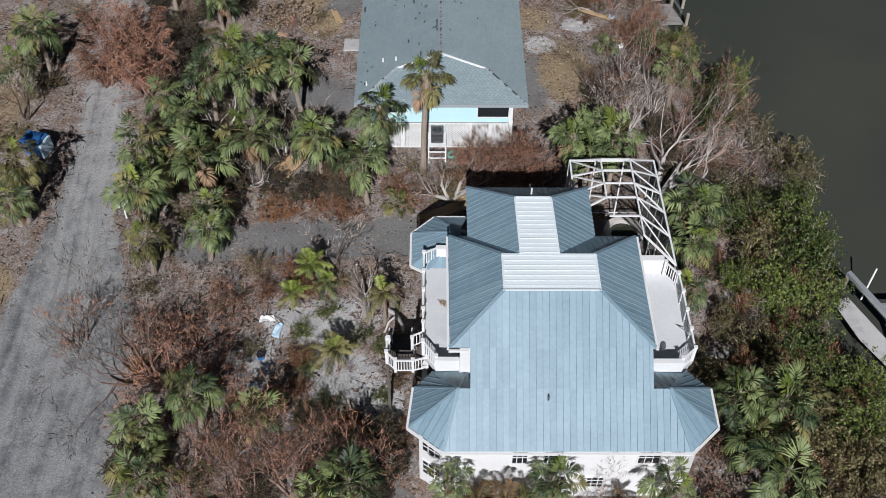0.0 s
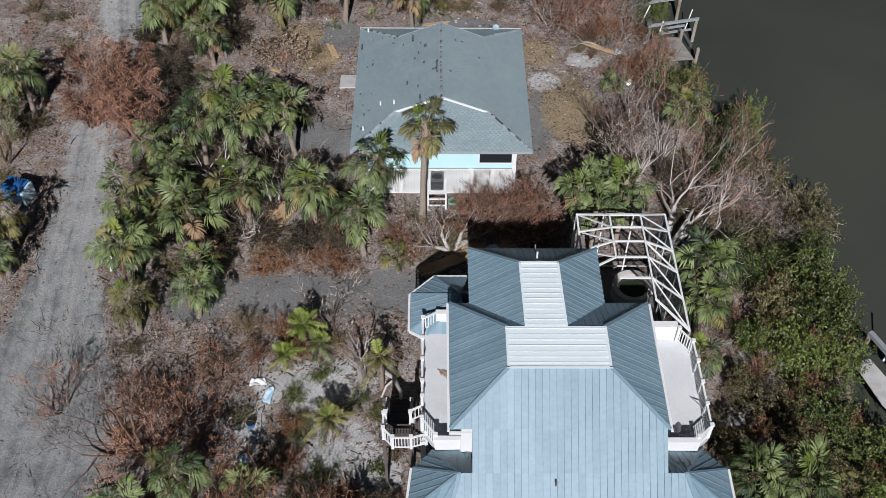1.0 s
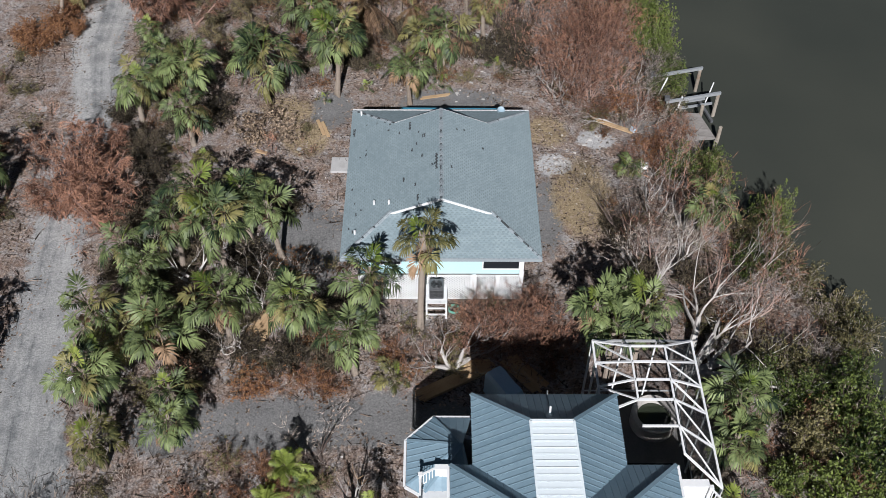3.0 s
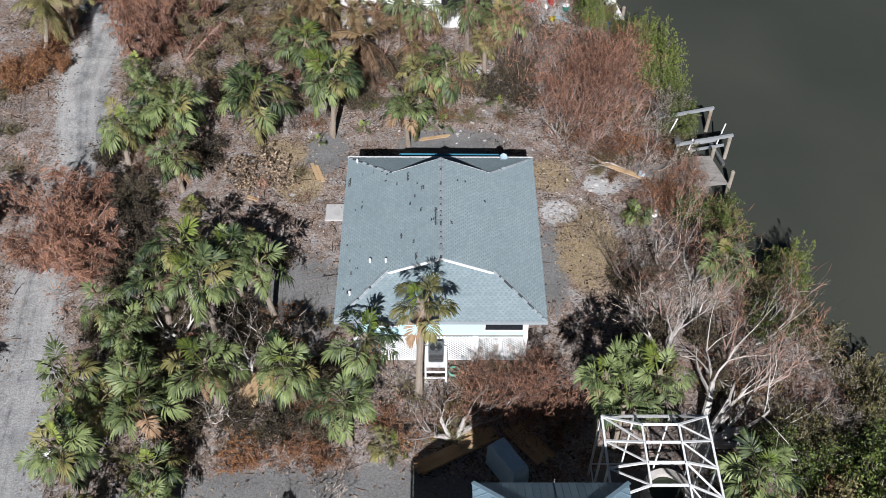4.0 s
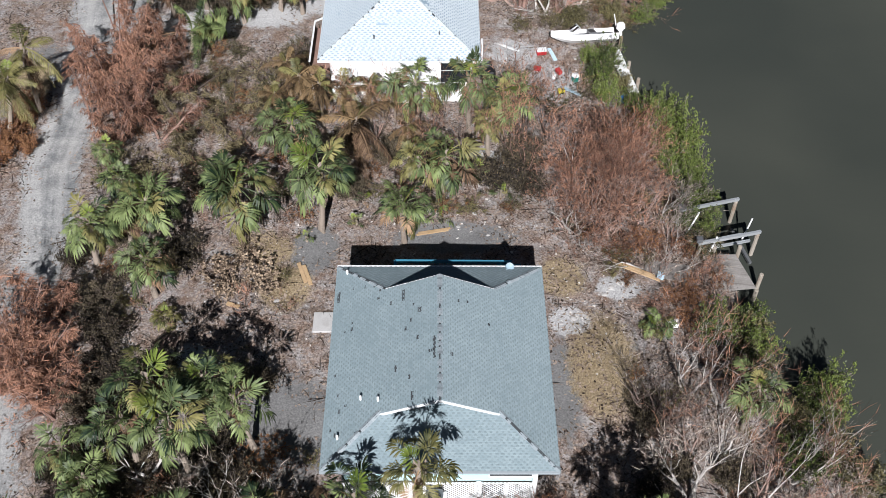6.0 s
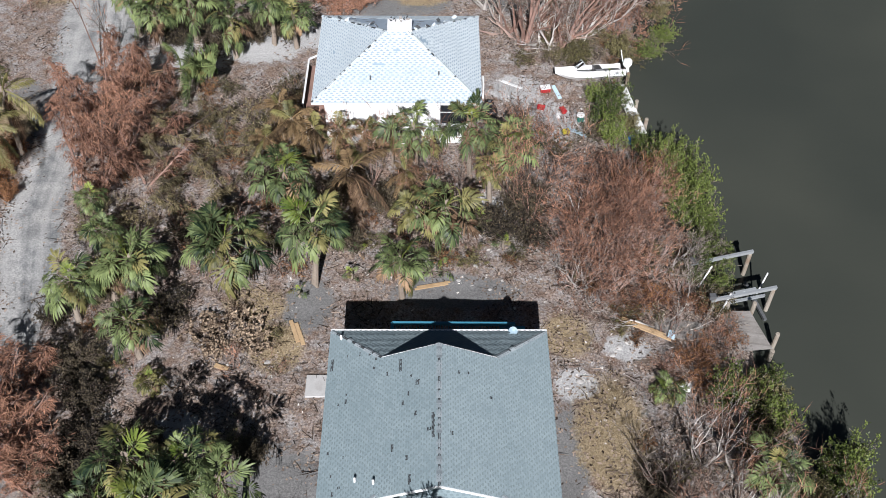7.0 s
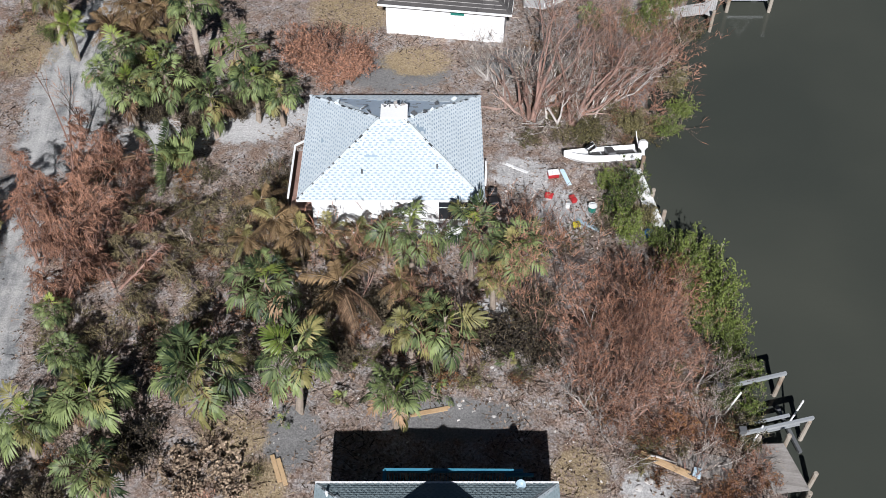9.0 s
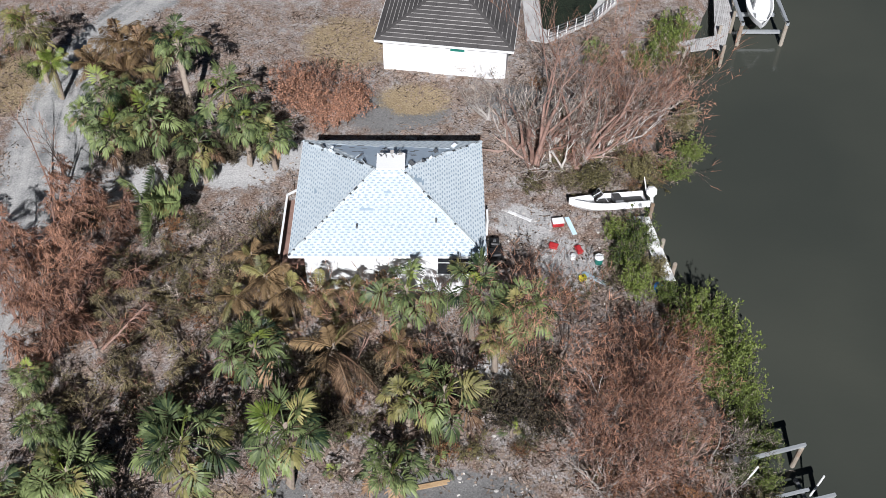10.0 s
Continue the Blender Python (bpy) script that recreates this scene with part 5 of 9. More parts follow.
def palm_trunk(seed, r=0.16):
    rng = random.Random(seed)
    g = Geo()
    n = 26
    cx, cy = rng.uniform(-0.2, 0.2), rng.uniform(-0.2, 0.2)
    pts = [(cx * math.sin(math.pi * i / n) * 0.5, cy * math.sin(math.pi * i / n) * 0.5, i / n) for i in range(n + 1)]
    g.tube(pts, [r * (1.25 - 0.3 * min(1, 4 * i / n)) * (1.0 + (0.07 if i % 2 else -0.03)) for i in range(n + 1)], 9)
    for i in range(26):
        z, w = rng.uniform(0.7, 0.99), rng.uniform(0, 6.28)
        d = Vector((math.cos(w), math.sin(w), 0))
        p = Vector((0, 0, z)) + d * r * 0.9
        g.bar(p, p + d * 0.12 + UP * 0.05, 0.06, 0.02)
    return g.mesh("trunk")


TRUNKS = [palm_trunk(1), palm_trunk(2), palm_trunk(3)]
PALM_RNG = random.Random(77)


MESHES = {}


def tinted(me, mat):
    """A mesh shared by all the plants that wear this material."""
    key = (me.name, mat.name)
    if key not in MESHES:
        MESHES[key] = me.copy()
        MESHES[key].materials.clear()
        MESHES[key].materials.append(mat)
    return MESHES[key]


def palm(name, x, y, h, r, kind, label, leaf=None, young=None, dead=None, lean=(0.0, 0.0), group="", thick=1.0, category="palm tree", tilt=None):
    """A palm: trunk, crown, young fronds, dead fronds and stalks."""
    rng = PALM_RNG
    z0 = ground_height(x - lean[0], y - lean[1]) - 0.1
    t = thing(name, Matrix.Translation((x - lean[0], y - lean[1], z0)), label, category, group)
    k = TRUNKS[rng.randrange(3)]
    sh = Matrix(((thick, 0, lean[0], 0), (0, thick, lean[1], 0), (0, 0, h, 0), (0, 0, 0, 1)))
    g = tinted(k, M_BARK)
    # the lean is a shear, so it goes into a mesh of its own
    me = g.copy()
    me.transform(sh)
    part("trunk", me, None, t)
    fan = kind[0] is FANS
    s = r / 1.34 if fan else r / 2.1
    top = Matrix.Translation((lean[0], lean[1], h)) @ (tilt or Matrix.Identity(4)) @ Matrix.Rotation(rng.uniform(0, 6.28), 4, "Z")
    turn = 0.0
    for i, n in enumerate(kind[1]):
        for q in range(n):
            turn += 2.39996 + rng.uniform(-0.25, 0.25)
            k = s * rng.uniform(0.75, 1.2)
            m = top @ Matrix.Translation((0, 0, rng.uniform(-0.12, 0.1) - 0.03 * i)) @ Matrix.Rotation(turn, 4, "Z") @ Matrix.Rotation(rng.uniform(-0.28, 0.28), 4, "Y") @ Matrix.Rotation(rng.uniform(-0.3, 0.3), 4, "X") @ Matrix.Diagonal((k, k, k, 1))
            part("frond", tinted(kind[0][i][rng.randrange(len(kind[0][i]))], (young or M_FROND_YOUNG) if i == 0 and q % 2 else (dead or M_FROND_DEAD) if i > 2 and rng.random() < 0.1 else M_FROND_OLIVE if rng.random() < 0.12 else (leaf or M_FROND)), None, t, m=m)
    for q in range(kind[2] * 2 if fan and h > 2 else kind[2]):
        m = top @ Matrix.Translation((0, 0, -0.25)) @ Matrix.Rotation(rng.uniform(0, 6.28), 4, "Z") @ Matrix.Rotation(rng.uniform(0.1, 0.5), 4, "Y") @ Matrix.Diagonal((s * 0.85, s * 0.85, s * 0.85, 1))
        part("dead_frond", tinted(kind[0][5][rng.randrange(len(kind[0][5]))], dead or M_FROND_DEAD), None, t, "brown dead frond", m=m)
    return t


def rib(g, p, q, w, rng):
    """A thin bent twig from p to q."""
    d = q - p
    a = d.cross(Vector((rng.uniform(-1, 1), rng.uniform(-1, 1), rng.uniform(-1, 1))))
    if a.length < 1e-6:
        return
    a = a.normalized() * w
    m = p.lerp(q, 0.5) + Vector((rng.uniform(-1, 1), rng.uniform(-1, 1), rng.uniform(-0.3, 1))) * d.length * 0.05
    k = len(g.v)
    g.v += [tuple(p - a * 0.5), tuple(p + a * 0.5), tuple(m + a * 0.5), tuple(m - a * 0.5), tuple(q)]
    g.f += [(k, k + 1, k + 2, k + 3), (k + 3, k + 2, k + 4)]


def shrub(seed, stems=10, arms=8, twigs=4, rise=0.9, droop=0.0, twig=0.4, leaf=0.0, leaves=0, width=0.014, spread=1.0, loose=0.5):
    """Arching stems that fork into side branches and twigs, radius about 1 m, and the leaves if it has any."""
    rng = random.Random(seed)
    wood, fine, green = Geo(), Geo(), Geo()

    def near(d, k, lift=0.0):
        return (d + Vector((rng.gauss(0, k), rng.gauss(0, k), rng.gauss(lift, k)))).normalized()

    for i in range(stems):
        az = 6.283 * i / stems + rng.uniform(-0.5, 0.5)
        out = rng.uniform(0.1, 1.0) ** 0.7 * spread
        h = rise * rng.uniform(0.6, 1.1) * (1.15 - 0.45 * out)
        end = Vector((math.cos(az) * out * 0.75, math.sin(az) * out * 0.75, h))
        pts = [Vector((math.cos(az) * 0.1, math.sin(az) * 0.1, -0.05))]
        for k in range(1, 6):
            s = k / 5
            pts.append(Vector((end.x * s ** 1.3, end.y * s ** 1.3, h * s ** 0.85)) + Vector((rng.uniform(-1, 1), rng.uniform(-1, 1), rng.uniform(-1, 1))) * 0.045)
        wood.tube(pts, [0.024 * (1 - 0.8 * k / 5) for k in range(6)], 3, False)
        for j in range(arms):
            s = 0.2 + 0.8 * (j + rng.random()) / arms
            k = min(4, int(s * 5))
            p = pts[k].lerp(pts[k + 1], s * 5 - k)
            d = near((pts[k + 1] - pts[k]).normalized() + Vector((math.cos(az), math.sin(az), 0)) * 0.35, loose)
            ln = rng.uniform(0.25, 0.6)
            q = p + d * ln - UP * droop * ln * 0.5
            wood.tube([p, p.lerp(q, 0.5) + Vector((rng.gauss(0, 0.07), rng.gauss(0, 0.07), 0.04)) * ln, q], [0.011, 0.008, 0.004], 3, False)
            for t in range(twigs):
                a = p.lerp(q, rng.uniform(0.15, 1.0))
                d1 = near(d * 1.1 - UP * droop, loose)
                e = a + d1 * twig * rng.uniform(0.5, 1.2)
                rib(fine, a, e, width, rng)
                b = a.lerp(e, rng.uniform(0.3, 0.8))
                rib(fine, b, b + near(d1 - UP * droop * 0.6, loose * 1.1) * twig * rng.uniform(0.4, 0.8), width * 0.8, rng)
                rib(fine, e, e + near(d1, loose * 1.3) * twig * rng.uniform(0.3, 0.6), width * 0.7, rng)
            tufts = [p.lerp(q, rng.uniform(0.1, 1.25)) + Vector((rng.gauss(0, 0.08), rng.gauss(0, 0.08), rng.gauss(0.03, 0.07))) for t in range(max(1, leaves // 9))]
            for t in range(leaves):
                a = tufts[t % len(tufts)] + Vector((rng.gauss(0, 0.035), rng.gauss(0, 0.035), rng.gauss(0, 0.03)))
                d1 = Vector((rng.gauss(0, 1), rng.gauss(0, 1), rng.gauss(0.1, 0.5))).normalized() * leaf * rng.uniform(0.6, 1.2)
                d2 = d1.cross(Vector((rng.gauss(0, 0.5), rng.gauss(0, 0.5), 1))).normalized() * leaf * 0.3
                k2 = len(green.v)
                green.v += [tuple(a), tuple(a + d1 * 0.5 + d2), tuple(a + d1), tuple(a + d1 * 0.5 - d2)]
                green.f.append((k2, k2 + 1, k2 + 2, k2 + 3))
    return [wood.mesh("stems"), fine.mesh("twigs"), green.mesh("leaves")]


def limbs(g, p, d, ln, r, depth, rng, bend=0.25, kids=3, fine=None, lift=0.1, tw=0.022):
    """A branch that tapers, bends and forks."""
    pts, radii = [p], [r]
    n = 4 if depth > 1 else 3
    for i in range(n):
        d = (d + Vector((rng.gauss(0, bend), rng.gauss(0, bend), rng.gauss(lift, bend)))).normalized()
        pts.append(pts[-1] + d * ln / n)
        radii.append(r * (1 - 0.55 * (i + 1) / n))
    g.tube(pts, radii, 6 if depth > 2 else 3, depth > 2)
    if depth <= 0:
        if fine is not None:
            for i in range(4):
                a = pts[rng.randrange(1, n + 1)]
                e = a + (d * 1.3 + Vector((rng.gauss(0, 0.6), rng.gauss(0, 0.6), rng.gauss(0, 0.5)))).normalized() * ln * rng.uniform(0.3, 0.7)
                rib(fine, a, e, tw, rng)
        return
    for i in range(kids):
        k = n if i == 0 else rng.randrange(2, n + 1)
        nd = (d + Vector((rng.gauss(0, 0.45), rng.gauss(0, 0.45), rng.gauss(0.08, 0.35)))).normalized()
        limbs(g, pts[k], nd, ln * rng.uniform(0.6, 0.9), radii[k] * rng.uniform(0.5, 0.8), depth - 1, rng, bend, kids, fine, lift, tw)


def woody(seed, stems, depth=3, out=0.8, ln=0.42, r=0.024, kids=3, bend=0.1, lift=0.04, tw=0.0085):
    """A leafless shrub of radius and height about 1 m: forking stems that fan out from the base."""
    rng = random.Random(seed)
    wood, fine = Geo(), Geo()
    for i in range(stems):
        az = 6.283 * i / stems + rng.uniform(-0.5, 0.5)
        lean = out * rng.uniform(0.1, 1.2)
        d = Vector((math.cos(az) * lean, math.sin(az) * lean, 1)).normalized()
        limbs(wood, Vector((math.cos(az) * 0.1, math.sin(az) * 0.1, -0.04)), d, ln * rng.uniform(0.8, 1.15), r * rng.uniform(0.6, 1.0), depth, rng, bend, kids, fine, lift, tw)
    return [wood.mesh("stems"), fine.mesh("twigs"), Geo().mesh("leaves")]


BARE = [woody(s, 6, r=0.03, tw=0.0115) for s in (1, 2, 3, 4)]
PLUME = [woody(s, 12, out=1.15, r=0.03, tw=0.0135, bend=0.17, lift=0.0) for s in (5, 6, 7, 22)]
LEAFY = [shrub(s, 13, 9, 1, 0.85, 0, 0.2, 0.082, 38, loose=0.75) for s in (8, 9, 10, 11)]
SPARSE = [shrub(s, 10, 6, 2, 0.7, 0, 0.24, 0.06, 30, width=0.01, loose=0.7) for s in (12, 13, 14)]
TANGLE = [woody(s, 5, 2, 1.1, 0.5, 0.024, lift=0.0, tw=0.02) for s in (15, 16, 17, 18)]
WEED = [shrub(s, 8, 5, 2, 0.75, 0, 0.3, 0.07, 24, width=0.010, loose=0.8) for s in (19, 20, 21)]
CURLED = [shrub(s, 10, 6, 1, 0.7, 0, 0.24, 0.17, 9, width=0.01, loose=0.8) for s in (31, 32)]
SHRUB_RNG = random.Random(5)


def bush(x, y, h, r, shape, bark, twig, leaf=None, label="", name="dead_shrub", group="", category="shrub"):
    rng = SHRUB_RNG
    z0 = ground_height(x, y) - 0.05
    if z0 < -0.75:
        z0 = -0.75
    t = thing(name, Matrix.Translation((x, y, z0)) @ Matrix.Rotation(rng.uniform(0, 6.28), 4, "Z") @ Matrix.Diagonal((r * rng.uniform(0.9, 1.1), r * rng.uniform(0.9, 1.1), h, 1)), label, category, group)
    for me, mat, nm in zip(shape[rng.randrange(len(shape))], (bark, twig, leaf), ("branchwork", "crown", "foliage")):
        if len(me.vertices) and mat:
            part(nm, tinted(me, mat), None, t)
    return t


def bare_tree(x, y, seed, ln, r, dirs, mat, twig, label, depth=4, kids=3, lift=0.1, name="bare_tree", bend=0.13):
    rng = random.Random(seed)
    t = thing(name, Matrix.Translation((x, y, ground_height(x, y) - 0.1)), label, "tree")
    g, f = Geo(), Geo()
    for i, d in enumerate(dirs):
        limbs(g, Vector((0.12 * math.cos(i * 2.1), 0.12 * math.sin(i * 2.1), 0)), Vector(d).normalized(), ln * rng.uniform(0.62, 0.82), r * rng.uniform(0.75, 1.0), depth, rng, bend, kids, f, lift)
    part("trunk", g, mat, t)
    if f.v:
        part("crown", f, twig, t)
    return t


def feather_tree(x, y, seed, height, r, dirs, bark, strand, label, n=44, hang=1.0, group=""):
    """A dead pine-like tree: leaning stems, long side branches and hanging strands in bunches."""
    rng = random.Random(seed)
    t = thing("feathery_tree", Matrix.Translation((x, y, ground_height(x, y) - 0.1)), label, "tree", group)
    for i, d in enumerate(dirs):
        g, f = Geo(), Geo()
        d = Vector(d).normalized()
        pts, radii = [Vector((0.15 * math.cos(2.4 * i), 0.15 * math.sin(2.4 * i), 0))], [r]
        for k in range(7):
            d = (d + Vector((rng.gauss(0, 0.07), rng.gauss(0, 0.07), -0.03))).normalized()
            pts.append(pts[-1] + d * height / 7)
            radii.append(r * (1 - 0.12 * (k + 1)))
        g.tube(pts, radii, 6)
        for j in range(n):
            s = 1.2 + 5.6 * (j + rng.random()) / n
            k = min(6, int(s))
            p = pts[k].lerp(pts[k + 1], s - k)
            w = rng.uniform(0, 6.283)
            ln = height * rng.uniform(0.12, 0.3) * (1.15 - 0.09 * s)
            out = (Vector((math.cos(w), math.sin(w), 0.25)) + d * 0.5).normalized()
            m, q = p + out * ln * 0.55, p + out * ln - UP * hang * ln * 0.35
            g.tube([p, m, q], [r * 0.22, r * 0.14, r * 0.06], 3, False)
            tend = Vector((rng.gauss(0, 0.25), rng.gauss(0, 0.25), 0))
            for u in range(22):
                v = rng.uniform(0.2, 1.0)
                a = p.lerp(m, v * 2) if v < 0.5 else m.lerp(q, v * 2 - 1)
                e = a + (out * 0.35 + tend + Vector((rng.gauss(0, 0.28), rng.gauss(0, 0.28), -hang * rng.uniform(0.3, 1.5)))).normalized() * rng.uniform(0.25, 0.65)
                rib(f, a, e, 0.025, rng)
        part("trunk", g, bark, t)
        part("foliage", f, strand, t)
    return t


DROOPED = (PLUMES, (2, 3, 3, 4, 4, 4), 3)
SABAL = "green fan palm with a rough grey-brown trunk"
SABALS = "fan palms on the lots"
# west belt between road and aqua house
for x, y, h, r in ((-14.0, -8.0, 5.4, 1.65), (-15.0, -9.8, 4.8, 1.5), (-12.7, -10.0, 5.2, 1.75), (-11.4, -7.8, 5.0, 1.5), (-9.8, -8.8, 4.8, 1.65), (-18.5, -15.4, 4.0, 1.7), (-14.6, -17.0, 4.0, 1.75),
                   (-17.7, -19.7, 4.0, 1.6), (-17.8, -18.3, 3.6, 1.3), (-11.7, -15.1, 4.4, 1.85), (-7.8, -14.8, 3.8, 1.65), (-4.8, -17.0, 4.0, 1.5), (-3.7, -14.4, 5.5, 1.75), (-13.7, -20.0, 3.0, 1.35), (-13.5, -21.6, 2.8, 1.3)):
    palm("fan_palm", x, y, h, r, CROWNS[PALM_RNG.randrange(5)], SABAL, group=SABALS, lean=(PALM_RNG.uniform(-0.4, 0.4), PALM_RNG.uniform(-0.2, 0.4)))
for x, y, h, r in ((-17.8, -10.8, 3.8, 1.4), (-16.4, -12.4, 3.8, 1.45), (-17.1, -16.3, 2.6, 1.2), (-16.0, -14.1, 3.0, 1.25), (-16.9, -22.9, 3.0, 1.25)):
    palm("fan_palm", x, y, h, r, CROWNS[2 + 2 * PALM_RNG.randrange(2)], "olive-green fan palm with tattered fronds", leaf=M_FROND_OLIVE if y < -16 else M_FROND, group=SABALS)
palm("fan_palm", -2.5, -17.4, 0.6, 1.0, CROWNS[4], "low yellow-olive fan palm in brush", leaf=M_FROND_OLIVE, group=SABALS)
palm("fan_palm", -0.85, -14.2, 8.0, 1.45, CROWNS[4], "tall thin-crowned fan palm beside the lattice wall", lean=(0.3, 0.0), group=SABALS, leaf=M_FROND_OLIVE, thick=1.15)
# north of the aqua house
palm("fan_palm", -6.9, 6.4, 5.5, 1.95, CROWNS[1], "round-crowned green fan palm with a clean trunk", lean=(0.3, 0.0), group=SABALS, thick=1.1)
palm("fan_palm", -2.1, 5.5, 3.6, 1.5, CROWNS[0], SABAL, group=SABALS)
for x, y, h, r in ((-12.1, 7.0, 3.5, 2.15), (-16.8, 4.9, 4.3, 1.75), (-20.0, 4.0, 3.5, 1.6), (-16.3, 1.3, 3.5, 1.55), (0.4, 9.9, 3.5, 1.85), (-1.6, 15.5, 4.5, 1.8), (2.0, 15.5, 5.0, 1.85), (4.4, 14.5, 4.3, 1.55),
                   (-9.3, 12.5, 3.6, 1.9), (-19.4, 8.6, 2.5, 1.2), (-21.1, 11.9, 2.0, 0.9)):
    palm("fan_palm", x, y, h, r, CROWNS[PALM_RNG.randrange(5)], SABAL, group=SABALS, lean=(PALM_RNG.uniform(-0.3, 0.3), PALM_RNG.uniform(-0.2, 0.3)))
for x, y, h, r in ((-15.4, -0.6, 0.8, 0.8), (-18.6, 5.4, 2.6, 1.2), (-1.4, 10.0, 3.0, 1.4), (3.2, 13.4, 3.2, 1.0)):
    palm("fan_palm", x, y, h, r, CROWNS[PALM_RNG.randrange(5)], "olive-green fan palm with tattered fronds", leaf=M_FROND_OLIVE, group=SABALS)
# dead palms along the large house's south wall
for x, y, h, r in ((1.6, -39.0, 2.8, 1.5), (2.9, -39.3, 3.0, 1.6), (3.9, -38.9, 2.6, 1.4), (8.6, -39.4, 2.4, 1.3)):
    palm("areca_palm", x, y, h, r, DROOPED, "withered brown feather palm clump by the white wall", leaf=M_ARECA, young=M_FROND_OLIVE, dead=M_FROND_DEAD, group="withered palms by the wall", thick=0.5)
# growth under the north-west grove, its leaves darkened to stand for shade
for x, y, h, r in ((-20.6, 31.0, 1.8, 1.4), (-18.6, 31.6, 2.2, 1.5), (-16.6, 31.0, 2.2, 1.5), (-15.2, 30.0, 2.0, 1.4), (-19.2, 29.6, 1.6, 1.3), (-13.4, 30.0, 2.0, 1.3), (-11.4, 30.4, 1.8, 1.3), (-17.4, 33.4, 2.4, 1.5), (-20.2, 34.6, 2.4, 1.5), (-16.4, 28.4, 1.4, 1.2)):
    bush(x, y, h, r, LEAFY, M_BARK_DARK, M_TWIG_OLIVE, M_LEAF_SHADE, "withered undergrowth darkened for the shade beneath palms", "undergrowth", "undergrowth of the grove")
# seedling palms on the open sandy ground
for x, y, h, r in ((-4.8, 8.9, 0.5, 0.6), (-5.1, 7.0, 0.5, 0.55), (0.0, 7.3, 0.6, 0.75), (2.5, 11.0, 0.8, 0.8), (3.9, 9.3, 0.9, 0.7), (-8.0, 5.6, 0.5, 0.6)):
    palm("young_palm", x, y, h, r, (FANS, (2, 2, 2, 1, 0, 0), 0), "small green fan palm seedling on sand", leaf=M_FROND, thick=0.45, group="palm seedlings")
# east and canal side
for x, y, h, r in ((8.0, -16.3, 5.2, 1.6), (10.4, -16.6, 5.6, 1.7), (9.6, -15.4, 5.2, 1.3), (8.9, -17.4, 5.0, 1.5), (15.8, -7.6, 4.0, 1.45), (14.7, -20.8, 4.0, 1.7), (14.3, -23.1, 3.5, 1.5), (13.4, -26.2, 2.8, 1.2),
                   (14.7, -33.5, 3.5, 1.4), (17.1, -33.8, 3.5, 1.65), (15.2, -36.0, 3.0, 1.4), (16.2, -37.8, 3.5, 1.65), (0.3, -38.6, 4.0, 1.0), (5.1, -38.7, 4.0, 1.15), (10.4, -38.8, 4.0, 1.25)):
    palm("fan_palm", x, y, h, r, CROWNS[PALM_RNG.randrange(5)], SABAL, group=SABALS)
# south-west garden
for x, y, h, r in ((-4.3, -38.4, 3.5, 1.5), (-5.9, -38.9, 3.0, 1.2), (-14.0, -38.1, 3.5, 1.45), (-14.5, -35.6, 3.8, 1.3), (-12.3, -33.9, 4.4, 1.4), (-9.2, -33.9, 2.6, 1.3),
                   (-27.5, -4.9, 4.5, 1.7), (-28.6, -6.8, 3.0, 1.4), (-25.8, -19.0, 2.6, 1.3), (-29.0, -2.8, 3.0, 1.4)):
    palm("fan_palm", x, y, h, r, CROWNS[PALM_RNG.randrange(5)], SABAL, group=SABALS)
palm("fan_palm", -25.5, -17.4, 4.4, 1.7, CROWNS[2], "yellowing fan palm by the road", leaf=M_FROND_OLIVE, group=SABALS)
# the north-west grove
for x, y, h, r in ((-21.3, 32.6, 4.0, 1.5), (-20.1, 28.8, 4.0, 1.7), (-17.8, 29.9, 4.0, 1.7), (-18.7, 33.4, 3.0, 1.1), (-13.2, 31.4, 5.0, 1.9), (-14.7, 28.1, 3.6, 1.7), (-12.1, 29.6, 4.0, 1.6), (-10.4, 29.3, 3.2, 1.4), (-22.2, 30.7, 3.5, 1.2)):
    palm("fan_palm", x, y, h, r, CROWNS[PALM_RNG.randrange(5)], SABAL, group=SABALS)
palm("fan_palm", -16.9, 35.6, 5.5, 1.7, CROWNS[0], "fan palm with a long bare trunk", group=SABALS, thick=1.2, lean=(-0.5, 1.4))
palm("fan_palm", -27.5, 38.2, 5.0, 1.7, CROWNS[2], "olive fan palm by the road", leaf=M_FROND_OLIVE, group=SABALS)
palm("fan_palm", 11.5, 40.7, 1.2, 0.9, CROWNS[0], "small green fan palm by the bank", group=SABALS)
palm("yucca", 12.2, -1.0, 0.5, 0.9, CROWNS[1], "dark green spiky yucca among debris", thick=0.5, category="yucca")
# coconut palms, storm-bent and dead
TILT_E = Matrix.Rotation(radians(72), 4, "Y")
SWEPT = (PLUMES, (5, 5, 2, 0, 0, 0), 1)
palm("coconut_palm", -17.6, 24.2, 2.2, 3.6, SWEPT, "coconut palm with long fronds swept over", lean=(0.6, 0.0), tilt=TILT_E, leaf=M_FROND, young=M_FROND_OLIVE)
palm("coconut_palm", -27.2, 14.7, 5.3, 2.2, DROOPED, "leaning coconut palm with drooping fronds", lean=(1.4, 0.0), leaf=M_FROND_OLIVE)
palm("coconut_palm", -26.9, 17.6, 5.5, 2.6, FEATHER[2], "coconut palm with hanging brown fronds", leaf=M_FROND_OLIVE, lean=(0.4, 0))
palm("coconut_palm", -5.2, 11.8, 4.4, 2.6, FEATHER[2], "broken coconut palm with hanging straw fronds", leaf=M_ARECA, young=M_FROND_YOUNG, lean=(-0.4, 0))
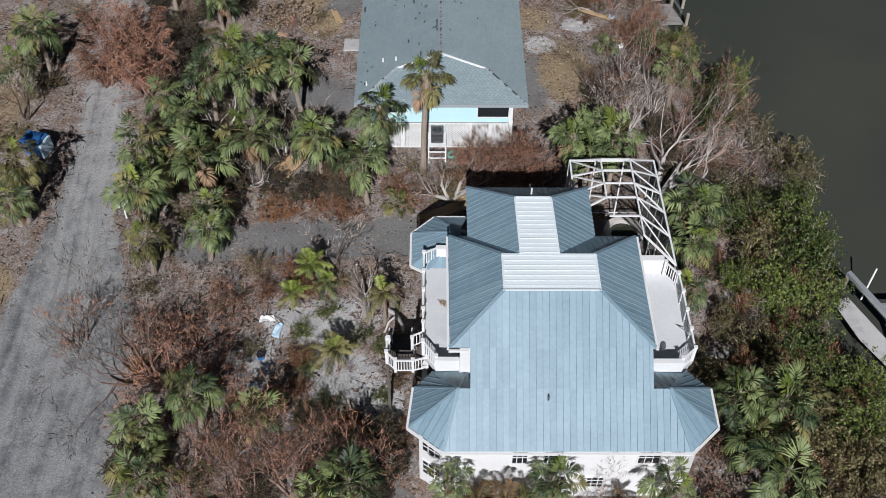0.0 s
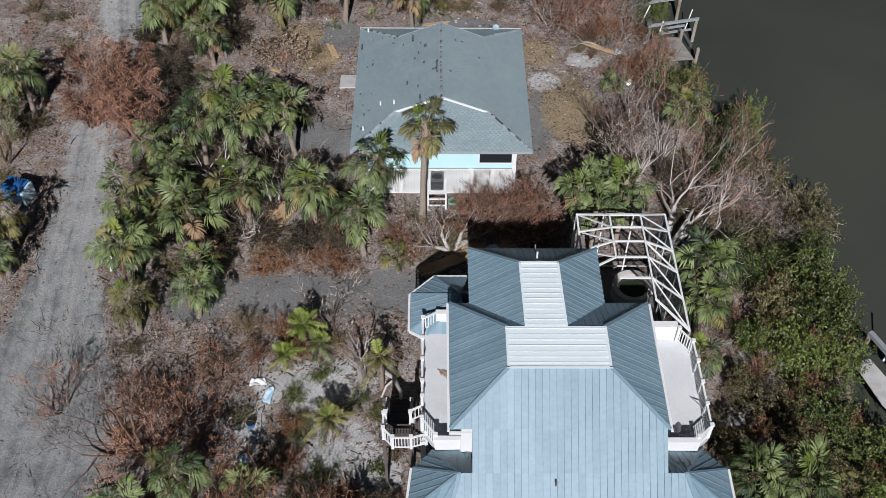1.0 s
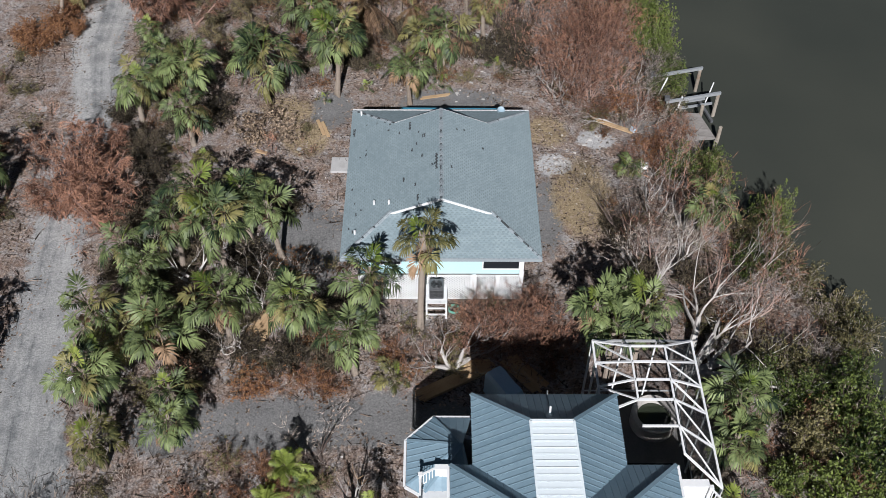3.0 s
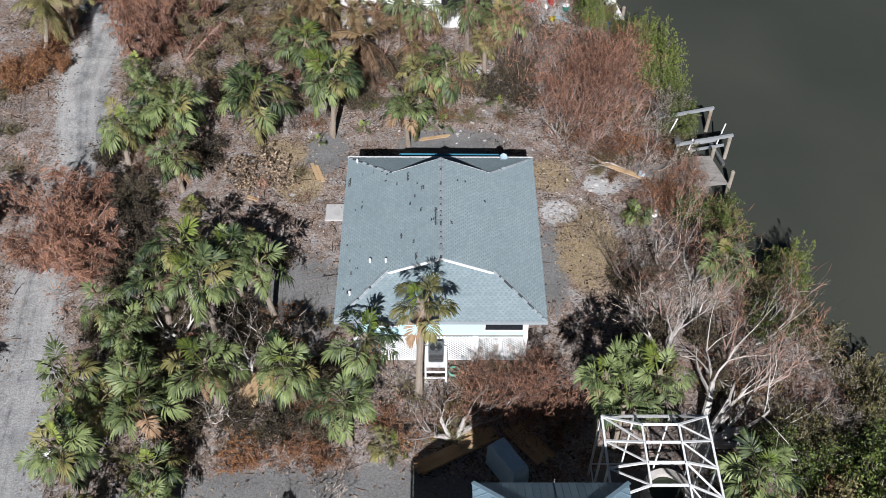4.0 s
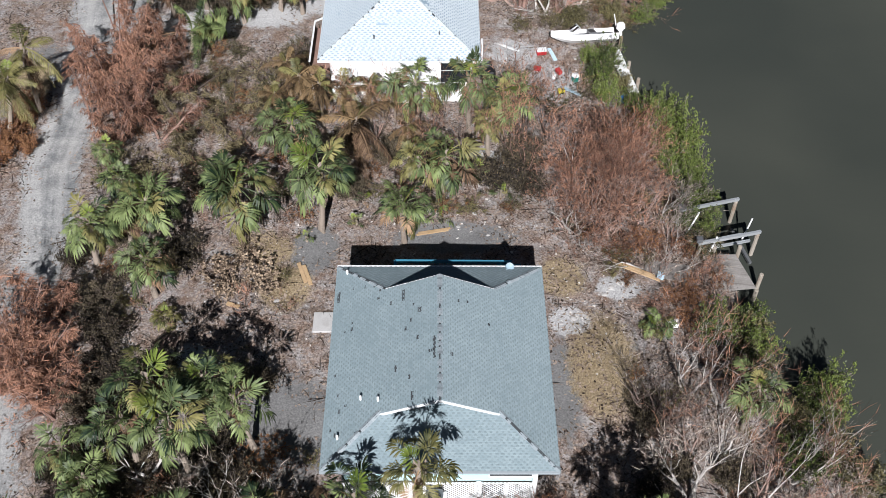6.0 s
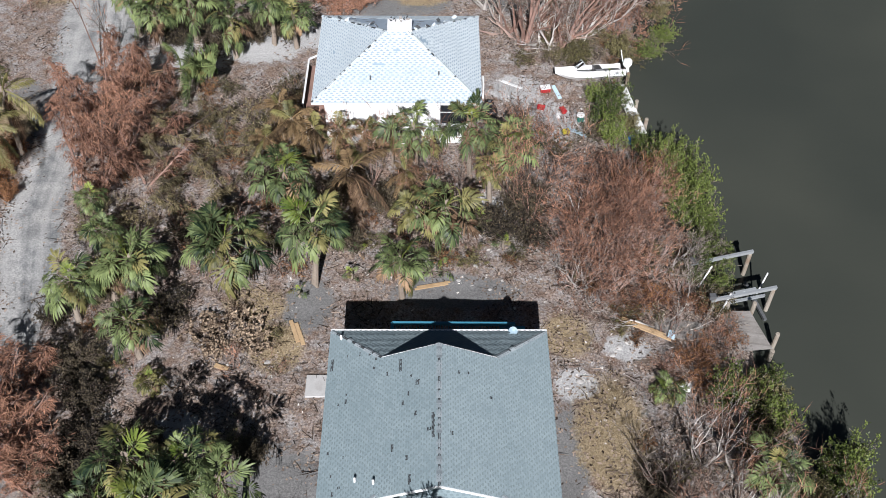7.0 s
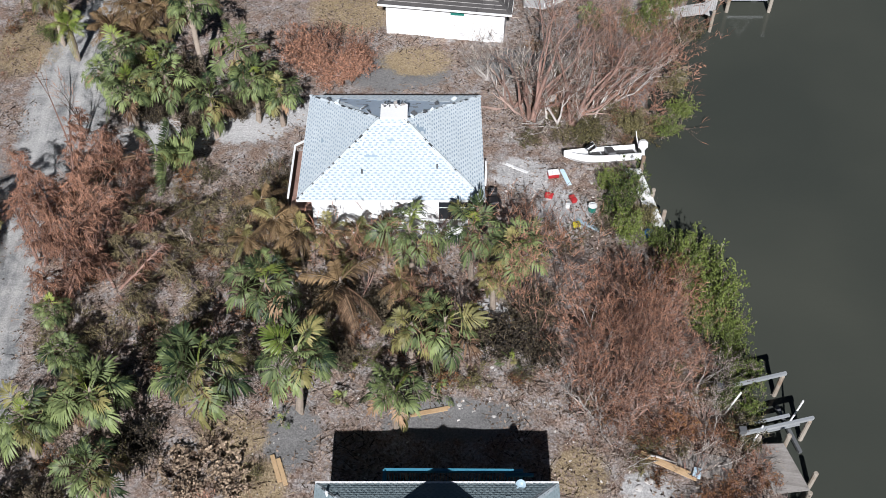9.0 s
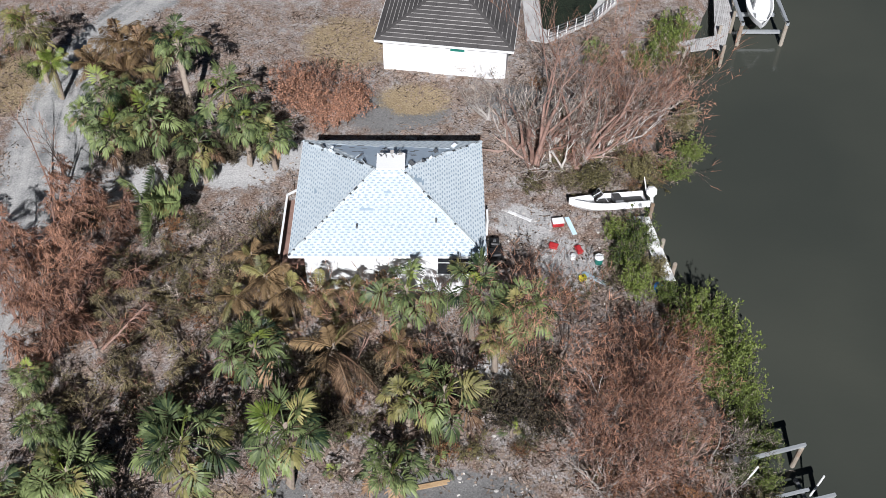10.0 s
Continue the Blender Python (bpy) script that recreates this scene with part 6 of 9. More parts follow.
for x, y, h, r in ((-21.4, 37.4, 4.2, 2.3), (-22.8, 36.0, 3.4, 2.0), (-19.6, 36.8, 4.4, 2.2), (-20.6, 35.2, 3.4, 2.0)):
    palm("coconut_palm", x, y, h, r, FEATHER[3], "brown storm-killed palm with hanging fronds", leaf=M_ARECA, young=M_FROND_DEAD, dead=M_TWIG_OLIVE, group="storm-killed palms")
palm("coconut_palm", -26.0, 36.4, 3.2, 1.6, FEATHER[3], "yellow-green feather palm by the road", leaf=M_FROND_YOUNG)
for x, y, h, r in ((-10.2, 18.6, 3.8, 2.1), (-9.2, 17.0, 3.8, 2.1), (-7.8, 16.2, 3.8, 2.0), (-6.2, 16.2, 3.7, 1.9), (-4.6, 16.3, 3.5, 1.8), (-3.0, 16.6, 3.2, 1.7), (-8.8, 14.8, 2.4, 1.7), (-10.9, 16.4, 2.8, 1.8), (-5.4, 14.8, 2.4, 1.7), (-2.0, 13.2, 3.0, 1.8)):
    palm("areca_palm", x, y, h, r * 0.8, DROOPED, "withered brown feather palm clump by the white wall", leaf=M_ARECA, young=M_FROND_OLIVE, dead=M_ARECA, group="withered palms by the wall", thick=0.5)
for x, y, h, r, c in ((-5.7, -29.5, 1.6, 1.35, M_FROND_OLIVE), (-7.5, -23.8, 2.0, 1.3, M_FROND_YOUNG), (-3.2, -26.6, 3.0, 1.3, M_FROND_OLIVE), (-8.4, -25.2, 1.2, 1.1, M_FROND_YOUNG), (-6.7, -24.2, 0.9, 1.0, M_FROND)):
    palm("feather_palm", x, y, h, r, FEATHER[3] if h < 3 else FEATHER[1], "young yellow-green feather palm in pale sand", leaf=c, young=M_FROND_YOUNG, thick=0.6)

# dead shrubs and brush
DEAD_R, DEAD_G, DEAD_O = "red-brown dead shrub of fine twigs", "grey-brown bare shrub of fine twigs", "olive-brown withered shrub on bare soil"
for x, y, h, r in ((-23.2, -2.4, 3.6, 2.6), (-21.6, -4.6, 4.4, 2.8), (-20.6, -6.4, 3.6, 2.2), (-23.6, -5.4, 2.6, 1.8), (-13.5, -28.5, 3.2, 2.9), (-14.6, -30.9, 2.8, 2.3), (-12.0, -25.8, 2.6, 1.9), (-11.8, -30.6, 2.6, 1.9), (-15.6, -28.2, 2.6, 2.0)):
    bush(x, y, h, r, PLUME, M_BARK_RED, M_TWIG_RED, None, DEAD_R, group="dead shrubs by the road")
for x, y, h, r in ((9.3, 8.6, 4.0, 3.0), (10.9, 11.6, 4.2, 2.8), (8.6, 12.0, 3.4, 2.4), (12.6, 10.0, 3.4, 2.2), (11.0, 14.6, 3.4, 2.2), (7.9, 6.6, 2.8, 2.0), (10.4, 6.4, 3.0, 2.2), (13.2, 12.8, 3.0, 1.8), (12.6, 7.2, 2.6, 1.8)):
    bush(x, y, h, r, PLUME, M_BARK_PINK, M_TWIG_RED, None, DEAD_R, group="dead thicket by the canal")
for x, y, h, r in ((12.0, 12.6, 3.9, 2.0), (13.4, 14.8, 2.6, 1.6)):
    bush(x, y, h, r, PLUME, M_BARK_RED, M_TWIG_RUST, None, "rust-orange dead shrub of fine twigs", group="dead thicket by the canal")
PINE_R, PINE_O = "dead feathery tree with hanging red-brown strands", "withered feathery tree with olive-brown strands"
for i, (x, y, h, dirs) in enumerate(((-22.6, 21.6, 6.0, ((-0.25, -0.3, 1), (0.1, 0.35, 1), (0.5, 0.1, 1))), (-22.2, 17.4, 6.0, ((0.0, -0.4, 1), (0.55, 0.1, 0.9), (-0.2, 0.5, 1))), (-21.4, 13.6, 4.8, ((0.1, 0.5, 1), (0.5, -0.2, 0.9), (-0.1, -0.1, 1))),
                                  (-19.4, 19.2, 4.6, ((0.4, -0.5, 0.8), (-0.4, 0.3, 1))), (-18.6, 14.8, 4.0, ((0.6, 0.2, 0.7), (-0.3, 0.4, 1))), (-23.6, 24.8, 5.0, ((0.3, 0.1, 1), (0.7, -0.2, 0.7))), (-19.8, 24.0, 4.4, ((0.4, -0.3, 0.9), (-0.2, 0.1, 1))), (-24.0, 20.2, 5.2, ((0.1, -0.3, 1), (-0.2, 0.3, 1), (0.5, 0.0, 0.9))), (-23.4, 16.6, 4.6, ((0.3, -0.3, 1), (-0.2, 0.2, 1))), (-20.4, 17.2, 5.0, ((0.3, 0.3, 0.9), (-0.4, -0.2, 0.9), (0.3, -0.5, 0.8))))):
    feather_tree(x, y, 300 + i, h, 0.1, dirs, M_BARK_RED, M_TWIG_RED, PINE_R, group="dead pines by the road")
for i, (x, y, h, dirs) in enumerate(((-22.8, -2.4, 4.6, ((0.2, 0.3, 1), (-0.4, 0.1, 0.9), (0.4, -0.4, 0.9))), (-21.4, -5.0, 5.0, ((-0.3, 0.3, 1), (0.4, 0.2, 0.9), (0.0, -0.5, 0.9))), (-20.2, -7.0, 4.4, ((-0.3, 0.0, 1), (0.4, 0.3, 0.9))), (-23.4, -5.4, 3.8, ((0.3, 0.2, 1), (-0.3, -0.3, 0.9))), (-21.8, -0.4, 3.6, ((0.3, 0.1, 1), (-0.3, 0.3, 0.9))))):
    feather_tree(x, y, 360 + i, h, 0.1, dirs, M_BARK_RED, M_TWIG_RED, PINE_R, 40, 0.45, "dead pines by the road")
for i, (x, y, h, dirs) in enumerate(((-16.8, 15.4, 3.6, ((0.7, 0.3, 0.6), (-0.5, 0.2, 0.8), (0.1, -0.6, 0.7))), (-14.4, 18.2, 3.6, ((0.6, -0.4, 0.6), (-0.7, -0.1, 0.6), (0.2, 0.6, 0.7))), (-17.2, 20.2, 3.4, ((0.7, -0.1, 0.6), (-0.3, -0.6, 0.8))),
                                  (-13.4, 14.4, 3.0, ((0.6, 0.4, 0.6), (-0.6, 0.3, 0.7), (-0.1, -0.6, 0.7))), (-15.0, 11.6, 2.8, ((0.7, 0.1, 0.6), (-0.6, 0.3, 0.6))))):
    feather_tree(x, y, 330 + i, h, 0.08, dirs, M_BARK_DARK, M_TWIG_OLIVE, PINE_O, 26, 0.6, "withered thicket")
for x, y, h, r in ((-18.2, 10.4, 2.0, 1.8), (-12.0, 20.8, 2.2, 1.9), (-10.0, 23.4, 2.6, 1.5), (-9.8, 21.2, 2.8, 1.6), (-20.4, 11.2, 2.2, 1.6), (-16.8, 12.8, 1.8, 1.7), (-15.0, 16.6, 1.6, 1.6), (-18.4, 17.6, 1.8, 1.7), (-12.2, 17.2, 1.4, 1.4)):
    bush(x, y, h, r, PLUME, M_BARK_DARK, M_TWIG_OLIVE, None, DEAD_O, group="withered thicket")
for x, y, h, r in ((-8.6, 36.6, 3.2, 2.6), (-6.0, 34.4, 2.2, 1.5), (-10.2, 36.8, 2.8, 2.2), (-6.8, 37.0, 2.8, 2.2), (-9.2, 35.4, 2.6, 2.0), (-7.6, 34.0, 1.8, 1.5), (-5.6, 35.9, 1.8, 1.4)):
    bush(x, y, h, r, PLUME if y > 36.5 else LEAFY, M_BARK_PINK, M_TWIG_RED, M_TWIG_RED, DEAD_R, group="dead shrubs on the north lot")
for i, (x, y, h, r) in enumerate(((-20.0, -27.9, 3.0, 2.4), (-7.6, -36.6, 3.0, 2.2), (-10.2, -37.3, 3.0, 2.1), (-4.6, -35.4, 2.8, 1.9), (-9.0, -33.6, 2.6, 1.8), (-13.0, -33.0, 2.4, 1.8), (-6.2, -34.0, 2.2, 1.5), (-12.6, -38.0, 2.6, 1.8), (-11.0, -35.4, 2.6, 1.8))):
    bush(x, y, h, r, BARE, M_BARK_PINK if i % 2 else M_BARK_RED, M_TWIG_RED, None, DEAD_R, group="bare shrubs in the south-west garden")
for x, y, h, r in ((-10.6, -34.6, 1.2, 1.3), (-8.8, -36.0, 1.2, 1.3), (-6.2, -36.0, 1.2, 1.2), (-12.0, -36.6, 1.2, 1.2), (-3.2, -34.6, 1.0, 1.0), (-4.4, -33.4, 1.0, 1.0), (-9.4, -38.6, 1.2, 1.3), (-7.2, -33.0, 1.0, 1.0)):
    bush(x, y, h, r, SPARSE, M_BARK_DARK, M_TWIG_OLIVE, M_LEAF_DULL if x < -7 else M_TWIG_RUST, "dark withered undergrowth of the garden", "undergrowth", "undergrowth of the garden")
for x, y, h, r in ((17.4, -15.4, 1.4, 1.8), (20.0, -15.2, 1.6, 1.8), (14.4, -11.4, 1.0, 1.5), (14.4, -3.4, 1.6, 1.5), (18.4, -12.6, 1.2, 1.7), (16.4, -10.2, 1.1, 1.4), (13.4, -6.0, 1.1, 1.3), (18.6, -14.6, 1.5, 1.6), (20.8, -13.0, 1.6, 1.4), (15.4, -15.6, 1.2, 1.4)):
    bush(x, y, h, r, BARE, M_BARK_DARK, M_TWIG_RED if (x * 7) % 2 < 1.5 else M_TWIG_OLIVE, None, DEAD_G, group="bare thicket by the canal")
for x, y, h, r in ((14.0, 6.2, 2.2, 1.7), (15.0, 8.2, 2.2, 1.6), (12.8, 2.8, 2.0, 1.8), (15.4, 3.0, 1.8, 1.5), (16.0, 1.0, 1.8, 1.5), (10.5, 32.4, 3.0, 2.6), (8.4, 30.4, 2.6, 2.2), (13.2, 30.8, 2.4, 2.0), (15.4, 33.8, 2.6, 2.2), (17.2, 36.4, 2.4, 2.0), (12.6, 34.8, 3.0, 2.2), (15.2, 29.6, 1.8, 1.6)):
    bush(x, y, h, r, PLUME if y > 28 else BARE, M_BARK_RED, M_TWIG_GREY if y < 30 else M_TWIG_RED, None, DEAD_G if y < 30 else DEAD_R, group="storm-felled thicket")
for x, y, h, r in ((3.4, -38.6, 2.2, 1.6), (7.6, -38.9, 2.0, 1.5), (1.6, -39.2, 2.0, 1.4), (13.2, -38.0, 2.0, 1.5), (13.9, -35.2, 1.8, 1.3), (18.6, -36.6, 2.2, 1.7), (16.0, -31.4, 1.6, 1.4)):
    bush(x, y, h, r, PLUME, M_BARK_RED, M_TWIG_RED, None, DEAD_R, group="dead shrubs round the large house")

# green growth along the bank
MANG, BANK = "dense green mangrove on the canal bank", "mangroves on the bank"
for i, (x, y, h, r) in enumerate(((20.2, -6.9, 2.8, 1.4), (18.2, -9.9, 2.4, 1.7), (22.4, -13.8, 2.0, 1.2), (20.9, -18.6, 2.4, 1.7), (20.6, -20.6, 3.2, 2.0), (20.8, -23.2, 3.2, 2.2), (18.8, -21.8, 2.6, 1.8), (18.8, -25.4, 2.8, 2.0), (17.0, -24.0, 2.0, 1.5),
                   (20.8, -25.6, 2.8, 1.7), (17.4, -28.6, 2.0, 1.7), (19.6, -29.0, 2.4, 1.9), (20.8, -30.9, 2.4, 1.8), (22.4, -31.4, 2.2, 1.7), (19.0, -32.6, 2.2, 1.7), (21.2, -34.2, 2.4, 2.0), (18.4, -19.2, 2.2, 1.6), (16.8, -18.0, 2.0, 1.4))):
    bush(x, y, h, r, LEAFY, M_BARK_DARK, M_TWIG_GREY, M_LEAF_DULL if i % 4 == 2 else M_LEAF, MANG, "mangrove", BANK)
for x, y, h, r in ((15.6, 15.8, 3.0, 1.5), (16.1, 13.8, 3.0, 1.5), (16.4, 11.6, 2.5, 1.2), (16.8, 8.6, 2.2, 1.0), (16.4, 6.4, 1.8, 0.9), (14.9, 17.4, 2.6, 1.2), (12.0, 22.2, 2.2, 1.3), (11.6, 18.9, 2.0, 1.4), (14.9, 14.4, 2.6, 1.5), (15.2, 12.2, 2.4, 1.3), (16.2, 10.6, 1.9, 1.1), (15.2, 7.0, 1.7, 1.1), (14.4, 17.4, 2.2, 1.3), (15.4, 13.2, 2.0, 1.3), (15.6, -1.4, 2.0, 1.6), (17.2, -3.0, 2.0, 1.5), (19.6, -6.2, 2.4, 1.2), (10.8, 23.3, 1.4, 0.95), (11.2, 21.0, 1.9, 1.3),
                   (14.2, 16.0, 2.5, 1.5), (16.2, 9.0, 1.6, 1.0), (15.4, 29.0, 1.6, 1.2), (16.8, 31.0, 1.5, 1.2), (14.8, 39.6, 2.0, 1.6), (16.4, 41.0, 2.2, 1.6), (17.6, 43.4, 2.2, 1.8), (13.4, 18.6, 1.6, 1.0), (17.6, -0.6, 1.6, 1.2)):
    bush(x, y, h, r, LEAFY, M_BARK_DARK, M_TWIG_GREY, M_LEAF, MANG, "mangrove", BANK)
for x, y, h, r in ((16.6, -4.6, 2.2, 1.5), (18.4, -7.4, 1.8, 1.1), (20.4, -10.4, 1.8, 1.1), (17.2, -17.0, 1.4, 1.3), (22.4, -15.6, 2.0, 1.2), (19.0, -17.2, 2.2, 1.6), (14.6, -30.6, 1.4, 1.1), (15.8, 4.8, 1.6, 1.1), (17.0, -1.8, 1.8, 1.3),
                   (18.6, 39.6, 1.8, 1.5), (16.8, 34.0, 1.6, 1.4), (12.8, 20.4, 1.6, 1.0), (20.2, -27.2, 2.0, 1.4), (16.0, -27.0, 1.6, 1.2)):
    bush(x, y, h, r, LEAFY, M_BARK_DARK, M_TWIG_GREY, M_LEAF_DULL, "dull olive half-withered bank shrub", "bank_shrub", BANK)
for x, y, h, r in ((20.6, -5.4, 2.6, 1.3), (22.4, -17.5, 2.4, 1.3), (22.6, -20.4, 2.6, 1.3), (22.4, -22.6, 2.6, 1.3), (22.2, -25.0, 2.4, 1.2), (23.4, -14.2, 1.8, 0.9)):
    bush(x, y, h, r, LEAFY, M_BARK_DARK, M_TWIG_GREY, M_LEAF, MANG, "mangrove", BANK)
for x, y, h, r in ((21.2, -11.0, 2.4, 1.4), (22.7, -13.2, 2.4, 1.4), (23.7, -14.8, 2.2, 1.2), (22.2, -15.8, 2.6, 1.5), (19.8, -9.0, 2.2, 1.2)):
    bush(x, y, h, r, LEAFY, M_BARK_GREY, M_TWIG_GREY, M_LEAF_DULL, "dull olive half-withered bank shrub", "bank_shrub", BANK)
for x, y, h, r in ((18.7, -9.4, 2.2, 1.6), (19.8, -11.7, 2.2, 1.7), (21.6, -13.0, 2.0, 1.5), (20.4, -16.6, 2.4, 1.6), (17.4, -12.4, 2.2, 1.6)):
    bush(x, y, h, r, PLUME, M_BARK_GREY, M_TWIG_GREY, None, "grey-brown bare shrub at the water's edge", group="bare thicket by the canal")
for x, y, h, r in ((-6.4, -25.9, 0.8, 1.0), (-4.4, -27.6, 0.8, 0.9), (-5.2, -28.4, 0.7, 0.8), (-7.2, -29.6, 1.0, 1.0), (-3.4, -28.4, 0.7, 0.8), (-6.0, -32.0, 0.9, 0.9), (-3.2, -31.6, 0.7, 0.7), (-28.4, 38.6, 1.8, 1.4), (-7.8, -27.4, 0.8, 0.9)):
    bush(x, y, h, r, SPARSE, M_BARK_DARK, M_TWIG_OLIVE, M_LEAF, "small leafy green garden shrub", "garden_shrub", "garden shrubs")
for x, y, h, r in ((-10.6, 3.0, 1.0, 1.3), (-12.9, 3.2, 1.0, 1.3), (-12.2, 1.8, 0.9, 1.1), (-10.0, 1.9, 0.8, 1.0), (-11.4, 4.2, 0.8, 1.0)):
    bush(x, y, h, r, CURLED, M_BARK_DARK, M_TWIG_GREY, M_CURLED, "shrub with curled straw-brown leaves", "withered_shrub", "withered leafy shrubs")
for x, y, h, r in ((-5.9, -18.3, 1.4, 1.2), (-7.4, -17.6, 1.4, 1.2), (-2.7, -16.0, 1.3, 1.2), (2.6, -15.4, 2.8, 1.7), (4.4, -15.0, 3.0, 1.8), (5.6, -13.8, 1.9, 1.4), (0.8, -15.2, 1.0, 1.0), (6.4, -15.4, 2.9, 1.5), (-6.2, -15.8, 1.0, 1.0), (-9.4, -18.0, 1.2, 1.2), (-2.2, -34.0, 1.0, 1.0), (-1.9, -29.8, 0.9, 0.7), (-7.6, -31.2, 1.2, 1.0)):
    bush(x, y, h, r, PLUME if x > 1 else SPARSE, M_BARK_RED, M_TWIG_RED, M_TWIG_RUST, "low withered shrub with rust-brown leaves", "withered_shrub", "rust-brown low shrubs")

# shrubs and tangle with near-black leaves, so the shade sits in their colour
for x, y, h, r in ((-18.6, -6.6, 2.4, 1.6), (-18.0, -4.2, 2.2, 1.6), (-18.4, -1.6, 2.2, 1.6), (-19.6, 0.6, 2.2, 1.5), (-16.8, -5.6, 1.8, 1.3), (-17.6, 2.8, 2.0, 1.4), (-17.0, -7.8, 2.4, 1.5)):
    bush(x, y, h * 0.8, r, LEAFY, M_BARK_DARK, M_BARK_DARK, M_LEAF_SHADE, "withered shrub darkened for shade behind the roadside trees", "dark_shrub", "dark shrubs")
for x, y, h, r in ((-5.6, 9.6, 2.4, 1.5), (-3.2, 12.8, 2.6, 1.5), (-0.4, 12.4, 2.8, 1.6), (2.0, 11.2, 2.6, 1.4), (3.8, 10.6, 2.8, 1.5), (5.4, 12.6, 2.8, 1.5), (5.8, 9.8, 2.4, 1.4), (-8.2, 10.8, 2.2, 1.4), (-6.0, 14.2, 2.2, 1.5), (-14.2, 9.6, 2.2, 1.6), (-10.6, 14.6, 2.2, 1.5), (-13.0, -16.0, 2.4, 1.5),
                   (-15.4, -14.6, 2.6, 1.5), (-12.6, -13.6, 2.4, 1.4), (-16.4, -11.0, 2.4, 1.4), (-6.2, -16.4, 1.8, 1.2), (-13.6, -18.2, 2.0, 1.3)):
    bush(x, y, h * 0.7, r, LEAFY, M_BARK_DARK, M_TWIG_OLIVE, M_LEAF_SHADE, "olive-brown tangle darkened for shade under the palms", "dead_tangle", "tangle under the palms")

# low brush filling the wooded ground
brush = random.Random(41)
ZONES = ((-19.5, -6.0, -18.5, -8.5, 85), (-18.0, -9.0, -8.0, -4.0, 12), (-22.0, -6.0, 7.0, 25.0, 185), (-5.5, 6.0, 8.0, 16.5, 45), (-7.5, 6.5, -17.8, -12.6, 34), (12.8, 17.5, -36.0, -20.0, 30), (8.0, 15.0, 1.0, 17.0, 24), (6.0, 16.0, 27.5, 38.0, 60),
         (-16.5, -2.0, -40.0, -33.0, 42), (-17.0, -10.0, -32.0, -23.0, 26), (-9.0, -1.8, -32.0, -23.0, 12), (10.5, 18.0, -14.0, -3.0, 30), (-20.0, -10.0, 33.0, 36.0, 10), (-32.0, -26.5, -14.0, 8.0, 34), (-31.0, -28.0, 9.0, 20.0, 14), (6.5, 12.0, 17.5, 24.0, 14),
         (-22.0, -15.0, 0.0, 8.0, 22), (2.0, 12.5, -40.5, -38.4, 14), (-32.0, -27.0, 33.0, 46.0, 20), (-11.0, -5.5, 16.0, 24.0, 12), (-14.0, -8.0, -1.0, 5.0, 8))
DENSE = (0, 1, 5, 8, 11, 16)
for zone, (x0, x1, y0, y1, n) in enumerate(ZONES):
    for i in range(int(n * 0.8)):
        x, y = brush.uniform(x0, x1), brush.uniform(y0, y1)
        k = brush.random()
        r, h = brush.uniform(0.6, 1.4), brush.uniform(0.5, 1.4)
        if abs(x - along_y(ROAD, y, 1)) < along_y(ROAD, y, 2) + 0.5 or (-5.6 < x < 5.6 and -12.6 < y < 0.5):
            continue
        # every third bush gets the near-black leaf in place of thicket shade
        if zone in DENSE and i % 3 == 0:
            bush(x, y, h + 0.3, r, LEAFY, M_BARK_DARK, M_TWIG_OLIVE, M_LEAF_SHADE, "withered undergrowth darkened for shade in the thicket", "undergrowth", "low brush")
        elif k < 0.36:
            bush(x, y, h, r, TANGLE, M_BARK_DARK, M_TWIG_GREY, None, DEAD_G, "bramble", "low brush")
        elif k < 0.6:
            bush(x, y, h, r, TANGLE, M_BARK_RED, M_TWIG_RED, None, DEAD_R, "dead_brush", "low brush")
        elif k < 0.85:
            bush(x, y, h, r, WEED, M_BARK_DARK, M_TWIG_OLIVE, M_LEAF_DULL, DEAD_O, "weed", "low brush")
        else:
            bush(x, y, h, r, WEED, M_BARK_DARK, M_TWIG_OLIVE, M_TWIG_RUST, "low withered brush with rust leaves", "withered_weed", "low brush")

# rust-leaved tangle over the boardwalk
for i, (x, y, h, r) in enumerate(((12.5, 5.2, 1.6, 1.4), (13.6, 4.4, 1.4, 1.3), (14.9, 4.8, 1.6, 1.2), (11.5, 5.4, 1.5, 1.3), (14.6, 1.4, 1.4, 1.2), (15.6, 2.6, 1.6, 1.2), (13.6, 1.2, 1.2, 1.1), (16.3, 3.6, 1.3, 0.9), (16.4, 2.2, 1.3, 0.9), (12.2, 0.6, 1.0, 1.0), (14.0, -0.4, 1.4, 1.2), (9.6, 5.4, 1.2, 1.1))):
    bush(x, y, h, r, PLUME if i % 2 else SPARSE, M_BARK_RED, M_TWIG_RED, M_TWIG_RUST, "rust-brown withered tangle by the boardwalk", "withered_shrub", "rust-brown tangle by the dock")

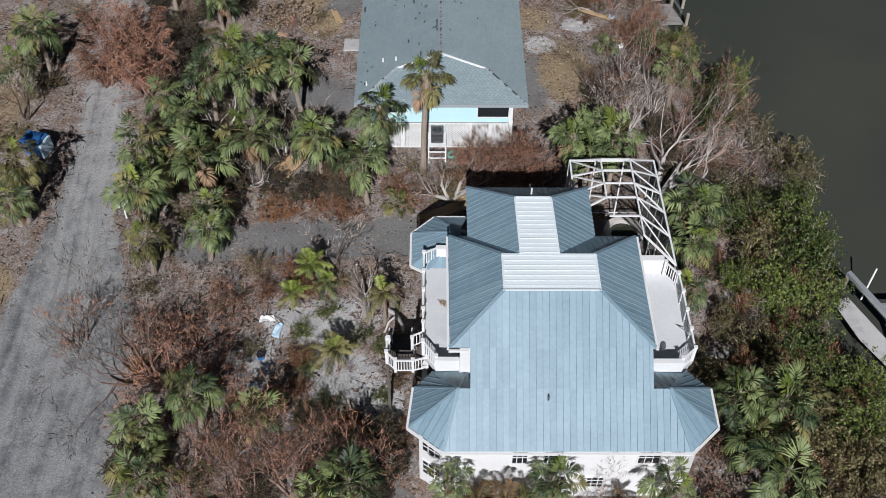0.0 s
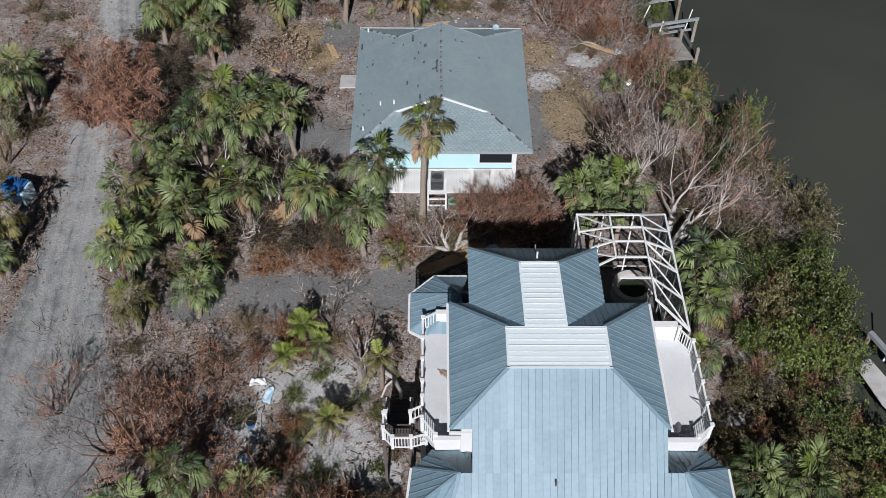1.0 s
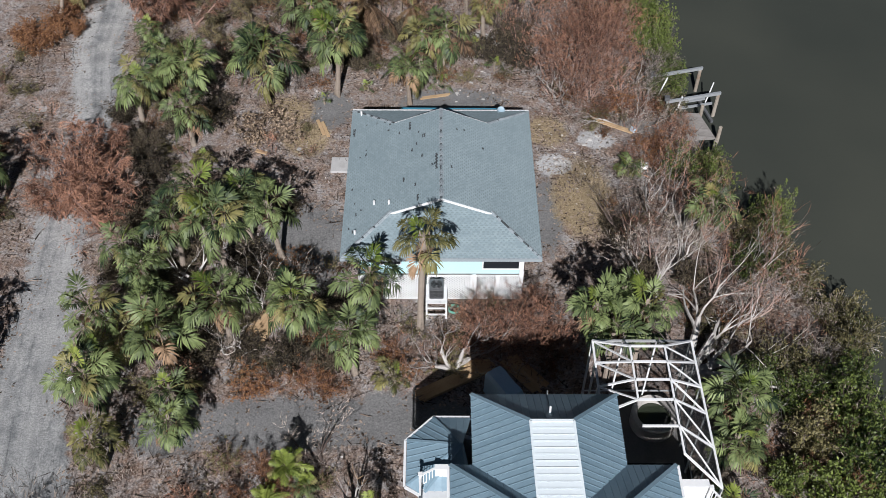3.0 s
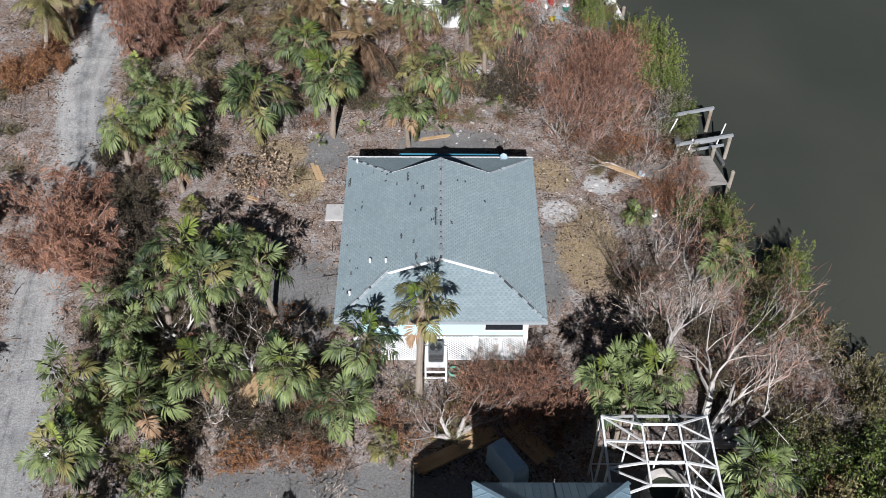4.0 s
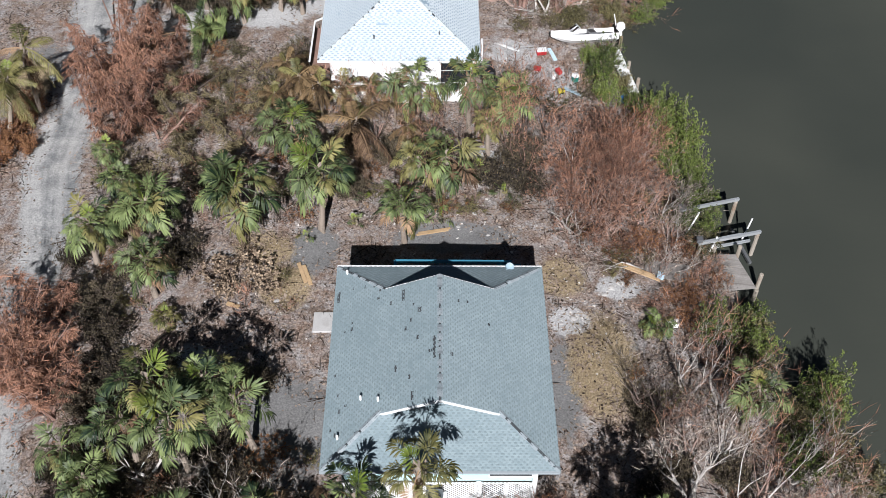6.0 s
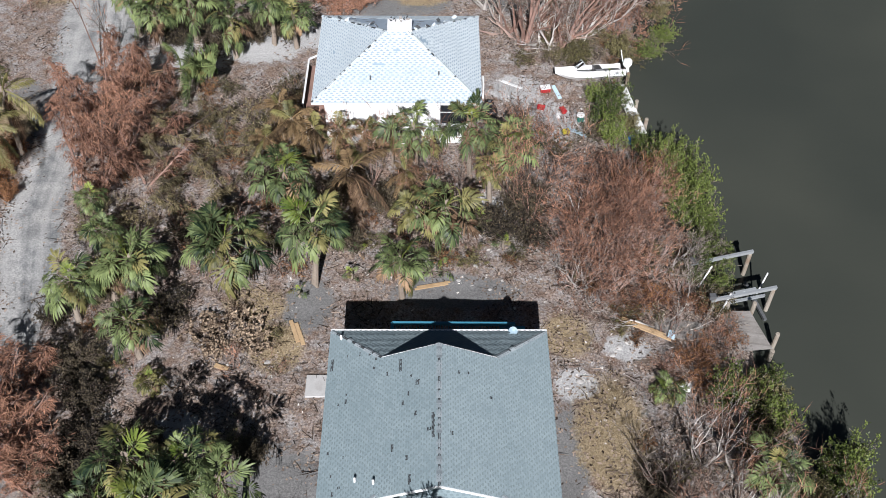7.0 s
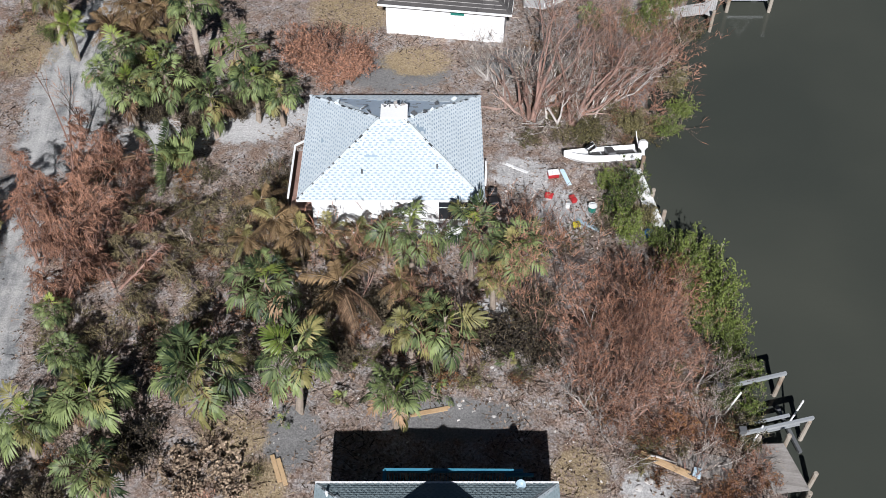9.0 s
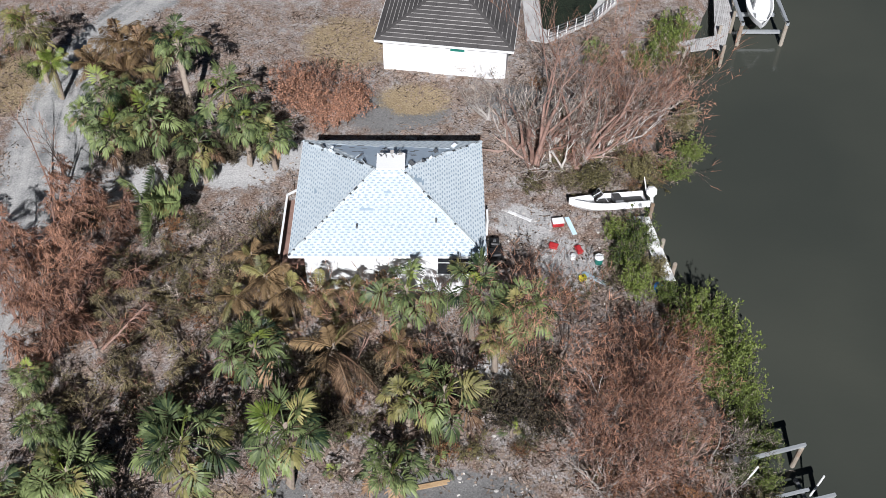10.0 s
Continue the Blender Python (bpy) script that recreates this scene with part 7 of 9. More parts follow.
# rust hedge by the road, undergrowth at the south-east corner
for x, y, h, r in ((-29.4, 11.6, 1.4, 1.3), (-28.6, 13.0, 1.4, 1.2), (-28.2, 14.6, 1.3, 1.2), (-28.0, 16.2, 1.3, 1.1), (-27.9, 17.6, 1.2, 1.0), (-30.4, 12.6, 1.4, 1.4), (-27.0, 13.6, 1.0, 0.8)):
    bush(x, y, h * 1.15, r * 1.15, LEAFY, M_BARK_RED, M_TWIG_RED, M_TWIG_RUST, "rust-brown withered hedge along the road", "hedge", "rust-brown hedge")
for x, y, h, r in ((13.4, -39.6, 2.0, 1.7), (15.2, -39.8, 2.0, 1.6), (17.8, -38.6, 2.4, 1.8), (18.6, -35.0, 2.2, 1.7), (20.4, -36.8, 2.4, 1.9), (16.4, -35.2, 1.6, 1.3), (13.2, -33.4, 1.5, 1.1), (12.6, -30.4, 1.2, 0.9), (16.6, -32.4, 1.6, 1.3), (18.2, -30.6, 1.8, 1.4), (22.2, -36.4, 2.2, 1.8), (20.2, -39.4, 2.2, 1.8)):
    bush(x, y, h, r, LEAFY, M_BARK_DARK, M_TWIG_RED, M_LEAF_DULL, "dull green undergrowth with brown twigs", "undergrowth", "south-east undergrowth")
for x, y, h, r in ((20.0, -21.6, 2.9, 0.9), (18.0, -23.6, 2.4, 0.9), (21.6, -25.0, 2.6, 0.8), (19.4, -27.0, 2.4, 0.9), (21.0, -29.6, 2.6, 0.9), (18.6, -30.0, 2.2, 0.8), (16.2, -22.0, 1.8, 0.9), (20.4, -33.0, 2.4, 0.9), (17.0, -26.0, 2.2, 0.9), (18.4, -28.0, 2.4, 1.0), (20.0, -24.4, 2.9, 0.9), (21.4, -32.6, 2.5, 1.0), (19.2, -20.4, 2.7, 0.9), (16.4, -29.6, 1.9, 0.9)):
    bush(x, y, h, r, SPARSE, M_BARK_RED, M_TWIG_RED, M_TWIG_RUST, "rust-brown patch among green mangroves", "withered_mangrove", BANK)
for x, y, h, r in ((-8.4, -24.2, 1.4, 1.0), (-7.6, -29.4, 1.3, 0.9), (-8.2, -31.6, 1.4, 1.0), (-5.2, -33.2, 1.2, 1.0), (-2.4, -31.0, 1.0, 0.8), (-8.9, -23.2, 1.9, 1.3), (-10.0, -24.8, 2.0, 1.3), (-7.6, -24.4, 1.7, 1.2), (-6.0, -23.9, 1.5, 1.1), (-10.8, -22.8, 1.8, 1.2)):
    bush(x, y, h, r * 0.8, SPARSE, M_BARK_RED, M_TWIG_RED, M_TWIG_RUST if int(x * 10) % 3 else M_LEAF_DULL, "half-withered garden shrub with rust-brown leaves", "garden_shrub", "garden shrubs")

# bare and fallen trees
bare_tree(13.0, -17.2, 3, 4.5, 0.38, ((0.75, 0.35, 0.4), (0.9, -0.05, 0.3), (0.6, 0.6, 0.45), (0.3, 0.8, 0.6), (0.95, 0.15, 0.16)), M_BARK_GREY, M_TWIG_GREY, "large bleached tree blown over beside the pool cage", 3, lift=-0.02)
bare_tree(12.6, -16.2, 31, 2.4, 0.2, ((-0.15, 0.1, 1.0),), M_BARK_GREY, M_TWIG_GREY, "broken bleached tree trunk, still standing", 2)
bare_tree(11.2, -7.8, 4, 2.6, 0.16, ((0.2, 0.3, 0.9), (-0.5, 0.5, 0.7), (0.6, 0.1, 0.7), (-0.2, 0.7, 0.6)), M_BARK_DARK, M_TWIG_GREY, "bare tree with dark crooked limbs")
for i, (x, y, dx) in enumerate(((14.2, -9.4, 0.1), (15.6, -12.0, 0.3), (13.2, -5.4, -0.2), (16.8, -13.8, 0.5), (14.8, -6.2, 0.2), (12.4, -9.8, -0.1), (17.6, -10.6, 0.4))):
    bare_tree(x, y, 480 + i, 3.2, 0.09, ((dx, 0.4, 0.9), (dx - 0.4, 0.2, 0.9), (dx + 0.35, -0.1, 0.9)), M_BARK_PINK if i % 2 else M_BARK_GREY, M_TWIG_RED, "bare tree with thin clear limbs", 3)
bare_tree(12.2, -11.8, 5, 3.0, 0.14, ((0.1, 0.5, 0.9), (-0.35, 0.4, 0.8), (0.45, 0.5, 0.7)), M_BARK_GREY, M_TWIG_GREY, "bare tree with thin pale limbs", bend=0.15)
bare_tree(6.2, 29.6, 6, 4.4, 0.21, ((0.02, 0.15, 0.95), (0.35, 0.4, 0.85), (-0.3, 0.45, 0.8)), M_BARK_RED, M_TWIG_GREY, "large red-barked storm-broken tree", 3, bend=0.24)
bare_tree(7.6, 31.6, 61, 3.6, 0.14, ((0.3, 0.6, 0.7), (-0.5, 0.4, 0.6), (0.1, 0.3, 0.9), (0.7, 0.3, 0.5)), M_BARK_GREY, M_TWIG_GREY, "pale splintered tree by the canal", 3, bend=0.24)
bare_tree(4.8, 32.6, 62, 2.6, 0.12, ((-0.7, 0.5, 0.4), (-0.4, 0.7, 0.5), (0.2, 0.6, 0.7)), M_BARK_GREY, M_TWIG_GREY, "pale splintered tree by the canal", 3, bend=0.24)
bare_tree(11.4, 31.2, 63, 3.4, 0.12, ((0.8, 0.3, 0.5), (0.6, 0.6, 0.5), (0.85, -0.1, 0.4)), M_BARK_GREY, M_TWIG_GREY, "pale bare tree leaning to the water", 4, bend=0.24)
bare_tree(9.0, 29.8, 7, 4.2, 0.18, ((0.75, 0.55, 0.4), (0.6, 0.25, 0.7), (0.2, 0.8, 0.6), (0.9, 0.25, 0.3)), M_BARK_RED, M_TWIG_RED, "red-barked tree leaning over the canal")
for i, (x, y) in enumerate(((6.6, 30.8), (8.2, 29.2), (9.8, 31.6), (5.4, 31.4), (10.8, 30.2), (7.4, 33.4))):
    bare_tree(x, y, 460 + i, 2.9, 0.1, ((0.6 * math.cos(i * 2.1), 0.6 * math.sin(i * 2.1), 0.8), (0.9 * math.cos(i * 2.1 + 2), 0.9 * math.sin(i * 2.1 + 2), 0.4), (0.1, 0.2, 1)), M_BARK_GREY if i % 3 else M_BARK_RED, M_TWIG_GREY, "snapped pale branches in a storm-broken thicket", 3, bend=0.26)
bare_tree(6.4, 29.2, 71, 7.6, 0.2, ((0.02, 0.22, 1.0), (0.12, 0.1, 1.0)), M_BARK_RED, M_TWIG_RED, "tall straight red-barked trunk, its top broken", 3, bend=0.06)
bare_tree(9.2, 29.4, 72, 6.6, 0.2, ((0.3, 0.4, 0.9), (-0.05, 0.3, 1.0), (0.6, 0.35, 0.7)), M_BARK_RED, M_TWIG_RED, "tall straight red-barked trunk, its top broken", 3, bend=0.07)
for i, (x, y, h, r) in enumerate(((8.2, 27.4, 1.3, 1.3), (10.0, 27.8, 1.6, 1.5), (11.6, 28.2, 1.8, 1.5), (6.6, 27.8, 1.1, 1.2), (13.2, 28.6, 1.8, 1.4), (9.2, 26.9, 0.9, 1.0), (12.4, 27.0, 1.0, 0.9))):
    bush(x, y, h, r, LEAFY if i % 3 == 1 else BARE, M_BARK_DARK, M_TWIG_OLIVE, M_LEAF_DULL, "olive-brown storm tangle beside the boat", "withered_shrub", "tangle beside the boat")
bare_tree(3.6, 34.4, 8, 2.2, 0.12, ((-0.7, 0.1, 0.35), (-0.5, -0.2, 0.5), (0.4, 0.5, 0.8)), M_BARK_GREY, M_TWIG_GREY, "fallen pale branches on bare ground", 3)
bare_tree(10.6, 31.4, 83, 4.6, 0.15, ((0.95, 0.3, 0.28), (0.9, 0.5, 0.22), (0.95, 0.05, 0.2), (0.7, 0.6, 0.5)), M_BARK_PINK, M_TWIG_RED, "storm-broken tree with long limbs over the water", 3, lift=-0.02, bend=0.1)
for i, (x, y) in enumerate(((6.0, 30.2), (7.4, 30.0), (8.8, 30.8), (6.8, 32.2), (4.6, 31.2))):
    bare_tree(x, y, 540 + i, 3.0, 0.15, ((0.5 * math.cos(i * 1.9), 0.5 * math.sin(i * 1.9) + 0.2, 0.8), (0.9 * math.cos(i * 1.9 + 2.4), 0.9 * math.sin(i * 1.9 + 2.4), 0.35)), M_BONE if i % 2 else M_BARK_PINK, M_TWIG_GREY, "splintered thick limbs of a broken tree", 1, bend=0.16)
bare_tree(13.6, 33.4, 9, 3.2, 0.14, ((0.9, 0.3, 0.35), (0.9, 0.05, 0.3), (0.8, 0.5, 0.4)), M_BARK_RED, M_TWIG_RED, "red-brown branches hanging over the water")
bare_tree(-10.4, -13.2, 10, 2.5, 0.1, ((0.45, 0.3, 0.8), (-0.35, 0.35, 0.8), (0.9, 0.3, 0.45), (0.1, 0.6, 0.7)), M_BONE, M_TWIG_GREY, "small bleached tree among palms", 3, bend=0.14)
bare_tree(-14.4, -10.4, 11, 2.4, 0.12, ((-0.8, 0.1, 0.55), (0.5, 0.15, 0.75), (-0.9, -0.35, 0.5)), M_BONE, M_TWIG_GREY, "small bleached tree among palms", 3, bend=0.2)
bare_tree(-12.4, -15.4, 81, 1.8, 0.09, ((0.9, -0.4, 0.3), (-0.3, 0.3, 0.7), (0.8, 0.1, 0.3)), M_BONE, M_TWIG_GREY, "small bleached tree among palms", 3, bend=0.2)
bare_tree(-6.2, -22.4, 12, 1.7, 0.1, ((0.0, 0.2, 1.0), (0.5, 0.3, 0.7), (-0.5, 0.2, 0.7)), M_BARK_DARK, M_TWIG_GREY, "dark lopped tree beside the drive", 3)
bare_tree(-4.3, -26.3, 13, 2.6, 0.34, ((-0.08, 0.3, 1.0), (0.1, 0.25, 0.95)), M_BARK_GREY, M_FROND_DEAD, "broken pale stump with shaggy straw fronds", 2)
bare_tree(-15.4, -30.4, 14, 3.6, 0.1, ((-0.9, 0.1, 0.45), (-0.7, 0.55, 0.5), (-0.9, -0.25, 0.4), (-0.3, 0.4, 0.9), (-0.8, 0.3, 0.3)), M_BARK_RED, M_TWIG_GREY, "bare spreading tree at the road's edge")
bare_tree(-22.6, -3.6, 15, 2.8, 0.12, ((-0.4, 0.4, 0.8), (0.4, 0.3, 0.8), (0.2, -0.5, 0.8), (-0.5, -0.3, 0.7)), M_BARK_RED, M_TWIG_RED, "dead feathery red-brown tree by the road", 4)
bare_tree(-20.6, 16.2, 16, 3.0, 0.1, ((-0.3, 0.6, 0.9), (0.2, -0.5, 0.8), (0.5, 0.3, 0.8), (-0.1, 0.9, 0.5)), M_BARK_RED, M_TWIG_RED, "dead feathery red-brown tree by the road", 4)
bare_tree(-23.6, 27.8, 17, 3.6, 0.1, ((-0.05, 0.3, 1.0), (0.15, 0.2, 1.0)), M_BARK_DARK, M_TWIG_RED, "thin bare pole-like tree by the road", 2)
bare_tree(0.68, -16.75, 18, 2.1, 0.2, ((0.35, 0.35, 0.8), (0.95, 0.12, 0.35), (-0.7, 0.35, 0.6), (-0.9, -0.1, 0.3)), M_BARK_GREY, M_TWIG_RED, "storm-bent tree with pale limbs", 3)
bare_tree(1.9, -13.2, 19, 1.8, 0.1, ((-0.1, 0.1, 1.0), (0.35, 0.1, 0.9)), M_BARK_DARK, M_TWIG_GREY, "lopped dark trunks by the lattice wall", 1)
for i, (x, y, h) in enumerate(((3.4, -15.2, 2.8), (4.8, -15.6, 2.8), (5.9, -15.4, 2.6), (4.4, -14.2, 2.6), (2.6, -14.3, 2.4), (1.6, -15.2, 2.2))):
    bare_tree(x, y, 520 + i, h * 0.62, 0.07, ((0.6, 0.1, 0.7), (-0.5, -0.5, 0.7), (0.2, -0.7, 0.7), (-0.4, 0.5, 0.8)), M_BARK_PINK, M_TWIG_RED, "red-brown twiggy tree in the shade's edge", 4, bend=0.2)
for i, (x, y) in enumerate(((-2.6, -15.6), (-1.7, -17.2), (-0.2, -15.0), (1.8, -13.4), (3.7, -12.9), (5.4, -12.4), (-0.8, -16.4), (-6.4, -18.2), (-8.6, -17.9), (-10.2, -18.3))):
    bush(x, y, 1.2, 1.3, WEED if i % 2 else TANGLE, M_BARK_RED, M_TWIG_GREY if i % 3 else M_TWIG_RED, M_TWIG_RUST, "rust-brown brush by the drive", "withered_shrub", "rust-brown low shrubs")
bare_tree(4.6, 13.2, 20, 2.6, 0.1, ((0.1, 0.3, 0.9), (-0.3, 0.1, 0.9), (0.5, -0.2, 0.8), (0.3, 0.6, 0.7)), M_BARK_DARK, M_TWIG_RED, "thin bare tree with dark stems", 4)
for i, (x, y, ln) in enumerate(((8.2, 6.2, 2.2), (9.6, 6.4, 2.4), (10.6, 8.6, 2.4), (9.0, 10.4, 2.2), (11.6, 10.6, 2.4), (10.4, 12.6, 2.2), (12.4, 13.2, 2.0), (7.6, 8.6, 1.9), (12.2, 8.0, 2.0))):
    bare_tree(x, y, 400 + i, ln, 0.105, ((0.1, 0.3, 0.9), (-0.45, 0.25, 0.8), (0.5, 0.2, 0.8), (0.2, -0.4, 0.8)), M_BARK_PINK if i % 3 else M_BARK_GREY, M_TWIG_RED, "leafless tree with thin red-brown limbs", 4)
for i, (x, y) in enumerate(((5.4, 11.0), (6.4, 13.4), (3.0, 14.4), (1.0, 12.8), (-0.8, 10.8), (5.8, 15.6), (-4.4, 13.6), (7.2, 15.0))):
    bare_tree(x, y, 430 + i, 3.4, 0.05, ((0.1, 0.15, 1.0), (-0.2, 0.1, 0.9), (0.25, 0.2, 0.9)), M_BARK_DARK if i % 2 else M_BARK_RED, M_TWIG_RED, "slim dead sapling with dark stems", 3)
bare_tree(9.4, 8.4, 21, 3.2, 0.13, ((0.1, 0.4, 0.9), (-0.5, 0.2, 0.8), (0.6, 0.2, 0.7), (0.1, -0.5, 0.8)), M_BARK_RED, M_TWIG_RED, "dead red-brown tree beside the canal", 4)
bare_tree(13.8, 7.6, 22, 1.7, 0.09, ((0.6, -0.1, 0.5), (0.5, 0.4, 0.6), (0.7, -0.5, 0.4), (-0.2, 0.3, 0.8)), M_BARK_GREY, M_TWIG_GREY, "pale bare tree over the boat lift", 4)
bare_tree(12.4, 3.4, 23, 2.4, 0.1, ((0.9, -0.1, 0.15), (0.8, 0.3, 0.2), (-0.7, 0.3, 0.2)), M_BARK_GREY, M_TWIG_GREY, "fallen tangle of pale branches", 3, lift=0.0)
for i, (x, y, ln) in enumerate(((-4.4, -35.9, 1.9), (-6.3, -36.5, 1.9), (-8.1, -35.5, 2.2), (-10.5, -34.9, 2.3), (-12.4, -35.6, 2.0), (-2.9, -36.2, 1.5), (-9.4, -37.6, 2.2))):
    a = 1.1 + i * 2.3
    bare_tree(x, y, 500 + i, ln, 0.085, ((0.8 * math.cos(a), 0.8 * math.sin(a), 0.6), (0.7 * math.cos(a + 2), 0.7 * math.sin(a + 2), 0.7), (0.8 * math.cos(a + 4), 0.8 * math.sin(a + 4), 0.55), (0.1, 0.2, 1)), M_BARK_GREY if i % 2 else M_BARK_PINK, M_TWIG_RED, "bare garden tree with pale spreading limbs", 3, bend=0.2)
bare_tree(-24.4, 27.0, 82, 5.6, 0.1, ((-0.35, 0.9, 0.75),), M_BARK_RED, M_TWIG_RED, "thin bare pole-like tree leaning over the road", 1, bend=0.03, lift=0.0)
bare_tree(-7.6, -37.4, 24, 2.6, 0.1, ((0.3, 0.3, 0.9), (-0.4, 0.4, 0.8), (0.7, 0.2, 0.6), (-0.7, 0.1, 0.6)), M_BARK_PINK, M_TWIG_RED, "bare garden tree with pale limbs", 4)
bare_tree(-4.2, -37.2, 25, 2.0, 0.09, ((0.3, 0.4, 0.8), (-0.4, 0.4, 0.8), (0.7, 0.3, 0.5)), M_BARK_PINK, M_TWIG_RED, "bare garden tree with pale limbs", 3)
bare_tree(7.3, -38.6, 26, 2.0, 0.06, ((0.1, 0.4, 0.9), (-0.5, 0.3, 0.8), (0.5, 0.3, 0.8)), M_BARK_GREY, M_TWIG_GREY, "thin bare sapling by the white wall", 3)
bare_tree(-28.2, -9.2, 27, 2.2, 0.09, ((0.3, 0.3, 0.9), (-0.4, 0.4, 0.8), (0.6, 0.1, 0.6)), M_BARK_DARK, M_TWIG_GREY, "bare dark tree beside the road", 4)


# litter, sticks and dry grass on the ground
def covered(x, y):
    return (-1.5 < x < 12.5 and -37.6 < y < -23) or (-4.7 < x < 4.7 and -12 < y < -0.6) or (-7.5 < x < 2.3 and 18.7 < y < 27) or (7.3 < x < 12.7 and -27.3 < y < -18.6)


def scatter():
    rng = random.Random(9)
    sticks, leaves, grass, scraps = Geo(), Geo(), Geo(), Geo()
    count = 0
    while count < 19000:
        x, y = rng.uniform(-33, 20), rng.uniform(-40, 47)
        if x > along_y(SHORE, y, 1) - 1.0 or covered(x, y) or abs(x - along_y(ROAD, y, 1)) < along_y(ROAD, y, 2) + rng.uniform(-0.6, 0.6):
            continue
        if max(blob(x, y, *b) for b in GRAVEL + SAND) > rng.uniform(0.0, 0.7):
            continue
        if noise.noise(Vector((x * 0.35, y * 0.35, 7))) < rng.uniform(-0.5, 0.35):
            continue
        count += 1
        z = ground_height(x, y)
        a = rng.uniform(0, 6.28)
        ln = rng.uniform(0.2, 0.9) * (2.2 if rng.random() < 0.04 else 1)
        d = Vector((math.cos(a), math.sin(a), rng.uniform(-0.05, 0.25)))
        p = Vector((x, y, z + 0.02))
        rib(sticks, p, p + d * ln, rng.uniform(0.025, 0.055), rng)
        for i in range(4):
            q = Vector((x + rng.gauss(0, 0.5), y + rng.gauss(0, 0.5), 0))
            q.z = ground_height(q.x, q.y) + rng.uniform(0.01, 0.05)
            b = rng.uniform(0, 6.28)
            u, v = Vector((math.cos(b), math.sin(b), rng.uniform(-0.2, 0.3))) * rng.uniform(0.05, 0.15), Vector((-math.sin(b), math.cos(b), rng.uniform(-0.2, 0.2))) * rng.uniform(0.035, 0.08)
            leaves.poly(q - u, q + v, q + u, q - v)
    for cx, cy, rx, ry, n in ((8.0, 21.5, 3.6, 4.5, 260), (5.2, 22.5, 2.0, 4.0, 110), (-6.0, -28.5, 4.5, 4.5, 90), (9.5, 1.0, 4.0, 3.5, 120), (0.0, 8.0, 8.0, 4.0, 120), (-11.0, 1.0, 4.0, 4.5, 70), (4.0, 12.0, 4.0, 4.0, 110), (-1.0, -14.5, 6.0, 2.0, 40)):
        for i in range(n):
            x, y = rng.gauss(cx, rx * 0.5), rng.gauss(cy, ry * 0.5)
            if covered(x, y) or x > along_y(SHORE, y, 1) - 1.0:
                continue
            q, b, k = Vector((x, y, ground_height(x, y) + 0.025)), rng.uniform(0, 6.28), 0.025 + 0.07 * rng.random() ** 2
            u, v = Vector((math.cos(b), math.sin(b), rng.uniform(-0.2, 0.3))) * k, Vector((-math.sin(b), math.cos(b), rng.uniform(-0.2, 0.3))) * k * rng.uniform(0.3, 0.9)
            scraps.poly(q - u - v, q + u - v * 0.6, q + u * 0.7 + v, q - u + v)
    for cx, cy, rx, ry in GRASS:
        for i in range(int(700 * rx * ry / 4)):
            w, s = rng.uniform(0, 6.28), rng.random() ** 0.62
            x, y = cx + rx * s * math.cos(w) * 0.8, cy + ry * s * math.sin(w) * 0.8
            if covered(x, y):
                continue
            z = ground_height(x, y)
            p = Vector((x, y, z))
            rib(grass, p, p + Vector((rng.gauss(0, 0.14), rng.gauss(0.05, 0.14), rng.uniform(0.05, 0.18))), 0.014, rng)
    for g, m, nm, lb in ((sticks, M_LITTER, "fallen_sticks", "scattered grey-brown sticks on the soil"), (leaves, M_LITTER, "leaf_litter", "scattered dry brown leaves on the soil"), (grass, M_GRASS, "dry_grass", "thin straw-coloured dry grass"), (scraps, M_BONE, "storm_scraps", "small pale scraps of storm debris")):
        tagged(part(nm, g, m), lb, nm.replace("_", " "), kind="stuff")


scatter()

# ---- things on the lots ----


def box_part(parent, name, a, b, mat, label="", m=None):
    g = Geo()
    g.box(a, b, m)
    return part(name, g, mat, parent, label)


def pile(parent, x, y, z0, z1, r=0.13, name="post"):
    g = Geo()
    g.tube([(x, y, z0), (x, y, z1 - 0.03), (x, y, z1)], [r, r, r * 0.8], 9)
    part(name, g, M_PILE, parent)


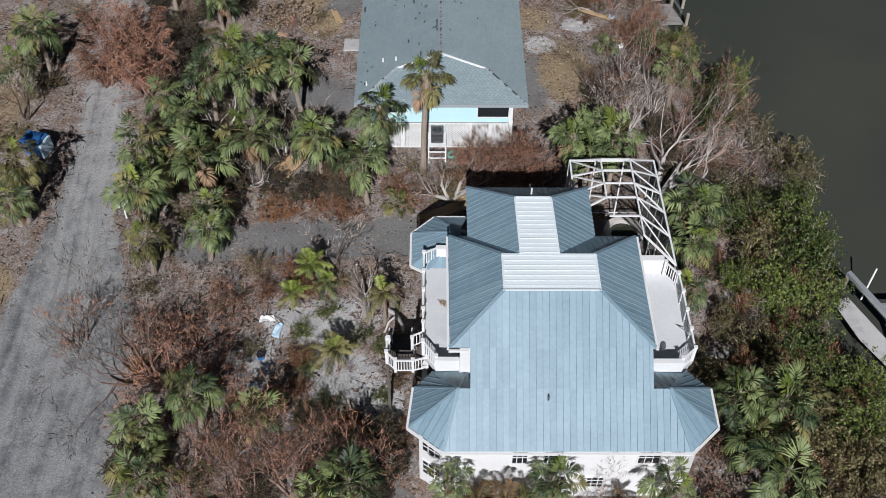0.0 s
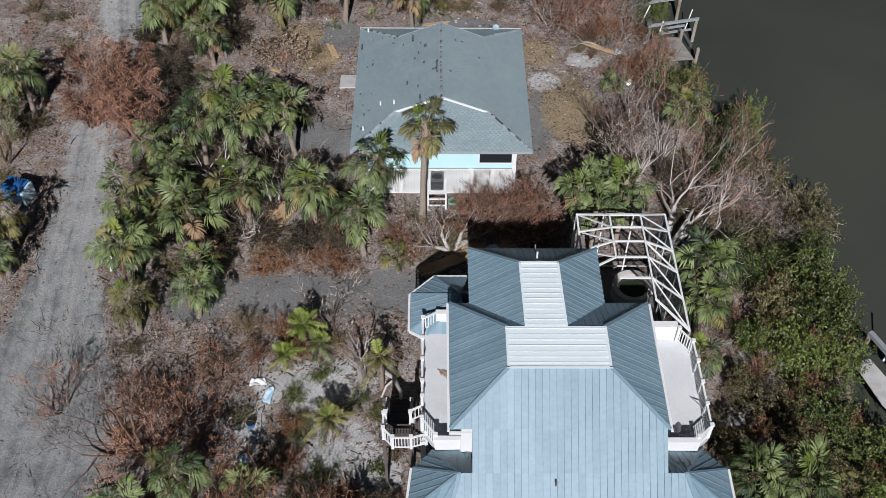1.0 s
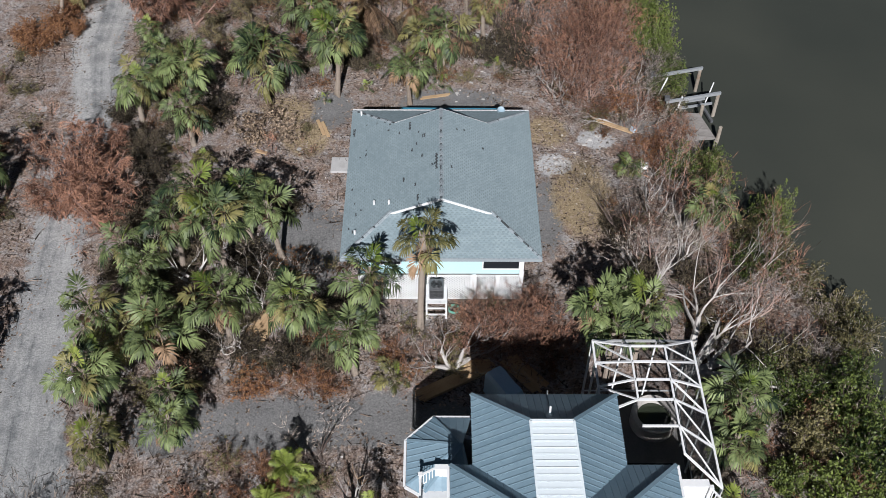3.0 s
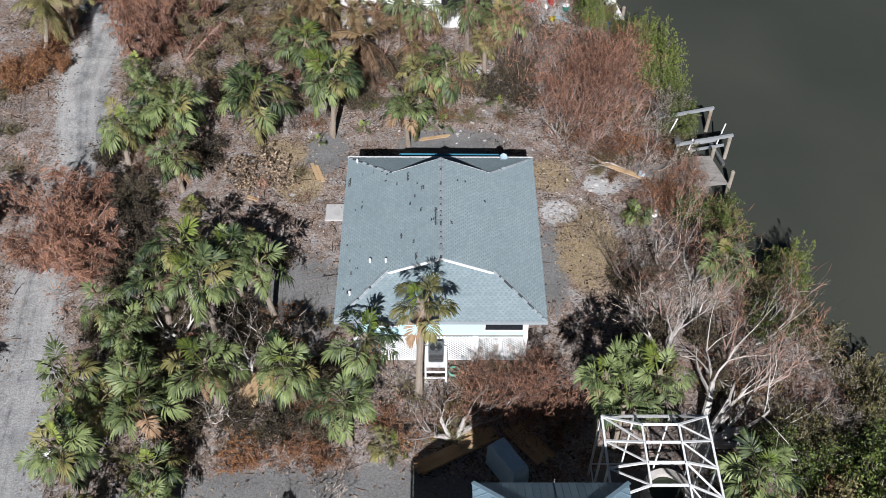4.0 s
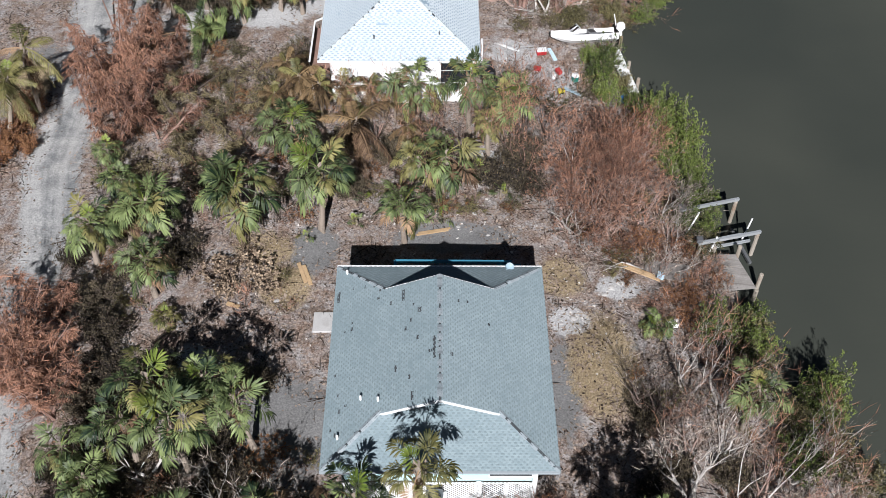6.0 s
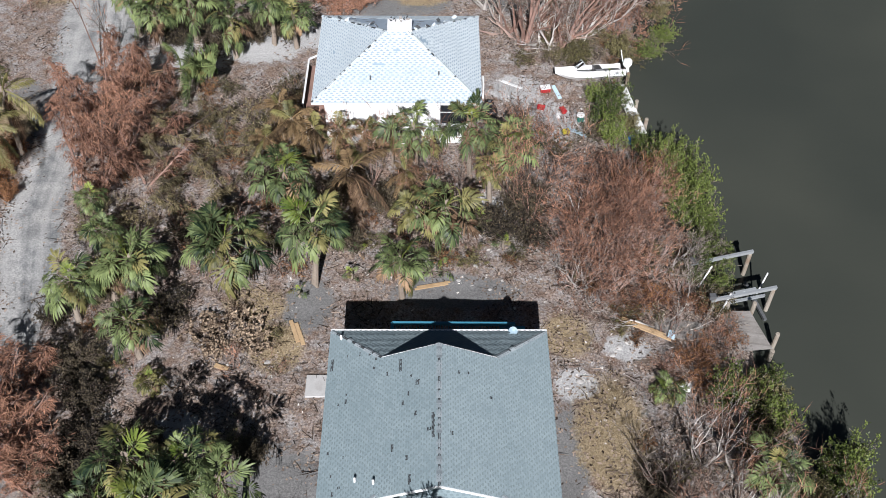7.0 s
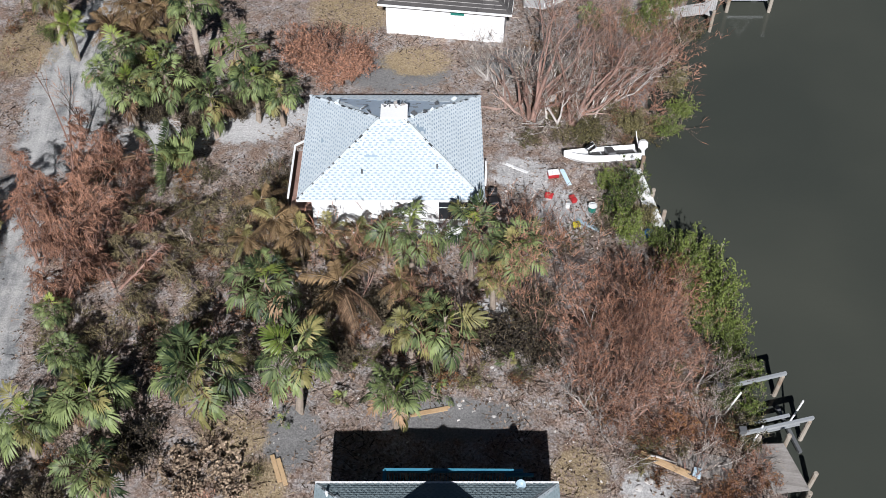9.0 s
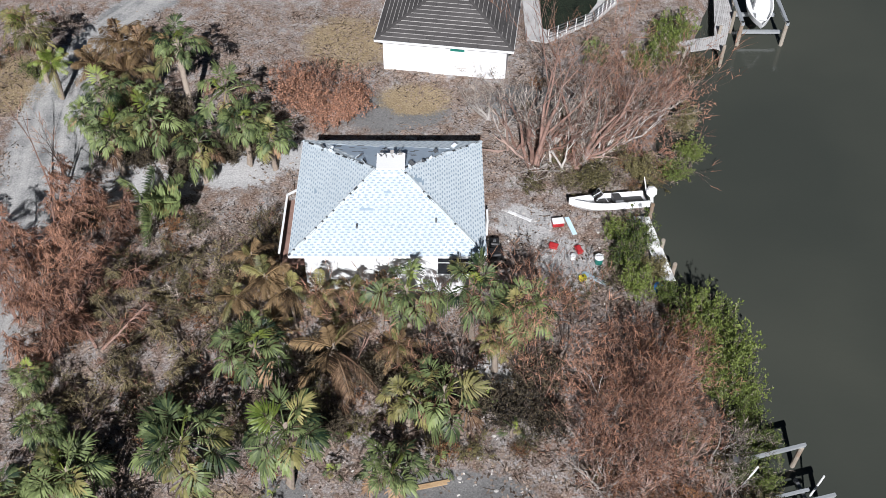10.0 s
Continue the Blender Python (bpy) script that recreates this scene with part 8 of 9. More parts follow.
def boat_lift():
    t = thing("boat_lift", AT0, "aluminium boat lift on wooden piles over the canal", "boat lift")
    for (x0, y0), (x1, y1) in (((14.6, 6.95), (18.4, 7.95)), ((15.3, 4.25), (19.15, 5.2))):
        g = Geo()
        g.bar((x0, y0, 1.4), (x1, y1, 1.4), 0.15, 0.2)
        part("beam", g, M_ALU, t, "pale aluminium beam")
        for s in (0.0, 1.0):
            x, y = x0 + (x1 - x0) * (0.03 + 0.93 * s), y0 + (y1 - y0) * (0.03 + 0.93 * s)
            pile(t, x, y, -2.2, 1.28, 0.13)
    for a, b in (((14.9, 5.3, 0.1), (18.5, 6.2, 0.1)), ((15.2, 4.75, 0.15), (18.9, 5.65, 0.15))):
        g = Geo()
        g.bar(a, b, 0.15, 0.12)
        part("bunk", g, M_ALU, t, "grey-white padded bunk")
    for a, b in (((18.1, 7.0, -0.3), (18.7, 4.2, -0.3)), ((15.2, 6.2, -0.3), (15.8, 4.0, -0.3))):
        g = Geo()
        g.bar(a, b, 0.18, 0.18)
        part("cradle_beam", g, M_GREY, t)
    for x, y, dx in ((15.2, 6.4, 0.5), (16.1, 4.4, 0.3), (18.5, 5.9, 0.3)):
        g = Geo()
        g.tube([(x, y, 0.0), (x + dx, y + 0.2, 1.6)], [0.05, 0.05], 7)
        part("guide_pole", g, M_WHITE, t)
    for x, y in ((15.3, 4.3), (14.7, 7.0)):
        box_part(t, "motor", (x - 0.18, y - 0.15, 1.52), (x + 0.18, y + 0.15, 1.8), M_GREY)


def dock(poly, z, along, label, piles, mat=None, width=0.15):
    t = thing("dock", AT0, label, "dock")
    planks(t, poly, z, along, width, mat or M_GREYWOOD)
    for x, y, top in piles:
        pile(t, x, y, -2.2, top, 0.13)
    return t


def hull_mesh(length, beam, depth, n=18):
    """A planing hull: pointed bow, flat transom, open top with an inner floor."""
    bm = bmesh.new()
    rows = []
    for i in range(n + 1):
        s = i / n
        w = beam / 2 * (1 - max(0, (s - 0.45) / 0.55) ** 2.2)
        rise = 0.22 * max(0, (s - 0.5) / 0.5) ** 2
        keel = depth * (0.75 * max(0, (s - 0.6) / 0.4) ** 2)
        x = length * s
        w = max(w, 0.015)
        rows.append([bm.verts.new(v) for v in ((x, -w * 0.82, depth * 0.62 + rise), (x, -w * 0.9, depth + rise), (x, -w, depth + rise - 0.03), (x, -w * 0.86, depth * 0.42 + keel * 0.6), (x, 0, keel),
                                               (x, w * 0.86, depth * 0.42 + keel * 0.6), (x, w, depth + rise - 0.03), (x, w * 0.9, depth + rise), (x, w * 0.82, depth * 0.62 + rise))])
    for a, b in zip(rows, rows[1:]):
        for j in range(8):
            bm.faces.new((a[j], b[j], b[j + 1], a[j + 1]))
        bm.faces.new((a[8], b[8], b[0], a[0]))
    bm.faces.new(rows[0])
    return bm


def stranded_boat():
    t = thing("motorboat", pose(13.1, 25.6, 0.3, 22, 0, 186), "white motorboat stranded on its side at the bank", "boat")
    part("hull", hull_mesh(4.9, 1.75, 0.8), M_HULL, t)
    g = Geo()
    for a, b in (((2.6, -0.7, 0.85), (2.9, -0.55, 1.3)), ((2.9, -0.55, 1.3), (2.9, 0.55, 1.3)), ((2.9, 0.55, 1.3), (2.6, 0.7, 0.85)), ((2.9, 0, 1.3), (3.5, 0, 0.95)), ((2.9, 0.55, 1.3), (3.3, 0.55, 0.92)), ((2.9, -0.55, 1.3), (3.3, -0.55, 0.92))):
        g.bar(a, b, 0.035)
    part("windscreen_frame", g, M_ALU, t)
    part("windscreen", slab([(2.9, -0.54, 1.29), (2.9, 0.54, 1.29), (3.4, 0.5, 0.95), (3.4, -0.5, 0.95)], 0.01), M_GLASS, t)
    box_part(t, "seat", (1.6, -0.55, 0.55), (2.1, 0.55, 0.85), M_GREY)
    box_part(t, "cockpit_floor", (0.2, -0.6, 0.52), (3.2, 0.6, 0.545), M_BLACK)
    bm = bmesh.new()
    bmesh.ops.create_cube(bm, size=1.0)
    bmesh.ops.bevel(bm, geom=list(bm.edges), offset=0.2, segments=3, affect="EDGES")
    bmesh.ops.transform(bm, matrix=Matrix.Translation((-0.3, 0, 1.05)) @ Matrix.Diagonal((0.6, 0.45, 0.6, 1)), verts=bm.verts)
    mo = part("outboard_motor", bm, M_HULL, t, "white outboard motor")
    g = Geo()
    g.tube([(-0.3, 0, 0.8), (-0.4, 0, 0.1)], [0.12, 0.08], 8)
    g.tube([(-0.05, -0.3, 1.0), (0.1, -0.35, 1.9)], [0.04, 0.03], 6)
    part("motor_leg", g, M_HULL, mo)


def lifted_boat():
    t = thing("motorboat", pose(24.0, 43.35, 0.35, 0, 0, 80), "white centre-console boat on a lift", "boat")
    part("hull", hull_mesh(6.2, 2.1, 0.9), M_HULL, t, m=Matrix.Translation((6.2, 0, 0)) @ Matrix.Rotation(math.pi, 4, "Z"))
    box_part(t, "console", (2.4, -0.45, 0.56), (3.2, 0.45, 1.6), M_HULL)
    box_part(t, "seat", (3.6, -0.5, 0.56), (4.1, 0.5, 1.1), M_WHITE)
    box_part(t, "bow_cushion", (0.9, -0.4, 0.85), (1.7, 0.4, 1.0), M_WHITE)
    l = thing("boat_lift", AT0, "grey boat lift with wooden piles under a boat", "boat lift")
    for x in (22.6, 25.9):
        for y in (43.6, 48.5):
            pile(l, x, y, -2.2, 1.5, 0.15)
        g = Geo()
        g.bar((x, 43.4, 1.4), (x, 49.0, 1.4), 0.22, 0.2)
        part("beam", g, M_ALU, l)
    for y in (44.2, 46.4):
        g = Geo()
        g.bar((22.6, y, 0.2), (25.9, y, 0.2), 0.25, 0.2)
        part("cradle_beam", g, M_ALU, l)


boat_lift()
dock([(16.0, 4.3), (17.7, 4.35), (18.4, 1.7), (16.6, 1.5)], 0.35, (0.95, -0.15), "small weathered grey plank dock", ((17.9, 4.5, 0.9), (18.75, 2.4, 0.8), (16.4, 4.5, 0.8), (18.4, 1.6, 0.3)))
dock([(12.4, 4.2), (15.0, 3.6), (14.6, 2.3), (12.0, 2.9)], 0.12, (0.3, 1), "grey plank boardwalk half buried in debris", ())
dock([(12.2, 24.8), (13.2, 24.8), (14.0, 19.6), (13.3, 19.6)], 0.3, (1, 0.1), "white-capped seawall walk by the stranded boat", ((13.4, 25.3, 0.9), (13.6, 22.3, 0.9), (14.0, 20.4, 0.9)), M_WHITE, 0.9)
dock([(13.6, 40.0), (20.3, 41.6), (20.9, 41.2), (22.6, 46.0), (23.2, 50.0), (21.8, 50.0), (20.6, 43.1), (13.4, 41.2)], 0.6, (0.3, 1), "pale plank dock along the canal", ((15.4, 40.3, 1.2), (18.0, 41.0, 1.2), (17.8, 42.4, 1.2), (20.8, 41.0, 1.3), (21.0, 43.4, 1.3), (22.4, 45.2, 1.3), (22.8, 47.4, 1.3)), M_CONCRETE)
dock([(22.4, -25.2), (23.4, -25.0), (24.8, -28.2), (26.4, -31.5), (25.2, -31.8), (23.2, -28.0)], 0.4, (0.4, -1), "grey concrete dock edge beside mangroves", (), M_CONCRETE, 2.0)


def south_lift():
    t = thing("boat_lift", AT0, "pale green-grey boat lift beside a concrete dock", "boat lift")
    g = Geo()
    g.bar((23.5, -23.8, 1.2), (25.4, -28.3, 1.2), 0.28, 0.24)
    part("beam", g, M_ALU, t)
    g = Geo()
    g.bar((24.5, -26.0, 0.9), (29.0, -25.9, 0.9), 0.2, 0.2)
    part("cradle_beam", g, M_ALU, t)
    for a, b in (((24.2, -25.0, 0.2), (24.9, -24.0, 1.8)), ((25.6, -28.2, 0.3), (26.2, -27.2, 1.8))):
        g = Geo()
        g.tube([a, b], [0.05, 0.05], 7)
        part("guide_pole", g, M_WHITE, t)
    for x, y in ((23.5, -23.9), (25.3, -28.2)):
        pile(t, x, y, -2.2, 1.08, 0.14)


south_lift()
stranded_boat()
lifted_boat()


def air_conditioner():
    s = thing("platform", AT0, "white wooden stand for an air conditioner", "platform")
    planks(s, [(-0.85, -13.35), (0.35, -13.35), (0.35, -11.95), (-0.85, -11.95)], 1.45, (1, 0), 0.14, M_WHITE, "board")
    for x in (-0.8, 0.3):
        for y in (-13.3, -12.0):
            box_part(s, "leg", (x - 0.05, y - 0.05, -0.1), (x + 0.05, y + 0.05, 1.4), M_WHITE)
    for z in (0.35, 0.9):
        box_part(s, "stretcher", (-0.75, -13.33, z), (0.25, -13.28, z + 0.1), M_WHITE)
    a = thing("air_conditioner", pose(-0.25, -12.65, 1.46), "grey box air conditioner on a white stand", "air conditioner")
    bm = bmesh.new()
    bmesh.ops.create_cube(bm, size=1.0)
    bmesh.ops.bevel(bm, geom=[e for e in bm.edges if abs(e.verts[0].co.z - e.verts[1].co.z) > 0.5], offset=0.06, segments=2, affect="EDGES")
    bmesh.ops.transform(bm, matrix=Matrix.Translation((0, 0, 0.4)) @ Matrix.Diagonal((0.8, 0.8, 0.8, 1)), verts=bm.verts)
    part("body", bm, M_GREY, a)
    for i in range(9):
        box_part(a, "louver", (-0.36, -0.415, 0.1 + 0.07 * i), (0.36, -0.401, 0.13 + 0.07 * i), M_BLACK)
    bm = bmesh.new()
    bmesh.ops.create_cone(bm, cap_ends=True, segments=24, radius1=0.31, radius2=0.31, depth=0.02)
    fan = part("fan_grille", bm, M_BLACK, a, m=Matrix.Translation((0, 0, 0.815)))
    for r in (0.1, 0.18, 0.26, 0.32):
        g = Geo()
        g.tube([(r * math.cos(k * math.pi / 10), r * math.sin(k * math.pi / 10), 0.02) for k in range(21)], [0.008] * 21, 4, False)
        part("grille_ring", g, M_GREY, fan)
    h = thing("garden_hose", AT0, "coiled pale green garden hose", "hose")
    g = Geo()
    g.tube([(0.75 + 0.3 * math.cos(k * 0.5) * (1 + 0.04 * math.sin(k)), -12.7 + 0.3 * math.sin(k * 0.5), 0.06 + 0.004 * k) for k in range(52)], [0.022] * 52, 5)
    part("coil", g, surface("hose_green", (0.10, 0.30, 0.22), (0.2, 0.42, 0.32), rough=0.5), h)


air_conditioner()


def loose(name, label, category, x, y, rz, boxes, z=None, rx=0, ry=0):
    """A small thing made of named boxes: (part, a, b, material)."""
    t = thing(name, pose(x, y, ground_height(x, y) if z is None else z, rx, ry, rz), label, category)
    for nm, a, b, mat in boxes:
        bm = bmesh.new()
        bmesh.ops.create_cube(bm, size=1.0)
        size = Vector(b) - Vector(a)
        bmesh.ops.transform(bm, matrix=Matrix.Translation((Vector(a) + Vector(b)) / 2) @ Matrix.Diagonal((*size, 1)), verts=bm.verts)
        bmesh.ops.bevel(bm, geom=list(bm.edges), offset=min(size) * 0.12, segments=1, affect="EDGES")
        part(nm, bm, mat, t)
    return t


def drum(name, label, category, x, y, r, h, mat, top):
    """A tapered round tub, bucket or barrel with a lid and a handle bar."""
    t = thing(name, Matrix.Translation((x, y, ground_height(x, y) - 0.02)), label, category)
    bm = bmesh.new()
    bmesh.ops.create_cone(bm, cap_ends=True, segments=20, radius1=r * 0.86, radius2=r, depth=h)
    part("body", bm, mat, t, m=Matrix.Translation((0, 0, h / 2)))
    bm = bmesh.new()
    bmesh.ops.create_cone(bm, cap_ends=True, segments=20, radius1=r * 1.07, radius2=r * 1.0, depth=0.05)
    part("lid", bm, top, t, m=Matrix.Translation((0, 0, h + 0.027)))
    g = Geo()
    g.tube([(r * math.cos(k * 0.628), 0.03, h + 0.05 + 0.35 * r * math.sin(k * 0.628)) for k in range(6)], [0.012] * 6, 5)
    part("handle", g, M_GREY, t)


# tarped stack and lumber in the shade north of the large house
def tarped_stack():
    t = thing("covered_stack", pose(3.3, -18.85, 0, 0, 0, 34) @ Matrix.Diagonal((0.56, 0.76, 1.62, 1)), "stack of goods under a pale blue tarp", "covered stack")
    bm = bmesh.new()
    bmesh.ops.create_grid(bm, x_segments=18, y_segments=24, size=0.5)
    for v in bm.verts:
        x, y = v.co.x * 2.6, v.co.y * 3.8
        ex, ey = max(0, abs(x) - 0.8), max(0, abs(y) - 1.35)
        z = 1.15 - 2.4 * max(ex, ey) + 0.05 * noise.noise(Vector((x * 2, y * 2, 1)))
        v.co = Vector((max(-0.85, min(0.85, x)) + 0.12 * math.copysign(min(ex, 0.5), x), max(-1.4, min(1.4, y)) + 0.12 * math.copysign(min(ey, 0.5), y), max(0.03, z)))
    bmesh.ops.solidify(bm, geom=list(bm.faces), thickness=0.01)
    part("tarp", bm, M_TARP, t)
    box_part(t, "goods", (-0.8, -1.35, -0.05), (0.8, 1.35, 1.0), M_GREYWOOD)


tarped_stack()


def lumber(x, y, rz, length, rows, layers, label, width=0.12, z=0.05):
    t = thing("lumber_stack", pose(x, y, ground_height(x, y), 0, 0, rz), label, "lumber")
    rng = random.Random(int(x * 10 + y))
    for j in range(layers):
        for i in range(rows):
            s = rng.uniform(-0.25, 0.25)
            box_part(t, "plank", (-length / 2 + s, (i - rows / 2) * width * 1.08, z + 0.07 * j), (length / 2 + s, (i - rows / 2) * width * 1.08 + width, z + 0.065 + 0.07 * j), M_LUMBER)


lumber(0.8, -17.6, 28, 4.2, 6, 3, "stack of fresh orange-brown lumber")
lumber(1.6, -16.45, 2, 2.3, 3, 2, "short stack of pale lumber")
lumber(4.6, -17.2, -50, 2.6, 7, 1, "loose planks in the shade", 0.15)
lumber(-9.9, -14.0, 62, 1.9, 6, 2, "weathered plank pallet among palms", 0.2, 0.25)
lumber(-0.3, 6.5, 12, 2.0, 2, 1, "two fallen planks on the soil")
lumber(11.6, 3.1, -28, 2.6, 2, 1, "fallen orange planks by the dock", 0.17, 0.3)
lumber(-7.9, 2.9, 110, 1.6, 2, 1, "broken boards on the soil", 0.22)
lumber(-12.0, 0.7, -20, 0.8, 1, 1, "short dark board on the soil", 0.25)

loose("concrete_pad", "square pale concrete pad on the ground", "slab", -6.5, -0.6, 0, (("slab", (-0.62, -0.7, -0.1), (0.62, 0.7, 0.1), M_CONCRETE),))
loose("mailbox", "white mailbox knocked askew at the road's edge", "mailbox", -19.45, -18.4, 15, (("post", (-0.05, -0.05, 0.0), (0.05, 0.05, 1.2), M_WHITE), ("box", (-0.35, -0.14, 1.1), (0.35, 0.14, 1.4), M_WHITE), ("arm", (-0.05, -0.3, 0.95), (0.05, 0.3, 1.05), M_WHITE)))
loose("waste_skip", "blue waste skip with a pale end by the road", "skip", -26.4, -12.4, -15, (("body", (-0.75, -0.55, 0.05), (0.55, 0.55, 1.2), M_BLUE), ("end_panel", (0.56, -0.58, 0.05), (0.75, 0.58, 1.15), M_TARP), ("lid", (-0.78, -0.58, 1.2), (0.6, 0.58, 1.26), M_BLUE)))
loose("cooler", "red and white cooler lying in debris", "cooler", 7.5, 24.3, 8, (("body", (-0.35, -0.22, 0), (0.35, 0.22, 0.32), M_RED), ("lid", (-0.36, -0.23, 0.32), (0.36, 0.23, 0.42), M_WHITE)))
loose("board", "pale blue-white board in the debris", "board", 8.3, 24.2, 105, (("board", (-0.75, -0.14, 0.05), (0.75, 0.14, 0.1), M_TARP),))
loose("board", "white board lying on pale sand", "board", 5.2, 25.1, -30, (("board", (-0.8, -0.1, 0.03), (0.8, 0.1, 0.09), M_WHITE),))
loose("crate", "red plastic crate in the debris", "crate", 8.6, 22.2, 20, (("body", (-0.15, -0.26, 0), (0.15, 0.26, 0.22), M_RED), ("rim", (-0.18, -0.29, 0.22), (0.18, 0.29, 0.26), M_RED)))
loose("crate", "faded red plastic crate in debris", "crate", 7.1, 22.5, -20, (("body", (-0.24, -0.16, 0), (0.24, 0.16, 0.2), M_RED), ("rim", (-0.27, -0.19, 0.2), (0.27, 0.19, 0.23), M_RED)))
drum("tub", "dark green tub with a white lid in debris", "tub", 9.7, 21.3, 0.27, 0.45, M_GREEN, M_WHITE)
loose("jerrycan", "yellow plastic can lying in debris", "can", 8.6, 19.9, 20, (("body", (-0.22, -0.16, 0), (0.22, 0.16, 0.3), M_YELLOW), ("cap", (-0.05, -0.05, 0.3), (0.05, 0.05, 0.36), M_BLACK)))
drum("barrel", "blue plastic barrel by the water", "barrel", 13.0, 19.3, 0.28, 0.55, M_BLUE, M_BLUE)
loose("board", "blue-grey board in the debris", "board", 9.3, 19.9, -35, (("board", (-0.8, -0.14, 0.1), (0.8, 0.14, 0.16), M_DISH),))
drum("bucket", "white bucket with its lid on the ground", "bucket", 8.2, 21.6, 0.16, 0.28, M_WHITE, M_WHITE)
loose("bin", "black wheeled bin lying by the white house", "bin", 3.4, 21.6, 10, (("body", (-0.5, -0.35, 0), (0.5, 0.35, 0.6), M_BLACK), ("lid", (0.5, -0.36, 0.0), (0.58, 0.36, 0.62), M_BLACK)))
loose("fuel_tank", "black tank on blocks beside the white house", "tank", 3.5, 22.4, 0, (("tank", (-0.3, -0.3, 0.0), (0.3, 0.3, 0.7), M_BLACK), ("cap", (-0.1, -0.1, 0.7), (0.1, 0.1, 0.78), M_GREY)))
loose("utility_box", "pale upright panel leaning at the white wall", "panel", 3.1, 23.9, 0, (("panel", (-0.06, -0.5, 0), (0.06, 0.5, 1.3), M_WHITE),))
loose("debris_sheet", "white broken sheet by the dock", "sheet", 13.0, 2.7, -20, (("sheet", (-0.2, -0.3, 0.3), (0.2, 0.3, 0.33), M_TARP),))
loose("chair", "white plastic chair blown onto the road", "chair", -27.2, 21.0, 40, (("seat", (-0.22, -0.2, 0.18), (0.2, 0.2, 0.22), M_WHITE), ("backrest", (-0.22, 0.2, 0.0), (0.2, 0.24, 0.42), M_WHITE), ("leg", (-0.22, -0.2, 0), (-0.18, -0.16, 0.18), M_WHITE), ("leg", (0.16, -0.2, 0), (0.2, -0.16, 0.18), M_WHITE), ("armrest", (-0.3, -0.15, 0.3), (-0.24, 0.2, 0.34), M_WHITE)))
drum("bucket", "blue bucket with a dark rim in the sand", "bucket", -9.9, -29.0, 0.22, 0.32, M_BLUE, M_BLACK)
loose("blue_bag", "crumpled blue bag beside the stair", "bag", -1.75, -28.2, 30, (("bag", (-0.22, -0.25, 0), (0.22, 0.25, 0.3), M_BLUE),))
loose("bench", "dark bench in the brush by the road", "bench", -16.0, 37.0, -70, (("seat", (-0.6, -0.25, 0.4), (0.6, 0.25, 0.47), M_BARK_RED), ("backrest", (-0.6, 0.22, 0.47), (0.6, 0.3, 0.95), M_BARK_RED), ("leg", (-0.55, -0.22, 0), (-0.45, 0.22, 0.4), M_DARK), ("leg", (0.45, -0.22, 0), (0.55, 0.22, 0.4), M_DARK)))
loose("paving", "pale stepping stones leading to the canal", "paving", 15.2, -28.7, 6, tuple(("stone", (-1.4 + 0.75 * i, -0.25, -0.02), (-0.8 + 0.75 * i, 0.25, 0.08), M_CONCRETE) for i in range(4)))
loose("low_wall", "low grey block wall by the bank", "wall", 19.2, -27.6, 12, (("block", (-1.2, -0.25, -0.2), (1.2, 0.25, 0.45), M_CONCRETE),))
def bare_log():
    t = thing("bare_log", Matrix.Translation((-2.6, -26.6, ground_height(-2.6, -26.6))), "bent white log bared of bark beside the stair", "log")
    g = Geo()
    g.tube([(-0.6, 1.2, 0.1), (-0.35, 0.75, 0.25), (0.05, 0.3, 0.5), (0.2, -0.3, 0.8), (0.45, -1.0, 1.1), (0.5, -1.7, 1.5)], [0.11, 0.13, 0.12, 0.12, 0.1, 0.085], 8)
    part("stem", g, M_BONE, t)
    g = Geo()
    g.tube([(0.1, 0.2, 0.55), (-0.35, -0.2, 0.45), (-0.6, -0.7, 0.1)], [0.07, 0.06, 0.05], 6)
    part("branch", g, M_BONE, t)


bare_log()
g = Geo()
fallen = thing("fallen_frond", pose(-0.25, -29.0, ZD + 0.06, 0, 0, -35), "dry brown palm frond fallen on the deck", "frond")
part("frond", tinted(PLUMES[2][0], M_FROND_DEAD), None, fallen, m=Matrix.Diagonal((0.55, 0.5, 0.12, 1)))


# a crumpled white sheet, rocks and round stones
def crumple(x, y, w, d, mat, label, seed):
    t = thing("plastic_sheet", Matrix.Translation((x, y, ground_height(x, y))), label, "sheet")
    bm = bmesh.new()
    bmesh.ops.create_grid(bm, x_segments=16, y_segments=16, size=0.5)
    for v in bm.verts:
        p = Vector((v.co.x * w, v.co.y * d, 0))
        v.co = p + Vector((0.25 * noise.noise(p * 1.7 + Vector((seed, 0, 0))), 0.25 * noise.noise(p * 1.7 + Vector((0, seed, 0))), 0.12 + 0.25 * abs(noise.noise(p * 2.6 + Vector((0, 0, seed))))))
    bmesh.ops.solidify(bm, geom=list(bm.faces), thickness=0.006)
    part("sheet", bm, mat, t)


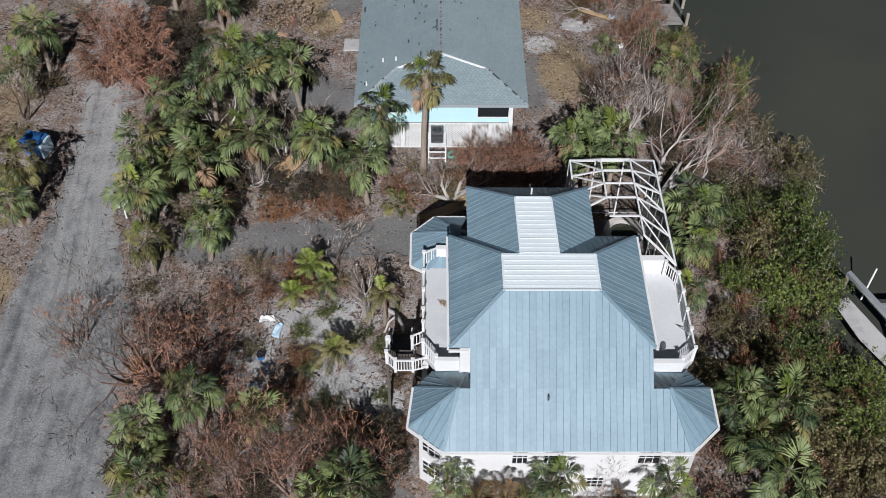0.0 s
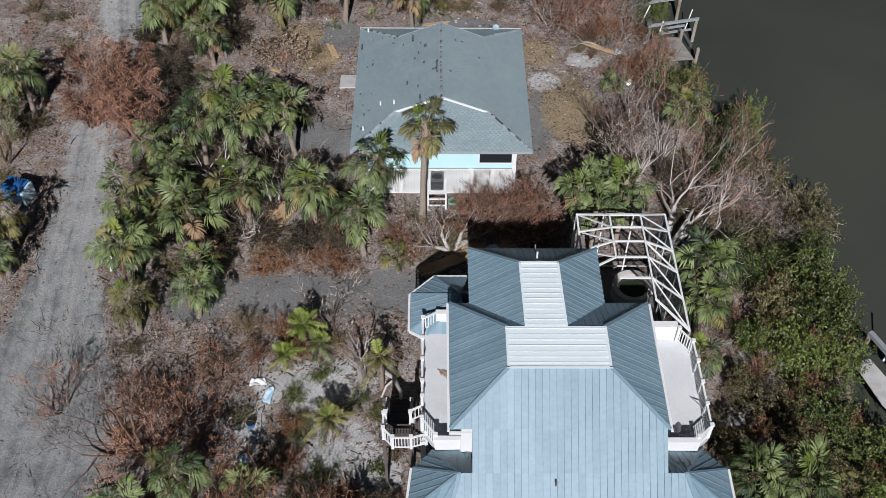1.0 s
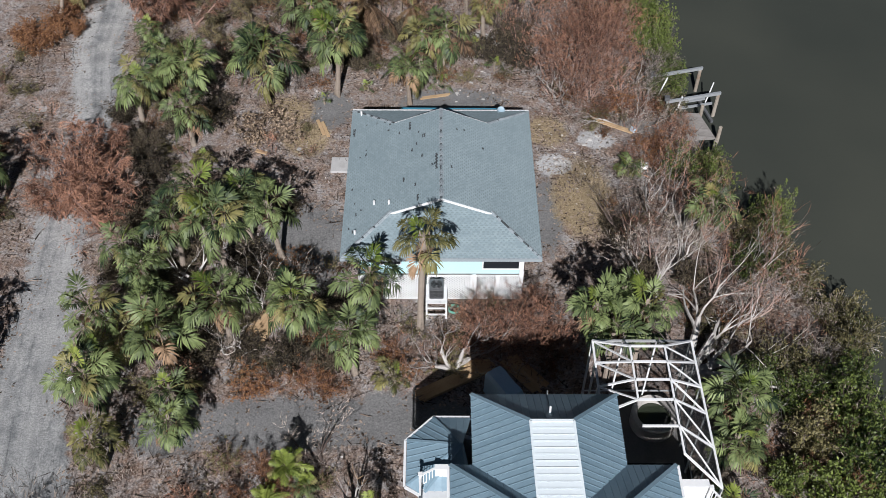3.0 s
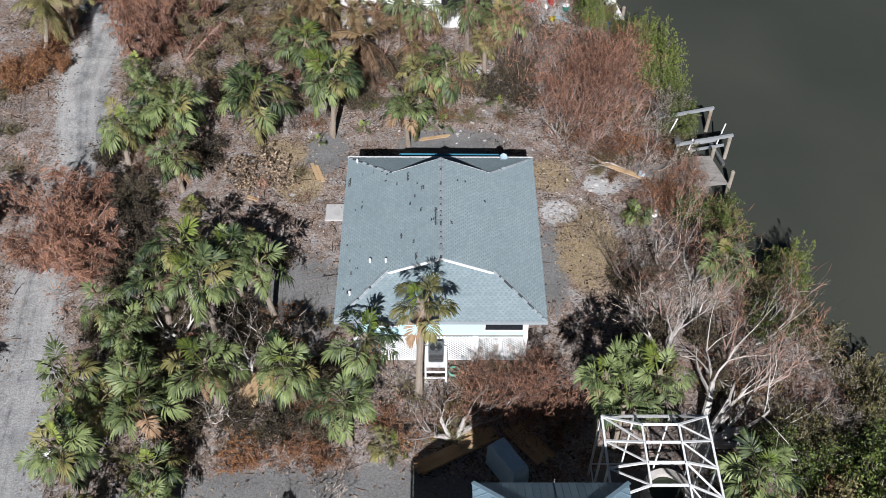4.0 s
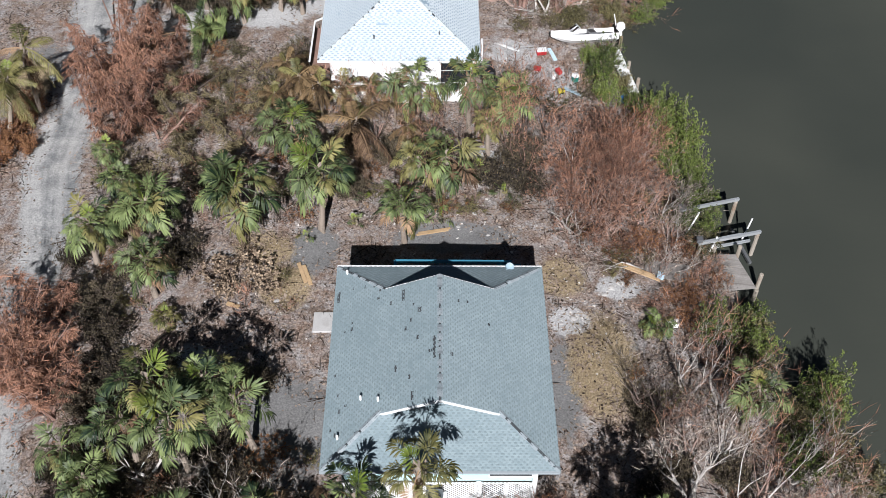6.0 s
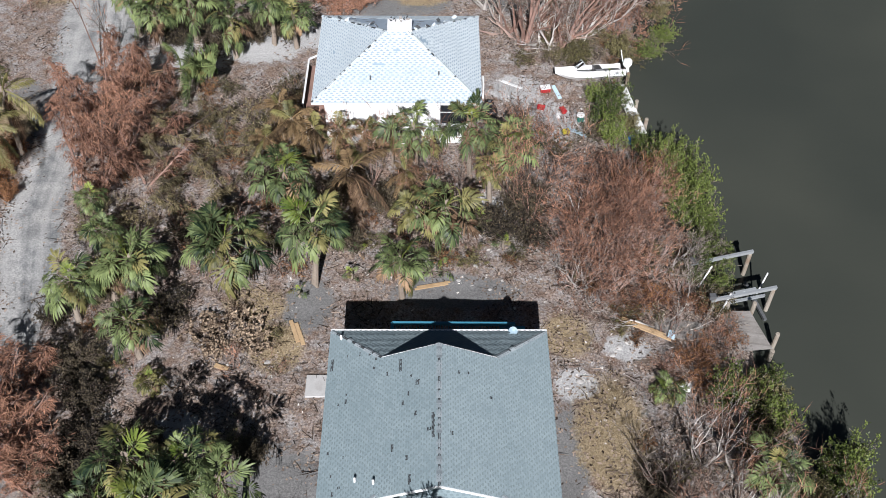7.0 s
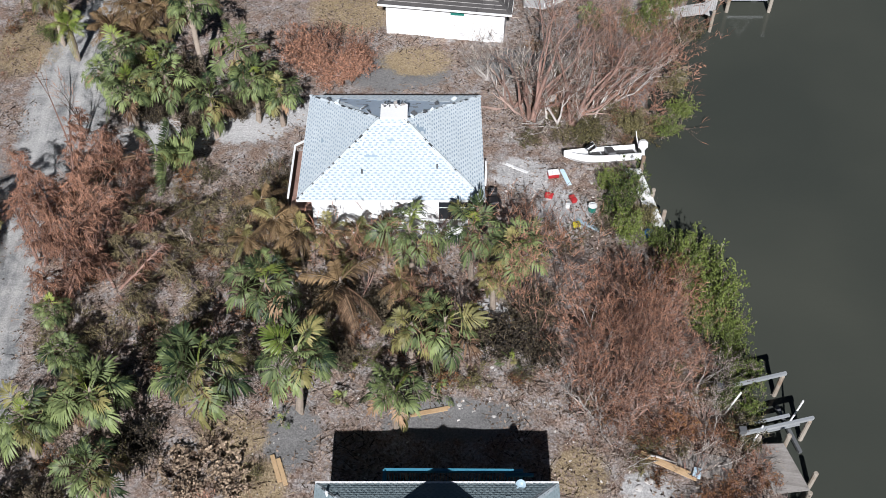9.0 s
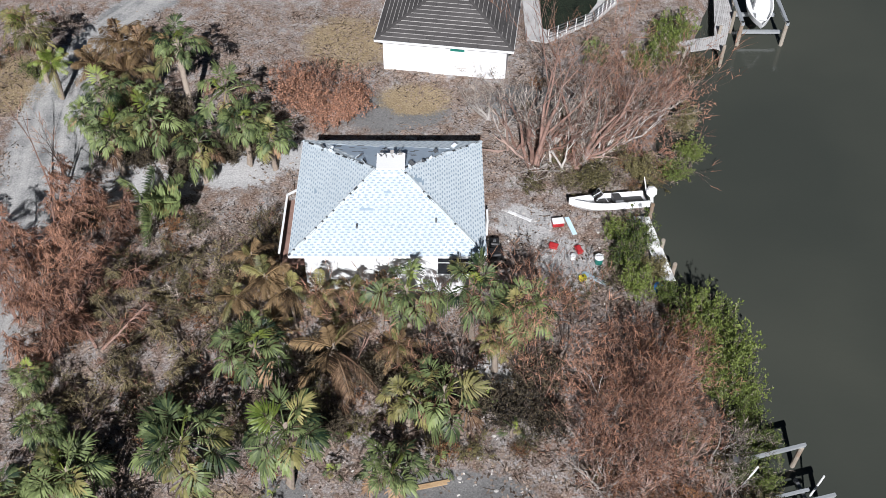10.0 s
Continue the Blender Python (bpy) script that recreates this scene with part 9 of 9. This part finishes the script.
crumple(-9.9, -26.4, 0.8, 0.45, M_HULL, "crumpled white plastic sheet on sand", 3)
crumple(-9.2, -27.2, 0.4, 0.9, M_TARP, "crumpled pale plastic sheet on sand", 7)
crumple(3.2, 12.2, 0.5, 0.6, M_HULL, "crumpled white plastic sheet in the brush", 5)
crumple(-10.0, -31.0, 0.5, 0.4, M_TARP, "crumpled pale plastic sheet on sand", 9)
crumple(13.2, -0.7, 0.55, 0.6, M_HULL, "torn white net in the brush", 11)


def rocks():
    rng = random.Random(13)
    for x, y, r in ((-9.4, 1.0, 0.25), (-9.2, 0.7, 0.18), (7.6, -0.2, 0.3), (6.9, -0.6, 0.25), (10.0, 2.0, 0.3), (10.6, 2.4, 0.35), (9.6, 1.5, 0.25), (1.2, 6.9, 0.2), (3.0, 6.2, 0.18), (-5.8, 1.6, 0.2),
                    (5.0, 22.9, 0.2), (5.5, 23.6, 0.16), (6.2, 24.7, 0.18), (-9.2, 15.8, 0.35), (-9.6, 16.6, 0.3), (-13.6, -18.9, 0.22), (4.4, 25.6, 0.2), (2.2, 8.0, 0.2), (6.0, 7.0, 0.2)):
        t = thing("rock", Matrix.Translation((x, y, ground_height(x, y) - 0.03)), "small pale rock on the soil", "rock", "pale rocks")
        bm = bmesh.new()
        bmesh.ops.create_icosphere(bm, subdivisions=2, radius=r * 0.7)
        for v in bm.verts:
            v.co = Vector((v.co.x * rng.uniform(1.0, 1.2), v.co.y, v.co.z * 0.55)) * (1 + 0.35 * noise.noise(v.co * 5 + Vector((x, y, 0))))
        part("stone", bm, M_STONE, t)


rocks()


# every thing built in place gets its origin at its base
def settle():
    for ob in [o for o in scene.objects if o.parent is None and o.type == "EMPTY" and o.matrix_basis == Matrix.Identity(4)]:
        pts = [c.matrix_basis @ Vector(b) for c in ob.children for b in c.bound_box]
        if not pts:
            continue
        base = Vector(((min(p.x for p in pts) + max(p.x for p in pts)) / 2, (min(p.y for p in pts) + max(p.y for p in pts)) / 2, min(p.z for p in pts)))
        ob.location = base
        for c in ob.children:
            c.matrix_basis = Matrix.Translation(-base) @ c.matrix_basis


settle()
